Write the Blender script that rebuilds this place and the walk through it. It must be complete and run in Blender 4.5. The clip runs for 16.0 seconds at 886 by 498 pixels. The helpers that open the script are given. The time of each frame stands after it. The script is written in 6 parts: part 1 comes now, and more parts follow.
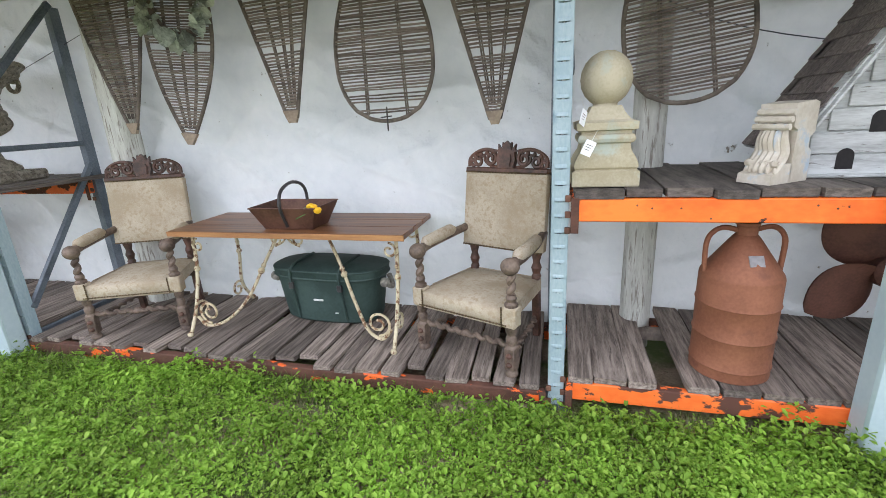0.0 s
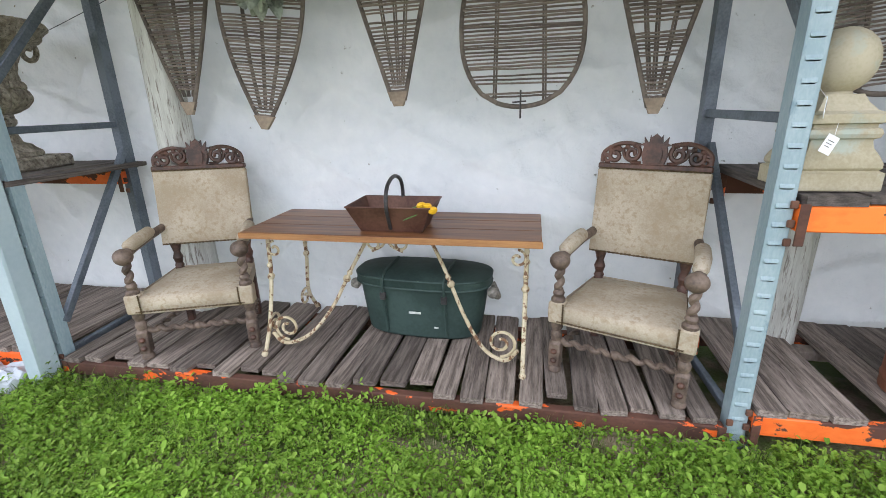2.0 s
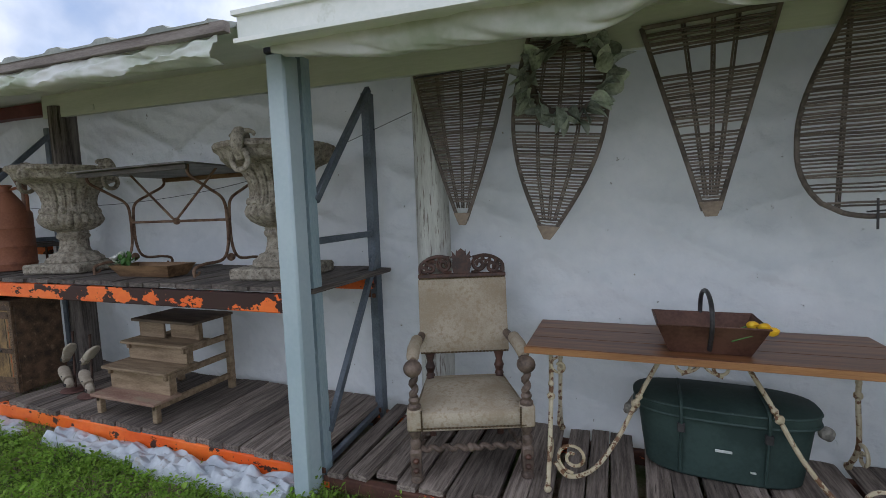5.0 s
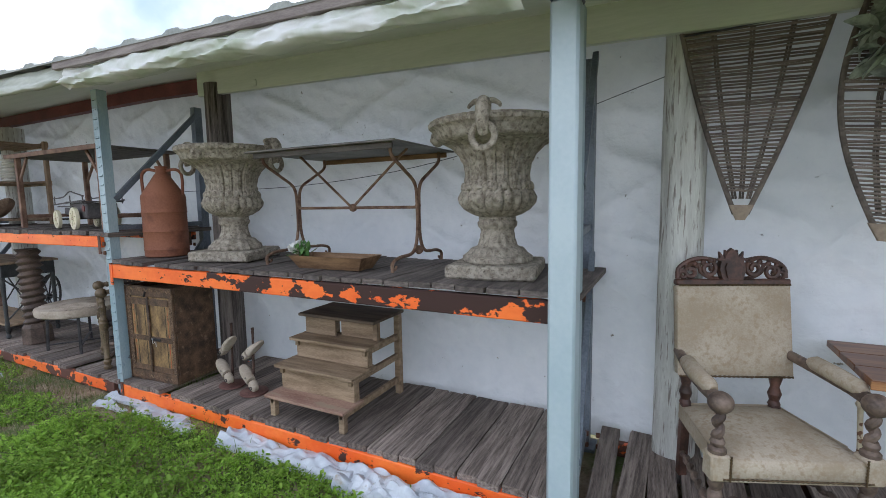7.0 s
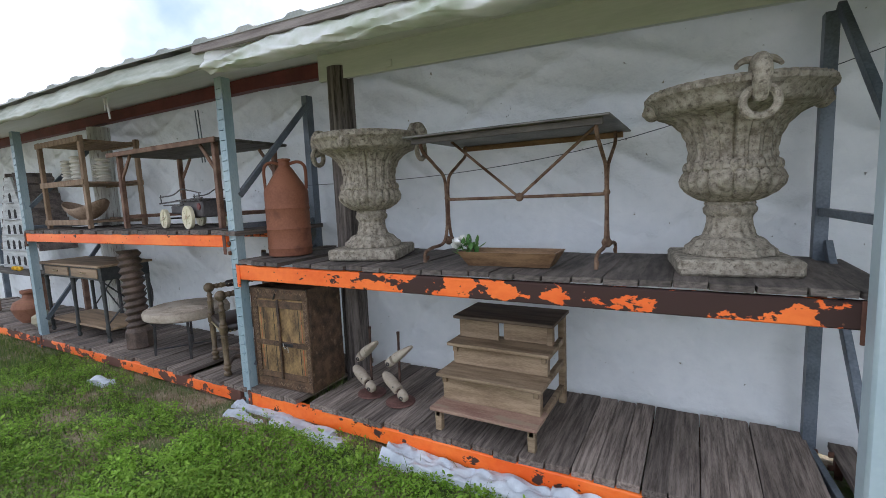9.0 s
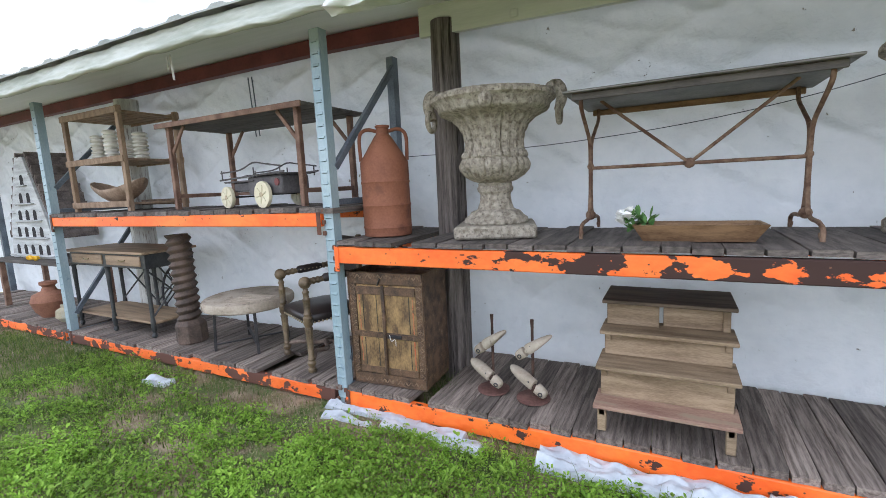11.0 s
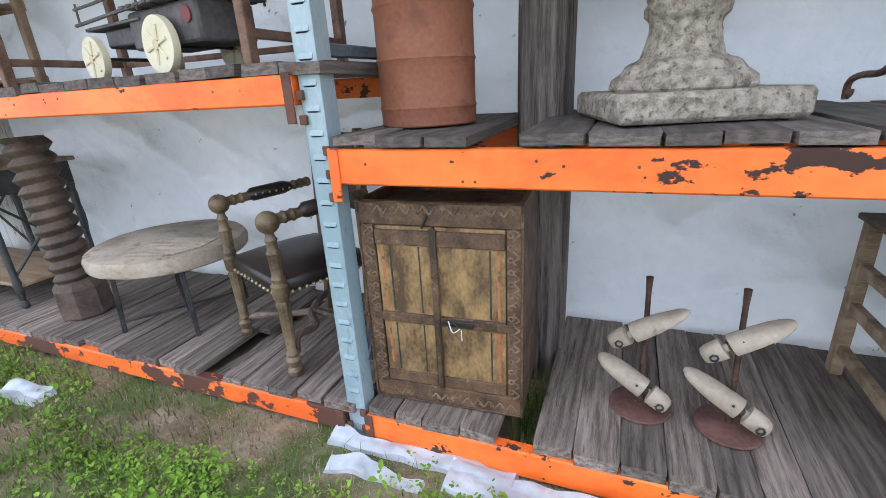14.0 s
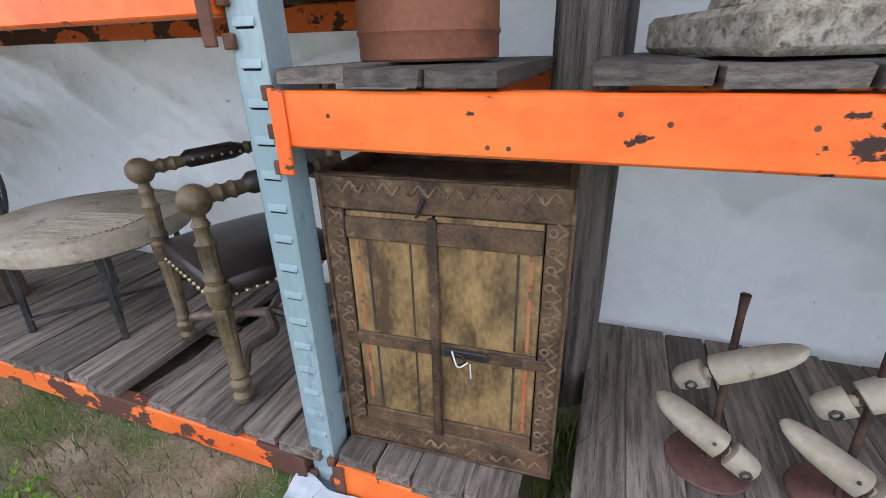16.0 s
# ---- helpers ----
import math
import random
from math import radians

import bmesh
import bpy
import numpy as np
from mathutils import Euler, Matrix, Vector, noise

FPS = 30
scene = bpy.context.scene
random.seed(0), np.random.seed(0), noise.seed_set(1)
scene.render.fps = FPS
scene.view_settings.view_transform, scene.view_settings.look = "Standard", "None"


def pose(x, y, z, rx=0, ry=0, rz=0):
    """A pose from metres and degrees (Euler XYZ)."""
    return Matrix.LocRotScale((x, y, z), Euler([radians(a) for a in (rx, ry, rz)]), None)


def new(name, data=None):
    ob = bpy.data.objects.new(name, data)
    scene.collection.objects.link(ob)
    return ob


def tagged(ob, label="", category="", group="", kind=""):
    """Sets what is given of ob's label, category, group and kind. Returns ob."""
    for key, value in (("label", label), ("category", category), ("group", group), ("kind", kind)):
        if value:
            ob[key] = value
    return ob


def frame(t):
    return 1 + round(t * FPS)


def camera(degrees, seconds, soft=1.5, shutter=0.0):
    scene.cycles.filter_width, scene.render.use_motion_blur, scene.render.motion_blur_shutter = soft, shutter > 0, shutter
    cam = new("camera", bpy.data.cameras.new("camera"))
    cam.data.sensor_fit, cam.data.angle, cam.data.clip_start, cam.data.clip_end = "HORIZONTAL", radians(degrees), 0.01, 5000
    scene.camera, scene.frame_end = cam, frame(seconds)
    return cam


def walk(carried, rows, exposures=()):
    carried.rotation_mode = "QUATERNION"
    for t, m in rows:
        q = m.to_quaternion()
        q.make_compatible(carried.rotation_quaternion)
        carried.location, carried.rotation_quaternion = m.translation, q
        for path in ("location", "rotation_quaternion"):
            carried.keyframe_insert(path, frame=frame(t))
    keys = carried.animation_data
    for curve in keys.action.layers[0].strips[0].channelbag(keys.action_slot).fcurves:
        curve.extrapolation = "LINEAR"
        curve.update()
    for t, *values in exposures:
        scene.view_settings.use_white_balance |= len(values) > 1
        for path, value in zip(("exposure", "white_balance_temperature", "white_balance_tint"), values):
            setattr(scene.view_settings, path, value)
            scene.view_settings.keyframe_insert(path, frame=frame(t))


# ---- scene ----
cam = camera(89.0, 16.0, soft=0.7)
METRES, EYE, TILT, LEAN, TURN = 8.0, 1.5, 0.0, 0.0, 15.06
ROWS = [
    (0.0, 0.0, 0.0, 0.0, -0.85, -16.64, 2.86),
    (0.5, -0.0259, 0.0253, 0.0001, -2.46, -17.83, 2.37),
    (1.0, -0.056, 0.0379, -0.0024, -4.17, -18.7, 1.93),
    (1.5, -0.0865, 0.0448, 0.0011, -4.53, -19.25, 1.74),
    (2.0, -0.1075, 0.0548, -0.0, -4.04, -17.81, 1.38),
    (2.5, -0.1274, 0.0681, 0.0044, -4.78, -12.83, 0.99),
    (3.0, -0.1486, 0.0707, 0.0113, -6.98, -7.76, 0.56),
    (3.5, -0.1721, 0.0646, 0.014, -8.53, -6.13, 0.85),
    (4.0, -0.1906, 0.0613, 0.0132, -7.74, -4.83, 1.52),
    (4.5, -0.217, 0.0684, 0.0113, -1.46, -4.25, 1.91),
    (5.0, -0.254, 0.0756, 0.0098, 5.88, -5.05, 2.0),
    (7.5, -0.4335, 0.1207, 0.012, 11.48, -6.07, 0.95),
    (8.0, -0.4638, 0.1218, 0.0117, 10.88, -6.33, 1.29),
    (8.5, -0.4957, 0.1256, 0.012, 12.7, -6.57, 1.94),
    (9.0, -0.5304, 0.1288, 0.0107, 14.03, -6.73, 2.39),
    (9.5, -0.5693, 0.1287, 0.0067, 14.18, -7.0, 2.38),
    (12.0, -0.7121, 0.1616, -0.0055, 10.31, -10.58, 3.11),
    (12.5, -0.7302, 0.2044, -0.0112, 9.97, -12.81, 3.36),
    (13.0, -0.7447, 0.2409, -0.0165, 8.69, -14.76, 3.08),
    (13.5, -0.7561, 0.279, -0.018, 7.23, -16.93, 2.87),
    (14.0, -0.7618, 0.3206, -0.0259, 6.19, -19.89, 3.09),
    (14.5, -0.7665, 0.3618, -0.0358, 5.0, -22.69, 3.04),
    (15.0, -0.7707, 0.3806, -0.046, 3.76, -25.29, 2.73),
    (15.5, -0.7723, 0.385, -0.0481, 3.24, -26.2, 2.21),
    (16.0, -0.7741, 0.3811, -0.0386, 5.04, -23.92, 1.42),
]
walk(cam, [(t, pose(0, 0, EYE, TILT, LEAN, TURN) @ pose(METRES * x, METRES * y, METRES * z, 90 + pitch, roll, yaw)) for t, x, y, z, yaw, pitch, roll in ROWS],
     [(t, e + 0.2, k + 80, 14) for t, e, k in ((0, 1.22, 6200), (1.5, 1.2, 6200), (2.0, 1.17, 6200), (2.5, 1.22, 6250), (3.0, 1.05, 6150), (3.5, 0.42, 6150), (4.0, 0.3, 6000), (4.5, 0.15, 5950), (5.0, -0.1, 5900), (7.5, 0.7, 5850), (8.5, 0.8, 5850), (9.0, 0.45, 5900), (9.5, 0.65, 5900), (12.0, 1.2, 5850), (12.5, 1.3, 5800), (14.0, 1.2, 5800), (15.0, 0.95, 5870), (16.0, 1.0, 5900))])

# ---- daylight ----
SUN_EL, SUN_AZ = radians(62), radians(18)
world = bpy.data.worlds.new("sky")
scene.world = world
world.use_nodes = True
wn, wl = world.node_tree.nodes, world.node_tree.links
wn.clear()
w_out = wn.new("ShaderNodeOutputWorld")
w_bg = wn.new("ShaderNodeBackground")
w_sky = wn.new("ShaderNodeTexSky")
w_sky.sky_type = "NISHITA"
w_sky.sun_disc = False
w_sky.sun_elevation = SUN_EL
w_sky.sun_rotation = SUN_AZ
w_tc = wn.new("ShaderNodeTexCoord")
w_noise = wn.new("ShaderNodeTexNoise")
w_noise.inputs["Scale"].default_value = 2.6
w_noise.inputs["Detail"].default_value = 8
w_ramp = wn.new("ShaderNodeValToRGB")
w_ramp.color_ramp.elements[0].position = 0.26
w_ramp.color_ramp.elements[1].position = 0.43
w_mix = wn.new("ShaderNodeMix")
w_mix.data_type = "RGBA"
wl.new(w_tc.outputs["Generated"], w_noise.inputs["Vector"])
w_grey = wn.new("ShaderNodeTexNoise")
w_grey.inputs["Scale"].default_value = 4.5
w_grey.inputs["Detail"].default_value = 6
w_tone = wn.new("ShaderNodeMix")
w_tone.data_type = "RGBA"
w_tone.inputs[6].default_value = (4.7, 5.1, 5.8, 1)
w_tone.inputs[7].default_value = (8.3, 8.5, 8.8, 1)
w_span = wn.new("ShaderNodeMapRange")
w_span.inputs[1].default_value, w_span.inputs[2].default_value = 0.36, 0.62
wl.new(w_tc.outputs["Generated"], w_grey.inputs["Vector"])
wl.new(w_grey.outputs["Fac"], w_span.inputs[0])
wl.new(w_span.outputs[0], w_tone.inputs[0])
wl.new(w_tone.outputs[2], w_mix.inputs[7])
wl.new(w_noise.outputs["Fac"], w_ramp.inputs["Fac"])
wl.new(w_ramp.outputs["Color"], w_mix.inputs[0])
wl.new(w_sky.outputs["Color"], w_mix.inputs[6])
wl.new(w_mix.outputs[2], w_bg.inputs["Color"])
w_bg.inputs["Strength"].default_value = 0.14
wl.new(w_bg.outputs[0], w_out.inputs["Surface"])

sun_data = bpy.data.lights.new("sun", "SUN")
sun_data.energy = 2.2
sun_data.angle = radians(14)
sun_data.color = (1.0, 0.98, 0.95)
sun = new("sun", sun_data)
sun.rotation_euler = Euler((radians(90) - SUN_EL, 0, radians(180) - SUN_AZ))


# ---- geometry helpers ----
class G:
    """Vertices and faces that grow into one mesh."""

    def __init__(self):
        self.v, self.f = [], []

    def add(self, verts, faces, m=None):
        n = len(self.v)
        self.v += [tuple(m @ Vector(p)) if m else tuple(p) for p in verts]
        self.f += [tuple(i + n for i in f) for f in faces]
        return self

    def box(self, x0, y0, z0, x1, y1, z1, b=0.004, m=None):
        lo, hi = (min(x0, x1), min(y0, y1), min(z0, z1)), (max(x0, x1), max(y0, y1), max(z0, z1))
        b = min(b, *(0.45 * (h - l) for l, h in zip(lo, hi)))
        verts, idx = [], {}
        for c in range(8):
            s = [(c >> k) & 1 for k in range(3)]
            for a in range(3):
                idx[c, a] = len(verts)
                verts.append(tuple((hi[k] if s[k] else lo[k]) + (0 if k == a else (-b if s[k] else b)) for k in range(3)))
        faces = []
        for a in range(3):
            i, j = (a + 1) % 3, (a + 2) % 3
            for s in range(2):
                q = [s << a, (s << a) | (1 << i), (s << a) | (1 << i) | (1 << j), (s << a) | (1 << j)]
                f = [idx[c, a] for c in q]
                faces.append(f if s else f[::-1])
            for si in range(2):
                for sj in range(2):
                    c0 = (si << i) | (sj << j)
                    c1 = c0 | (1 << a)
                    f = [idx[c0, i], idx[c1, i], idx[c1, j], idx[c0, j]]
                    faces.append(f if si == sj else f[::-1])
        for c in range(8):
            f = [idx[c, 0], idx[c, 1], idx[c, 2]]
            odd = bin(c).count("1") % 2
            faces.append(f if odd else f[::-1])
        return self.add(verts, faces, m)

    def beam(self, p, q, w, h, b=0.003):
        """A squared bar from p to q."""
        p, q = Vector(p), Vector(q)
        m = Matrix.Translation(p) @ (q - p).to_track_quat("Z", "Y").to_matrix().to_4x4()
        return self.box(-w / 2, -h / 2, 0, w / 2, h / 2, (q - p).length, b, m)

    def tube(self, path, r, n=8, closed=False, cap=True):
        path = [Vector(p) for p in path]
        k = len(path)
        rs = r if isinstance(r, (list, tuple)) else [r] * k
        base = len(self.v)
        up = None
        for i, p in enumerate(path):
            if closed:
                d = path[(i + 1) % k] - path[i - 1]
            else:
                d = path[min(i + 1, k - 1)] - path[max(i - 1, 0)]
            d.normalize()
            if up is None:
                up = d.orthogonal().normalized()
            up = (up - d * up.dot(d))
            up = up.normalized() if up.length > 1e-6 else d.orthogonal().normalized()
            side = d.cross(up)
            for a in range(n):
                t = 2 * math.pi * a / n
                self.v.append(tuple(p + (up * math.cos(t) + side * math.sin(t)) * rs[i]))
        for i in range(k if closed else k - 1):
            for a in range(n):
                b = (a + 1) % n
                i2 = (i + 1) % k
                self.f.append((base + i * n + a, base + i * n + b, base + i2 * n + b, base + i2 * n + a))
        if cap and not closed:
            self.f.append(tuple(base + a for a in range(n))[::-1])
            self.f.append(tuple(base + (k - 1) * n + a for a in range(n)))
        return self

    def lathe(self, prof, n=24, m=None, shape=None):
        """prof: (radius, z) upwards. shape(angle, r, z) gives the radius."""
        verts, faces = [], []
        for r, z in prof:
            for a in range(n):
                t = 2 * math.pi * a / n
                q = shape(t, r, z) if shape else r
                verts.append((q * math.cos(t), q * math.sin(t), z))
        for i in range(len(prof) - 1):
            for a in range(n):
                b = (a + 1) % n
                faces.append((i * n + a, i * n + b, (i + 1) * n + b, (i + 1) * n + a))
        faces.append(tuple(range(n))[::-1])
        faces.append(tuple((len(prof) - 1) * n + a for a in range(n)))
        return self.add(verts, faces, m)

    def ball(self, c, r, n=16, squash=1.0):
        prof = [(max(1e-4, r * math.sin(math.pi * i / 10)), -r * squash * math.cos(math.pi * i / 10)) for i in range(11)]
        return self.lathe(prof, n, Matrix.Translation(c))

    def sheet(self, fn, nu, nv):
        base = len(self.v)
        for j in range(nv + 1):
            for i in range(nu + 1):
                self.v.append(tuple(fn(i / nu, j / nv)))
        for j in range(nv):
            for i in range(nu):
                a = base + j * (nu + 1) + i
                self.f.append((a, a + 1, a + nu + 2, a + nu + 1))
        return self

    def prism(self, poly, y0, y1, m=None):
        """A flat outline of (x, z), thick from y0 to y1."""
        n = len(poly)
        verts = [(x, y0, z) for x, z in poly] + [(x, y1, z) for x, z in poly]
        faces = [tuple(range(n)), tuple(range(2 * n - 1, n - 1, -1))]
        faces += [(i, i + n, (i + 1) % n + n, (i + 1) % n) for i in range(n)]
        return self.add(verts, faces, m)

    def mesh(self, name, material, smooth=38):
        me = bpy.data.meshes.new(name)
        me.from_pydata(self.v, [], self.f)
        bm = bmesh.new()
        bm.from_mesh(me)
        bmesh.ops.recalc_face_normals(bm, faces=bm.faces)
        bm.to_mesh(me)
        bm.free()
        if smooth:
            me.shade_smooth()
            me.set_sharp_from_angle(angle=radians(smooth))
        me.materials.append(material)
        return me


def part(name, g, material, parent, label="", smooth=38):
    ob = new(name, g.mesh(name, material, smooth))
    ob.parent = parent
    if label:
        ob["label"] = label
    return ob


def thing(name, label, category, m=None, group="", kind=""):
    ob = new(name)
    ob.empty_display_size = 0.1
    ob.matrix_basis = m if m else Matrix()
    return tagged(ob, label, category, group, kind)


def solid(name, g, material, label="", category="", kind="", m=None, group="", smooth=38):
    ob = new(name, g.mesh(name, material, smooth))
    if m:
        ob.matrix_basis = m
    return tagged(ob, label, category, group, kind)


# ---- materials ----
def surf(name, c1, c2, scale=4.0, rough=0.7, metal=0.0, bump=0.3, fine=60.0, stretch=(1, 1, 1), c3=None, s3=9.0, t3=0.55, w3=0.03, vary=0.0, mid=0.5, dist=0.004, spec=0.5, rough3=None, warp=0.0, wear=None):
    """Two colours blended by a broad and a fine noise; c3 is a third one in patches with firm edges; vary lightens or darkens each object."""
    mt = bpy.data.materials.new(name)
    mt.use_nodes = True
    n, l = mt.node_tree.nodes, mt.node_tree.links
    bs = n["Principled BSDF"]
    tc, mp, oi = n.new("ShaderNodeTexCoord"), n.new("ShaderNodeMapping"), n.new("ShaderNodeObjectInfo")
    mp.inputs["Scale"].default_value = stretch
    off = n.new("ShaderNodeVectorMath")
    off.operation = "SCALE"
    off.inputs[0].default_value = (7.3, 3.1, 5.7)
    l.new(oi.outputs["Random"], off.inputs["Scale"])
    l.new(tc.outputs["Object"], mp.inputs["Vector"])
    l.new(off.outputs[0], mp.inputs["Location"])
    n1, n2 = n.new("ShaderNodeTexNoise"), n.new("ShaderNodeTexNoise")
    n1.inputs["Scale"].default_value, n1.inputs["Detail"].default_value = scale, 6
    n1.inputs["Distortion"].default_value = warp
    n2.inputs["Scale"].default_value, n2.inputs["Detail"].default_value = fine, 5
    for q in (n1, n2):
        l.new(mp.outputs[0], q.inputs["Vector"])
    add = n.new("ShaderNodeMath")
    add.operation = "MULTIPLY_ADD"
    add.inputs[1].default_value = 0.45
    l.new(n2.outputs["Fac"], add.inputs[0])
    l.new(n1.outputs["Fac"], add.inputs[2])
    rg = n.new("ShaderNodeMapRange")
    rg.inputs[1].default_value, rg.inputs[2].default_value = mid + 0.06, mid + 0.39
    l.new(add.outputs[0], rg.inputs[0])
    mx = n.new("ShaderNodeMix")
    mx.data_type = "RGBA"
    mx.inputs[6].default_value, mx.inputs[7].default_value = (*c1, 1), (*c2, 1)
    l.new(rg.outputs[0], mx.inputs[0])
    col = mx.outputs[2]
    bs.inputs["Roughness"].default_value, bs.inputs["Metallic"].default_value = rough, metal
    bs.inputs["Specular IOR Level"].default_value = spec
    height = add.outputs[0]
    if c3:
        n3, r3, m3 = n.new("ShaderNodeTexNoise"), n.new("ShaderNodeMapRange"), n.new("ShaderNodeMix")
        n3.inputs["Scale"].default_value, n3.inputs["Detail"].default_value, n3.inputs["Roughness"].default_value = s3, 7, 0.62
        l.new(mp.outputs[0], n3.inputs["Vector"])
        r3.inputs[1].default_value, r3.inputs[2].default_value = t3, t3 + w3
        patches = n3.outputs["Fac"]
        if wear:
            sx, wr, ws = n.new("ShaderNodeSeparateXYZ"), n.new("ShaderNodeMapRange"), n.new("ShaderNodeMath")
            wr.inputs[1].default_value, wr.inputs[2].default_value, wr.inputs[3].default_value, wr.inputs[4].default_value = wear
            l.new(tc.outputs["Object"], sx.inputs[0])
            l.new(sx.outputs[0], wr.inputs[0])
            ws.operation = "ADD"
            l.new(patches, ws.inputs[0])
            l.new(wr.outputs[0], ws.inputs[1])
            patches = ws.outputs[0]
        l.new(patches, r3.inputs[0])
        m3.data_type = "RGBA"
        l.new(r3.outputs[0], m3.inputs[0])
        l.new(col, m3.inputs[6])
        m3.inputs[7].default_value = (*c3, 1)
        col = m3.outputs[2]
        sb = n.new("ShaderNodeMath")
        sb.operation = "MULTIPLY_ADD"
        sb.inputs[1].default_value = -0.4
        l.new(r3.outputs[0], sb.inputs[0])
        l.new(height, sb.inputs[2])
        height = sb.outputs[0]
        if rough3 is not None:
            rr = n.new("ShaderNodeMapRange")
            rr.inputs[3].default_value, rr.inputs[4].default_value = rough, rough3
            l.new(r3.outputs[0], rr.inputs[0])
            l.new(rr.outputs[0], bs.inputs["Roughness"])
    if vary:
        hv, vr = n.new("ShaderNodeHueSaturation"), n.new("ShaderNodeMapRange")
        vr.inputs[3].default_value, vr.inputs[4].default_value = 1 - vary, 1 + vary
        l.new(oi.outputs["Random"], vr.inputs[0])
        l.new(vr.outputs[0], hv.inputs["Value"])
        l.new(col, hv.inputs["Color"])
        col = hv.outputs[0]
    l.new(col, bs.inputs["Base Color"])
    if bump:
        bp = n.new("ShaderNodeBump")
        bp.inputs["Strength"].default_value, bp.inputs["Distance"].default_value = bump, dist
        l.new(height, bp.inputs["Height"])
        l.new(bp.outputs[0], bs.inputs["Normal"])
    return mt


M_PLANK = surf("weathered_plank", (0.09, 0.07, 0.057), (0.27, 0.222, 0.188), 3, 0.88, bump=0.5, fine=26, stretch=(2.2, 1.0, 1), vary=0.42, c3=(0.06, 0.044, 0.036), s3=5, t3=0.56, w3=0.14)
M_PLANK_DARK = surf("dark_weathered_plank", (0.06, 0.05, 0.043), (0.155, 0.13, 0.114), 3, 0.88, bump=0.4, fine=22, stretch=(1.6, 1.3, 1), vary=0.32)
M_ORANGE = surf("chipped_orange_paint", (0.86, 0.13, 0.012), (0.98, 0.22, 0.03), 3, 0.42, bump=0.25, fine=30, c3=(0.045, 0.02, 0.014), s3=8, t3=0.665, w3=0.012, stretch=(0.8, 1, 1.3), rough3=0.8)
M_ORANGE_WORN = surf("badly_chipped_orange_paint", (0.8, 0.13, 0.018), (0.93, 0.21, 0.04), 3, 0.5, bump=0.3, fine=30, c3=(0.1, 0.04, 0.026), s3=5, t3=0.5, w3=0.012, stretch=(0.8, 1, 1.3), rough3=0.8)
M_ORANGE_RUST = surf("rusty_beam_with_orange_rests", (0.07, 0.03, 0.02), (0.13, 0.055, 0.035), 6, 0.8, bump=0.4, fine=50, c3=(0.85, 0.14, 0.02), s3=5, t3=0.59, w3=0.012, stretch=(0.8, 1, 1.5), rough3=0.45)
M_ORANGE_CHIP = surf("orange_paint_with_many_chips", (0.84, 0.12, 0.012), (0.96, 0.21, 0.03), 3, 0.45, bump=0.3, fine=30, c3=(0.06, 0.026, 0.018), s3=8, t3=0.615, w3=0.012, stretch=(0.8, 1, 1.3), rough3=0.8)
M_ORANGE_HALF = surf("orange_paint_flaking_to_brown", (0.82, 0.12, 0.012), (0.95, 0.2, 0.03), 3, 0.45, bump=0.3, fine=30, c3=(0.045, 0.02, 0.015), s3=5.5, t3=0.6, w3=0.012, stretch=(0.8, 1, 1.3), rough3=0.8, wear=(-6.9, -5.4, 0.005, 0.15))
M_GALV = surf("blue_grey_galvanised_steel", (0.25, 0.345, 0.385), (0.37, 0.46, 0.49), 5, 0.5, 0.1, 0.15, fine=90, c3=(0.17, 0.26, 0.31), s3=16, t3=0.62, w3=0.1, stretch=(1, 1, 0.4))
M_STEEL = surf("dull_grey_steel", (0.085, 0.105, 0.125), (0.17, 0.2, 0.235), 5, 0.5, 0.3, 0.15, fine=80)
M_POSTPAINT = surf("pale_blue_white_paint", (0.38, 0.475, 0.515), (0.45, 0.54, 0.57), 3, 0.4, 0, 0.06, fine=40)
M_GUTTER = surf("white_gutter_paint", (0.7, 0.74, 0.7), (0.8, 0.82, 0.78), 3, 0.35, 0, 0.08, fine=40, c3=(0.5, 0.54, 0.45), s3=5, t3=0.62, w3=0.1)
M_DARKCAP = surf("dark_blue_plastic", (0.02, 0.025, 0.05), (0.04, 0.045, 0.08), 6, 0.5)
M_FABRIC = surf("white_tarpaulin", (0.6, 0.64, 0.665), (0.69, 0.72, 0.735), 0.9, 0.5, 0, 1.0, fine=13, dist=0.04, c3=(0.25, 0.23, 0.19), s3=14.0, t3=0.69, w3=0.03, spec=0.35)
M_FABRIC_EAVE = surf("mossy_white_tarpaulin", (0.44, 0.5, 0.38), (0.7, 0.72, 0.69), 3, 0.55, 0, 0.5, fine=14, dist=0.02, mid=0.42)
M_HEADER = surf("pale_green_white_board", (0.5, 0.54, 0.46), (0.6, 0.63, 0.55), 2, 0.6, 0, 0.15, fine=25, stretch=(0.5, 4, 4))
M_CEILING = surf("white_ceiling_boards", (0.72, 0.75, 0.7), (0.8, 0.82, 0.78), 2, 0.6, 0, 0.15, fine=25, stretch=(0.5, 4, 4))
M_REDBEAM = surf("dark_red_painted_beam", (0.11, 0.025, 0.025), (0.17, 0.04, 0.035), 4, 0.6, fine=40)
M_ROOF = surf("grey_metal_roof", (0.2, 0.22, 0.2), (0.33, 0.35, 0.32), 3, 0.55, 0.1, 0.1, c3=(0.22, 0.17, 0.13), s3=4, t3=0.62, w3=0.15)
M_FASCIA = surf("brown_weathered_fascia", (0.14, 0.115, 0.105), (0.27, 0.24, 0.22), 4, 0.8, stretch=(0.6, 5, 5))
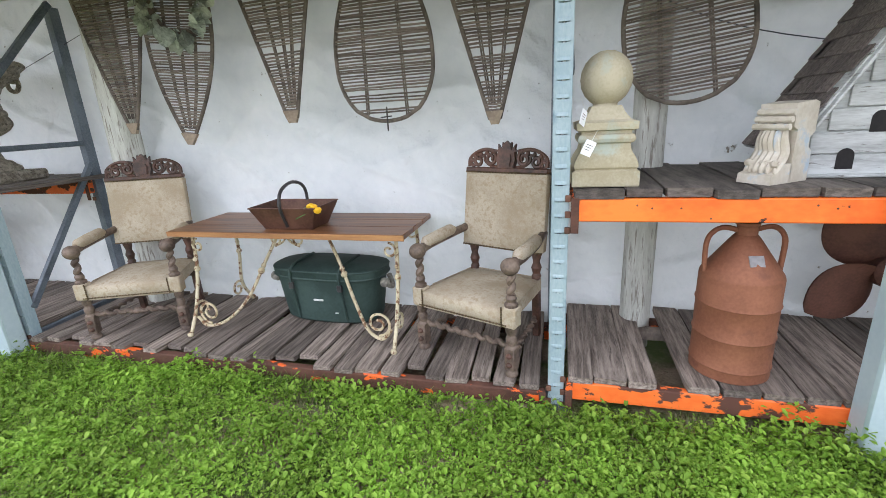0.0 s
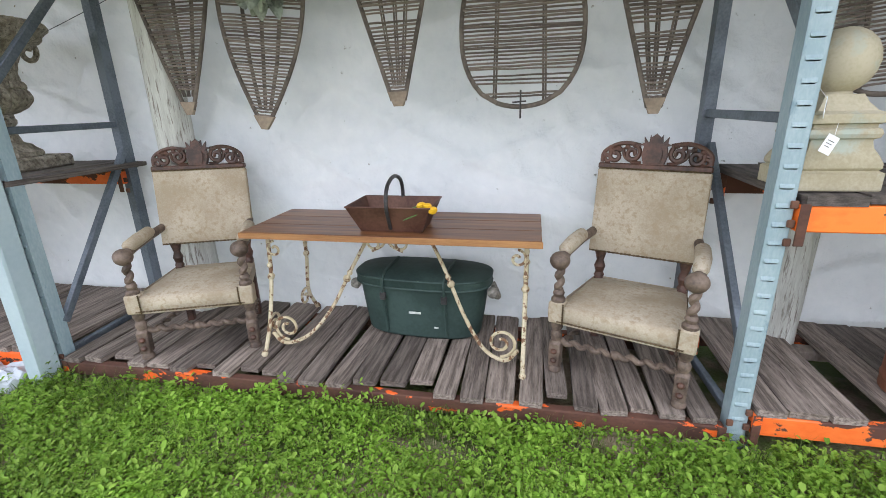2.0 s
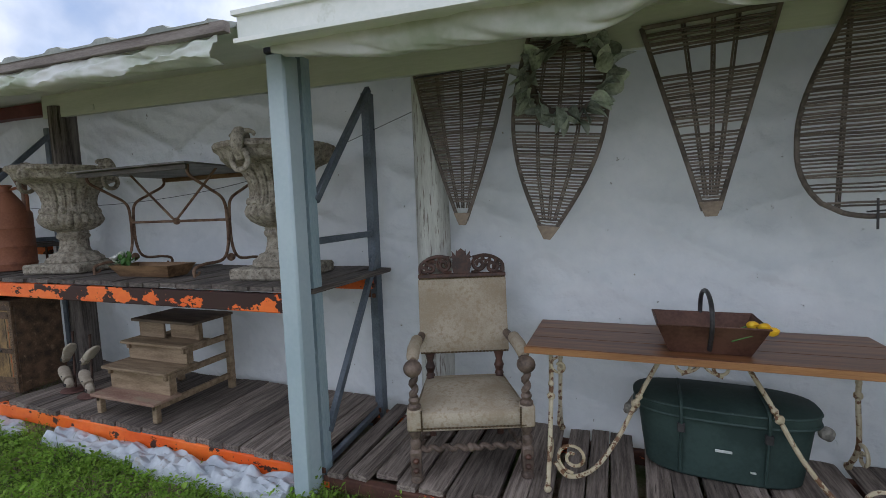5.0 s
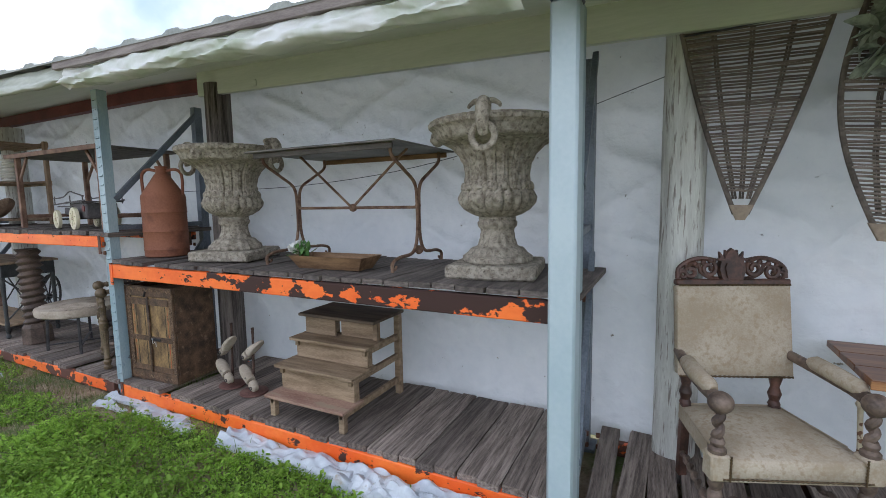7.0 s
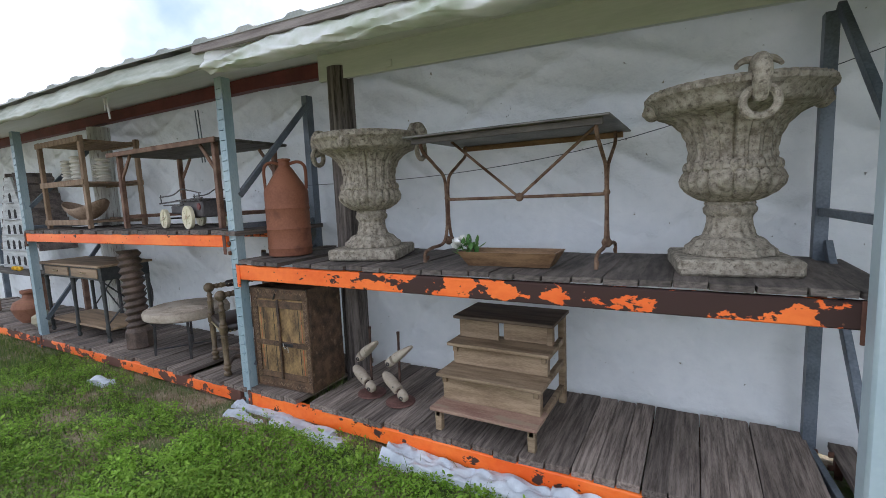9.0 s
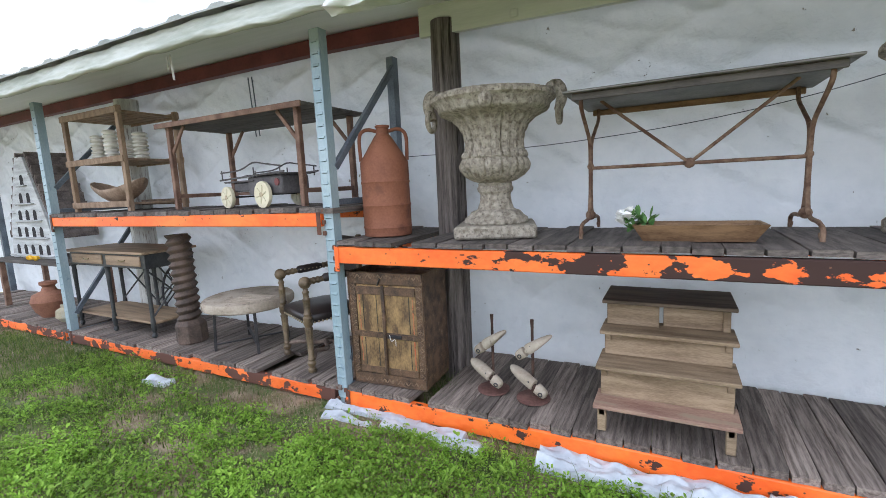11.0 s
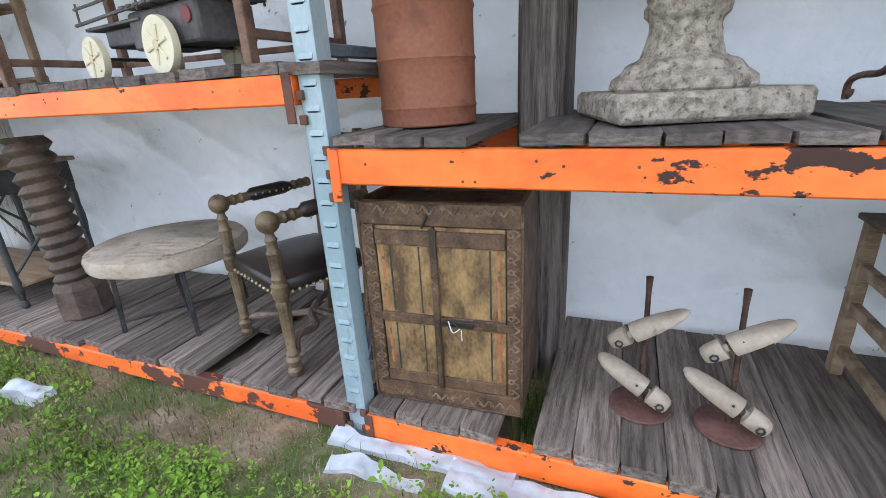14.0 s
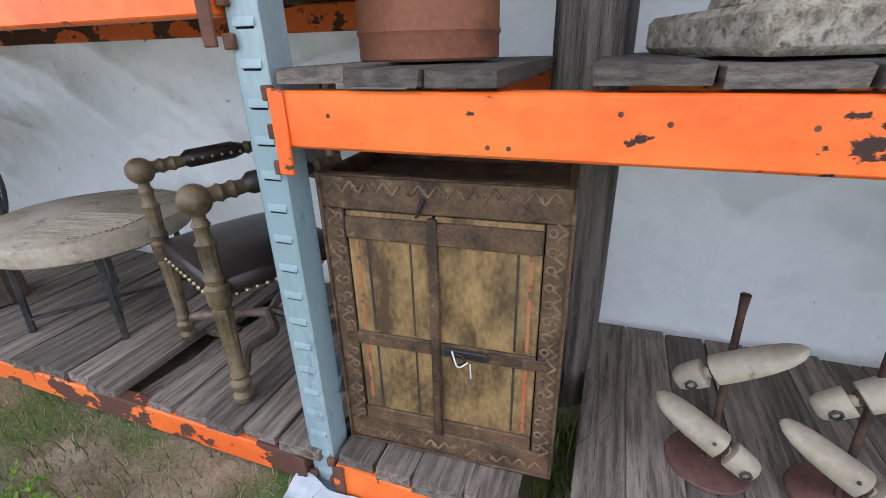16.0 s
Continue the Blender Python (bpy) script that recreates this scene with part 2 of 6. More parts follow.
M_POLEWHITE = surf("peeling_white_paint_on_timber", (0.46, 0.46, 0.42), (0.64, 0.65, 0.6), 6, 0.75, 0, 0.8, fine=40, stretch=(5, 5, 0.5), c3=(0.24, 0.215, 0.185), s3=12, t3=0.53, w3=0.1)
M_POLEDARK = surf("grey_weathered_round_pole", (0.055, 0.045, 0.04), (0.25, 0.215, 0.19), 6, 0.85, 0, 1.0, fine=60, stretch=(6, 6, 0.3), dist=0.02, c3=(0.03, 0.024, 0.02), s3=5, t3=0.6, w3=0.05)
M_SOIL = surf("dry_soil_and_thatch", (0.17, 0.12, 0.075), (0.36, 0.29, 0.2), 7, 0.95, 0, 0.8, fine=70, dist=0.02, c3=(0.085, 0.125, 0.03), s3=2.2, t3=0.45, w3=0.14)
M_FARGRASS = surf("far_lawn", (0.05, 0.1, 0.02), (0.1, 0.17, 0.04), 2, 0.9, 0, 0.8, fine=20)



def let_through(mt, share):
    """Cloth that lets a share of the light through."""
    n, l = mt.node_tree.nodes, mt.node_tree.links
    bs = n["Principled BSDF"]
    tl, ms = n.new("ShaderNodeBsdfTranslucent"), n.new("ShaderNodeMixShader")
    ms.inputs[0].default_value = share
    l.new(bs.inputs["Base Color"].links[0].from_socket, tl.inputs["Color"])
    l.new(bs.outputs[0], ms.inputs[1])
    l.new(tl.outputs[0], ms.inputs[2])
    l.new(ms.outputs[0], n["Material Output"].inputs["Surface"])


let_through(M_FABRIC, 0.092)
let_through(M_FABRIC_EAVE, 0.2)

# ---- setting: ground, decks, uprights, beams, tarpaulin, roof ----
FRONT, REAR = 2.11, 3.0
UPR = (3.73, 0.0, -3.73, -7.46, -11.22, -14.95)


def lay(x, y):
    d = 0.02 * noise.noise((x * 0.7, y * 0.7, 0.3)) + 0.008 * noise.noise((x * 4, y * 4, 1.7))
    return d * min(1, max(0.0, (2.9 - y) / 1.2)) - 0.02 if y < 6 else -0.02


def ground_xy(u, v):
    x = -4 + 90 * (2 * u - 1) ** 3 + 10 * (2 * u - 1)
    y = 0.5 + 90 * (2 * v - 1) ** 3 + 4 * (2 * v - 1)
    return x, y, lay(x, y)


solid("ground", G().sheet(ground_xy, 160, 120), M_SOIL, "grassy lawn with bare dry soil patches", "ground", "structure", smooth=80)


def billow(x, z):
    s = 0.05 * noise.noise((x * 0.8, z * 0.7, 2.0)) + 0.022 * noise.noise((x * 2.2 + z * 1.2, z * 1.7 - x * 0.6, 5.0))
    s += 0.02 * abs(noise.noise((x * 1.1 - z * 2.6, z * 0.9 + x * 0.5, 9.0)))
    s -= 0.028 * max(0.0, 1 - abs(noise.noise((x * 1.0 + z * 1.9, z * 0.7 - x * 0.3, 21.0))) * 4.5) ** 1.6
    s -= 0.022 * max(0.0, 1 - abs(noise.noise((x * 1.2 - z * 2.3, z * 0.9 + x * 0.4, 31.0))) * 5) ** 1.6
    s -= 0.014 * max(0.0, 1 - abs(noise.noise((x * 2.6 + z * 3.4, z * 2.0 - x * 0.8, 41.0))) * 4) ** 1.5
    return s + 0.012 * noise.noise((x * 6 + z * 4, z * 5, 7.0))


def tarp_pt(u, v):
    x, z = -17 + 22 * u, 0.0 + 2.84 * v
    y = 3.1 + billow(x, z)
    if -3.7 < x < 0.0:
        y -= 0.07 * max(0, 1 - z / 1.6) * math.sin(math.pi * (x + 3.7) / 3.7) ** 0.5
    return x, y, z


g = G().sheet(tarp_pt, 900, 130)
solid("wall_north", g, M_FABRIC, "wrinkled white tarpaulin hung as back wall", "tarpaulin", "structure", smooth=80)

# roof with ribs, fascia, eave tarpaulin, gutter: the eave falls gently towards +x
EAVE_Y = 1.72


def eave(x):
    return 2.595 - 0.03 * max(0.0, x + 8)


def roof_pt(u, v):
    x = -17 + 22 * u
    y = (EAVE_Y - 0.03 if x < -3.85 else 1.84) + 1.5 * max(0.0, v - 0.5) * 2
    k = abs((x / 0.4) % 1.0 - 0.5)
    rib = 0.02 * min(1.0, max(0.0, (0.2 - k) / 0.08))
    return x, y, eave(x) + 0.012 + 0.16 * (y - EAVE_Y) + (rib if v > 0.1 else -0.012)


def along(x0, x1, y0, z0, y1, z1, step=1.0):
    """A board that follows the eave, z measured from it."""
    q = G()
    n = max(1, round((x1 - x0) / step))
    q.sheet(lambda u, v: (x0 + (x1 - x0) * u, (y0, y0, y1, y1, y0)[round(4 * v)], eave(x0 + (x1 - x0) * u) + (z0, z1, z1, z0, z0)[round(4 * v)]), n, 4)
    for x in (x0, x1):
        e = eave(x)
        q.add([(x, y0, e + z0), (x, y0, e + z1), (x, y1, e + z1), (x, y1, e + z0)], [(0, 1, 2, 3)])
    return q


roof = solid("roof", G().sheet(roof_pt, 22 * 52, 2), M_ROOF, "ribbed grey metal roof sheet", "roof", "structure", smooth=20)
solid("fascia", along(-7.1, -3.78, EAVE_Y - 0.025, -0.048, EAVE_Y + 0.012, -0.001), M_FASCIA, "weathered brown fascia board under the roof edge", "fascia", "structure")
q = G().sheet(lambda u, v: (-17 + 22 * u, EAVE_Y + 0.1 + 1.33 * v, eave(-17 + 22 * u) + 0.005 + 0.16 * (0.1 + 1.33 * v)), 44, 2)
solid("ceiling", q, M_CEILING, "pale boarded underside of the roof", "ceiling", "structure")
solid("header_board", along(-7.02, 5, 2.70, -0.035, 2.74, 0.175).box(-6.35, 2.69, 2.53, -6.3, 2.7, 2.58), M_HEADER, "pale painted timber header board", "header board", "structure")
solid("header_beam", along(-17, -7.05, 2.9, 0.065, 2.98, 0.185), M_REDBEAM, "dark red painted steel header beam", "beam", "structure")


def eave_cloth(x0, x1, depth, seed, calm=1.0, drop=0.01):
    """A tarpaulin wrapped round the eave, hanging in uneven swags."""
    def fn(u, v):
        x = x0 + (x1 - x0) * u
        sw = 0.5 + 0.5 * noise.noise((x * 1.3, seed, 0.0)) + 0.25 * noise.noise((x * 4, seed, 2.0))
        d = depth * (0.75 + 0.5 * sw)
        t = v * math.pi * 1.15
        puff = 0.05 * math.sin(min(t, math.pi)) * (0.6 + sw) + 0.03 * (1 - 2.2 * abs(noise.noise((x * 2.6 + v * 2.2, v * 1.2 - x * 0.5, seed)))) + 0.012 * noise.noise((x * 9 - v * 6, v * 4, seed))
        y = EAVE_Y + 0.02 - calm * puff - (0.012 if calm < 1 and v > 0.45 + 0.12 * noise.noise((x * 0.7, seed, 9.0)) else 0) + 0.12 * max(0, v - 0.6)
        z = eave(x) - drop - d * math.sin(min(v * 1.25, 1) * math.pi / 2) + 0.05 * max(0, v - 0.8) + calm * 0.018 * noise.noise((x * 6 - v * 6, v * 4, seed + 3))
        return x, y, z
    return G().sheet(fn, int((x1 - x0) * 50), 18)


M_T = M_FABRIC_EAVE
M_EAVEFLAT = surf("grey_mossy_tarpaulin", (0.3, 0.33, 0.27), (0.52, 0.55, 0.5), 2.5, 0.6, 0, 0.5, fine=16, dist=0.02, stretch=(0.5, 3, 3))
solid("eave_tarpaulin", eave_cloth(-7.0, -3.84, 0.12, 1.0, 1.0, 0.05), M_T, "crumpled white tarpaulin tucked along the roof edge", "tarpaulin", "structure", smooth=80)
solid("eave_tarpaulin", eave_cloth(-17, -6.95, 0.13, 7.0, 0.3), M_EAVEFLAT, "flat mossy tarpaulin stretched along the roof edge", "tarpaulin", "structure", smooth=80)
gutter = thing("gutter", "white painted metal gutter along the roof edge", "gutter", kind="structure")
part("trough", along(-3.75, 5, 1.745, -0.08, 1.865, 0.04), M_GUTTER, gutter)
part("lip", along(-3.765, 5, 1.73, -0.095, 1.76, -0.075).add(*(lambda q: (q.v, q.f))(along(-3.765, 5, 1.725, 0.026, 1.75, 0.047))), M_GUTTER, gutter)


def gutter_cloth(u, v):
    x = -3.66 + 8.6 * u
    gap = math.exp(-((x + 1.93) / 0.14) ** 2)
    sw = 0.5 + 0.5 * noise.noise((x * 0.9, 4.0, 0.0))
    d = (0.085 + 0.09 * sw) * (1 - 0.75 * gap) * min(1.0, 0.25 + (x + 3.66) * 1.2)
    crease = 0.016 * (1 - 2.2 * abs(noise.noise((x * 3.2 - v * 2.4, v * 1.3, 6.0)))) + 0.008 * noise.noise((x * 11 - v * 9, v * 4, 2.0))
    y = 1.84 + 0.2 * v - 0.05 * math.sin(v * math.pi) + crease
    z = eave(x) - 0.07 - d * math.sin(math.pi * v) ** 0.7 + crease
    return x, y, z


solid("eave_tarpaulin", G().sheet(gutter_cloth, 420, 18), M_T, "sagging pale tarpaulin roll beneath the gutter", "tarpaulin", "structure", smooth=80)


# upright frames of the racking
def slotted_post(g, x, y0, y1, z0, z1, w=0.1, pitch=0.075):
    """A steel channel whose front, y0, has a column of pressed louvres with a slot under each, and round holes in its sides."""
    xs = [x - w / 2, x - w * 0.27, x + w * 0.27, x + w / 2]
    n = int((z1 - z0) / pitch)
    for k in range(n):
        a = z0 + k * pitch
        cuts = (a, a + 0.036, a + 0.041, a + pitch if k < n - 1 else z1)
        for i in range(3):
            for j in range(3):
                if not (i == 1 and j == 1):
                    g.add([(xs[i], y0, cuts[j]), (xs[i + 1], y0, cuts[j]), (xs[i + 1], y0, cuts[j + 1]), (xs[i], y0, cuts[j + 1])], [(0, 1, 2, 3)])
        l, r, lo, hi = xs[1] - 0.004, xs[2] + 0.004, a + 0.04, a + 0.058
        g.add([(l, y0, lo), (r, y0, lo), (r, y0 - 0.004, lo + 0.001), (l, y0 - 0.004, lo + 0.001), (l, y0, hi), (r, y0, hi), (r, y0 - 0.004, lo + 0.007), (l, y0 - 0.004, lo + 0.007)],
              [(0, 1, 2, 3), (3, 2, 6, 7), (7, 6, 5, 4), (0, 3, 7, 4), (1, 5, 6, 2)])
        for sd in (-1, 1):
            xx = x + sd * (w / 2 + 0.0006)
            g.add([(xx, y1 - 0.022 + 0.006 * math.cos(q * math.pi / 3), a + 0.02 + 0.006 * math.sin(q * math.pi / 3)) for q in range(6)], [(0, 1, 2, 3, 4, 5)])
    for sd in (-1, 1):
        g.box(x + sd * (w / 2 - 0.003), y0, z0, x + sd * w / 2, y1, z1, 0.001)
        g.box(x + sd * (w / 2 - 0.03), y1 - 0.003, z0, x + sd * (w / 2 - 0.003), y1, z1, 0.001)
    return g


def channel(x, y0, y1, z0, z1, h=0.03, t=0.004):
    """A plain steel channel, open at its back."""
    outline = [(x - h, y0), (x + h, y0), (x + h, y1), (x + h - t, y1), (x + h - t, y0 + t), (x - h + t, y0 + t), (x - h + t, y1), (x - h, y1)]
    faces = [tuple(range(8)), tuple(range(15, 7, -1))] + [(i, (i + 1) % 8, (i + 1) % 8 + 8, i + 8) for i in range(8)]
    return G().add([(p, q, z) for z in (z0, z1) for p, q in outline], faces)


def upright_frame(x, top, skew=0.0):
    f = thing("rack_upright", "blue-grey galvanised slotted steel rack upright frame", "rack upright", group="upright frames of the racking")
    part("front_post", slotted_post(G(), x, FRONT, FRONT + 0.075, 0.0, top, 0.08), M_GALV, f)
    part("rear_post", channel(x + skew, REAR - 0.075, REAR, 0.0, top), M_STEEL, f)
    part("foot_plate", G().box(x - 0.07, FRONT - 0.03, -0.02, x + 0.07, FRONT + 0.12, 0.006), M_STEEL, f)
    part("foot_plate", G().box(x + skew - 0.07, REAR - 0.12, -0.02, x + skew + 0.07, REAR + 0.03, 0.006), M_STEEL, f)
    y0, y1 = FRONT + 0.07, REAR - 0.07
    for z in (0.1, 1.42):
        part("strut", G().beam((x, y0, z), (x + skew, y1, z), 0.036, 0.04, 0.004), M_STEEL, f)
    part("brace", G().beam((x + 0.03, y0, 0.3), (x + skew + 0.03, y1, 1.26), 0.035, 0.045), M_STEEL, f)
    part("brace", G().beam((x + 0.03, y0, 1.65), (x + skew + 0.03, y1, 2.44), 0.035, 0.045), M_STEEL, f)
    return f


for x, top, skew in zip(UPR, (2.28, 2.36, 2.42, 2.52, 2.52, 2.52), (0, -0.035, -0.055, 0.03, 0, 0)):
    upright_frame(x, top, skew)

# squared pale posts before two of the uprights
for x, top in ((-3.742, 2.40), (1.32, 2.24)):
    f = thing("square_post", "pale blue-white painted square post with dark cap", "post")
    part("shaft", G().box(x - 0.06, 1.965, -0.02, x + 0.06, 2.085, top, 0.012), M_POSTPAINT, f)
    part("cap", G().box(x - 0.063, 1.96, top, x + 0.063, 2.09, top + 0.035, 0.008), M_DARKCAP, f, "dark blue plastic cap")


# load beams
M_RUSTPLATE = surf("rusty_brown_steel", (0.08, 0.035, 0.022), (0.16, 0.075, 0.045), 9, 0.8)


def load_beam(x0, x1, z0, z1, material, label, y=FRONT):
    f = thing("load_beam", label, "rack beam", group="orange load beams of the racking")
    part("bar", G().box(x0 + 0.052, y - 0.022, z0, x1 - 0.052, y + 0.03, z1, 0.006), material, f)
    rr = random.Random(round(x0 * 10 + z0 * 100))
    for k in range(14):
        part("bolt_hole", G().lathe([(0.0045, 0), (0.0045, 0.0012)], 8, pose(x0 + 0.1 + (x1 - x0 - 0.2) * rr.random() ** 1.3, y - 0.0215, z0 + (z1 - z0) * rr.choice((0.18, 0.6, 0.72)), 90, 0, 0)), M_RUSTPLATE, f, "dark bolt hole")
    for xe, s in ((x0 + 0.052, 1), (x1 - 0.052, -1)):
        plate = part("end_plate", G().box(xe - s * 0.004, y - 0.03, z0 - 0.055, xe + s * 0.032, y - 0.0225, z1 + 0.006, 0.003), M_ORANGE_RUST, f)
        for k in range(3):
            part("hook", G().box(xe - s * 0.03, y - 0.016, z0 - 0.06 + 0.075 * k, xe - s * 0.004, y - 0.001, z0 - 0.03 + 0.075 * k, 0.003), M_RUSTPLATE, plate, "rusty hook")
    return f


CHIP, WORN, RUST = "chipped orange painted steel load beam", "badly chipped orange steel load beam", "rusty brown load beam with remnants of orange paint"
for x0, x1, zf, mat, lab in ((0, 3.73, (1.0, 1.105), M_ORANGE, CHIP), (-7.46, -3.73, (1.015, 1.125), M_ORANGE_HALF, WORN), (-11.22, -7.46, (1.26, 1.352), M_ORANGE, CHIP)):
    load_beam(x0, x1, *zf, mat, lab)
    load_beam(x0, x1, *zf, M_ORANGE_WORN, WORN, REAR - 0.1)
for x0, x1, zf, mat, lab in ((0, 3.73, (0.06, 0.16), M_ORANGE_WORN, WORN), (-3.73, 0, (0.0, 0.085), M_ORANGE_RUST, RUST), (-7.46, -3.73, (0.0, 0.11), M_ORANGE_CHIP, CHIP), (-11.22, -7.46, (0.005, 0.1), M_ORANGE_WORN, WORN), (-14.95, -11.22, (0.005, 0.1), M_ORANGE_WORN, WORN)):
    load_beam(x0, x1, *zf, mat, lab)
    load_beam(x0, x1, *zf, M_ORANGE_RUST, RUST, REAR - 0.1)

# decks of loose planks
PLANKS = []
for k in range(5):
    q = G().box(-0.5, 0, -1, 0.5, 1, 0, 0.03)
    rr = random.Random(k)
    q.v = [(x + 0.022 * rr.uniform(-1, 1) * (1 if y > 0.5 else 0.6), y + 0.006 * rr.uniform(-1, 1), z + (0.05 * rr.uniform(-1, 1) if z > -0.5 else 0)) for x, y, z in q.v]
    PLANKS.append((q.mesh("plank", M_PLANK, 0), q.mesh("plank", M_PLANK_DARK, 0)))


def deck(x0, x1, top, thick, width, gap, dark, seed, label, skip=(), loose=0.0, y0=FRONT - 0.015, y1=3.02):
    f = thing("rack_deck", label, "plank deck", kind="structure")
    rr = random.Random(seed)
    x = x0
    while x < x1:
        w = width * rr.uniform(0.8, 1.15)
        if not any(a < x + w / 2 < b for a, b in skip):
            ob = new("plank", PLANKS[rr.randrange(5)][dark])
            ob.parent = f
            ys = y0 + rr.uniform(-0.012, 0.012) + (rr.uniform(0, 0.1) if rr.random() < loose else 0)
            ob.matrix_basis = pose(x + w / 2, ys, top + rr.uniform(-0.006, 0.004), rr.uniform(-0.3, 0.3), rr.uniform(-1, 1) * (0.5 + 4 * loose), rr.uniform(-1, 1) * (0.25 + 5 * loose)) @ Matrix.Diagonal((w, y1 - ys, thick, 1))
        x += w + gap * rr.uniform(0.3, 1.6)
    return f


deck(0.06, 3.65, 0.195, 0.035, 0.145, 0.006, 0, 1, "grey weathered plank deck with a gap", skip=((0.53, 0.62),))
solid("batten", G().box(0.36, 2.72, 0.1, 0.86, 2.81, 0.157, 0.006), M_PLANK, "grey timber batten under the deck gap", "batten", "structure")
deck(0.06, 3.65, 1.145, 0.038, 0.19, 0.006, 1, 2, "dark grey weathered plank shelf deck", skip=((0.45, 0.52),))
deck(-3.66, -0.06, 0.115, 0.03, 0.125, 0.018, 0, 3, "uneven weathered pallet planks with gaps", loose=0.35)
deck(-7.4, -3.8, 0.15, 0.04, 0.13, 0.004, 0, 4, "brown weathered plank deck", skip=((-6.84, -6.72),))
deck(-7.4, -3.8, 1.165, 0.03, 0.15, 0.003, 1, 5, "dark weathered plank shelf deck", skip=((-6.96, -6.77),))
deck(-11.15, -7.53, 0.135, 0.035, 0.13, 0.008, 0, 6, "grey weathered plank deck with broken boards", loose=0.12, skip=((-8.36, -8.16),))
for x, y, z, w, ln, a in ((-8.29, 2.5, 0.128, 0.12, 0.5, 1.5), (-8.26, 2.14, 0.07, 0.075, 0.55, -9), (-8.19, 2.2, 0.09, 0.05, 0.4, 7)):
    ob = new("broken_plank", PLANKS[1][0])
    ob.matrix_basis = pose(x, y, z, 0, 3, a) @ Matrix.Diagonal((w, ln, 0.03, 1))
    tagged(ob, "broken grey plank sunk in the deck", "plank", "", "structure")
deck(-11.15, -7.53, 1.39, 0.038, 0.15, 0.006, 1, 7, "dark weathered plank shelf deck")
deck(-14.9, -11.3, 0.135, 0.035, 0.13, 0.008, 0, 8, "grey weathered plank deck")


# timber poles that carry the roof
def pole(x, y, r, z0, z1, material, label, seed, lean=0.0, tip=0.0):
    def wob(t, rad, z):
        return rad * (1 + 0.06 * noise.noise((math.cos(t) * 1.5, math.sin(t) * 1.5 + seed, z * 0.8)) + 0.025 * noise.noise((math.cos(t) * 6, math.sin(t) * 6 + seed, z * 1.2)))
    n = 30
    q = G().lathe([(r * (1 - 0.06 * i / n), z0 + (z1 - z0) * i / n) for i in range(n + 1)], 40, None, wob)
    return solid("timber_pole", q, material, label, "pole", m=pose(x, y, 0, tip, lean, 0), group="timber poles")


pole(-3.275, 2.885, 0.115, -0.02, 2.6, M_POLEWHITE, "white timber pole with peeling paint", 1, 0, 0.4)
pole(0.48, 2.87, 0.09, 0.0, 2.5, M_POLEWHITE, "white timber pole with worn paint", 2)
pole(-6.85, 2.76, 0.108, 0.0, 2.62, M_POLEDARK, "grey weathered round timber pole", 3)
pole(-11.0, 2.9, 0.13, 0.0, 2.62, M_POLEWHITE, "pale weathered round timber pole", 4)

# ---- materials of the things ----
M_WICKER = surf("grey_brown_split_sticks", (0.085, 0.068, 0.057), (0.24, 0.2, 0.17), 7, 0.85, 0, 0.4, fine=60, vary=0.35)
M_WICKERFRAME = surf("brown_bent_wood", (0.055, 0.045, 0.037), (0.17, 0.14, 0.115), 6, 0.75, 0, 0.4, fine=50)
M_TIPBLOCK = surf("pale_wood_block", (0.2, 0.155, 0.115), (0.34, 0.27, 0.2), 9, 0.8)
M_WALNUT = surf("dark_carved_walnut", (0.035, 0.018, 0.012), (0.13, 0.06, 0.04), 9, 0.5, 0, 0.4, fine=60)
M_WALNUTGREY = surf("dusty_brown_turned_wood", (0.06, 0.04, 0.03), (0.2, 0.145, 0.11), 9, 0.6, 0, 0.4, fine=60)
M_CREAMCLOTH = surf("stained_cream_damask", (0.36, 0.295, 0.21), (0.49, 0.425, 0.33), 4.5, 0.9, 0, 0.35, fine=120, c3=(0.36, 0.285, 0.195), s3=40, t3=0.5, w3=0.14, spec=0.2, dist=0.002)
M_NAILS = surf("dark_brass_nails", (0.08, 0.055, 0.03), (0.16, 0.11, 0.06), 20, 0.45, 0.6)
M_TABLETOP = surf("oiled_brown_pine", (0.11, 0.042, 0.019), (0.25, 0.11, 0.045), 3, 0.38, 0, 0.2, fine=18, stretch=(0.5, 6, 6), vary=0.12)
M_TABLEEDGE = surf("honey_pine_edge", (0.25, 0.11, 0.04), (0.42, 0.21, 0.08), 4, 0.5, 0, 0.3, fine=40, stretch=(0.5, 6, 6))
M_IRONCREAM = surf("rusty_cream_painted_iron", (0.46, 0.38, 0.24), (0.6, 0.53, 0.37), 9, 0.6, 0, 0.5, fine=60, c3=(0.17, 0.085, 0.04), s3=26, t3=0.53, w3=0.04)
M_BASKET = surf("rusty_brown_tin", (0.075, 0.032, 0.022), (0.15, 0.075, 0.05), 6, 0.55, 0.35, 0.3, fine=60)
M_IRONDARK = surf("dark_iron", (0.025, 0.024, 0.026), (0.07, 0.065, 0.065), 9, 0.5, 0.4, 0.2)
M_YELLOW = surf("yellow_petal", (0.8, 0.42, 0.01), (0.9, 0.58, 0.03), 30, 0.55)
M_GREENTRUNK = surf("dark_green_painted_tin", (0.016, 0.036, 0.031), (0.036, 0.066, 0.057), 4, 0.68, 0, 0.25, fine=45, c3=(0.06, 0.09, 0.075), s3=22, t3=0.68, w3=0.03)
M_ROPE = surf("grey_rope", (0.16, 0.15, 0.13), (0.34, 0.32, 0.28), 30, 0.9)
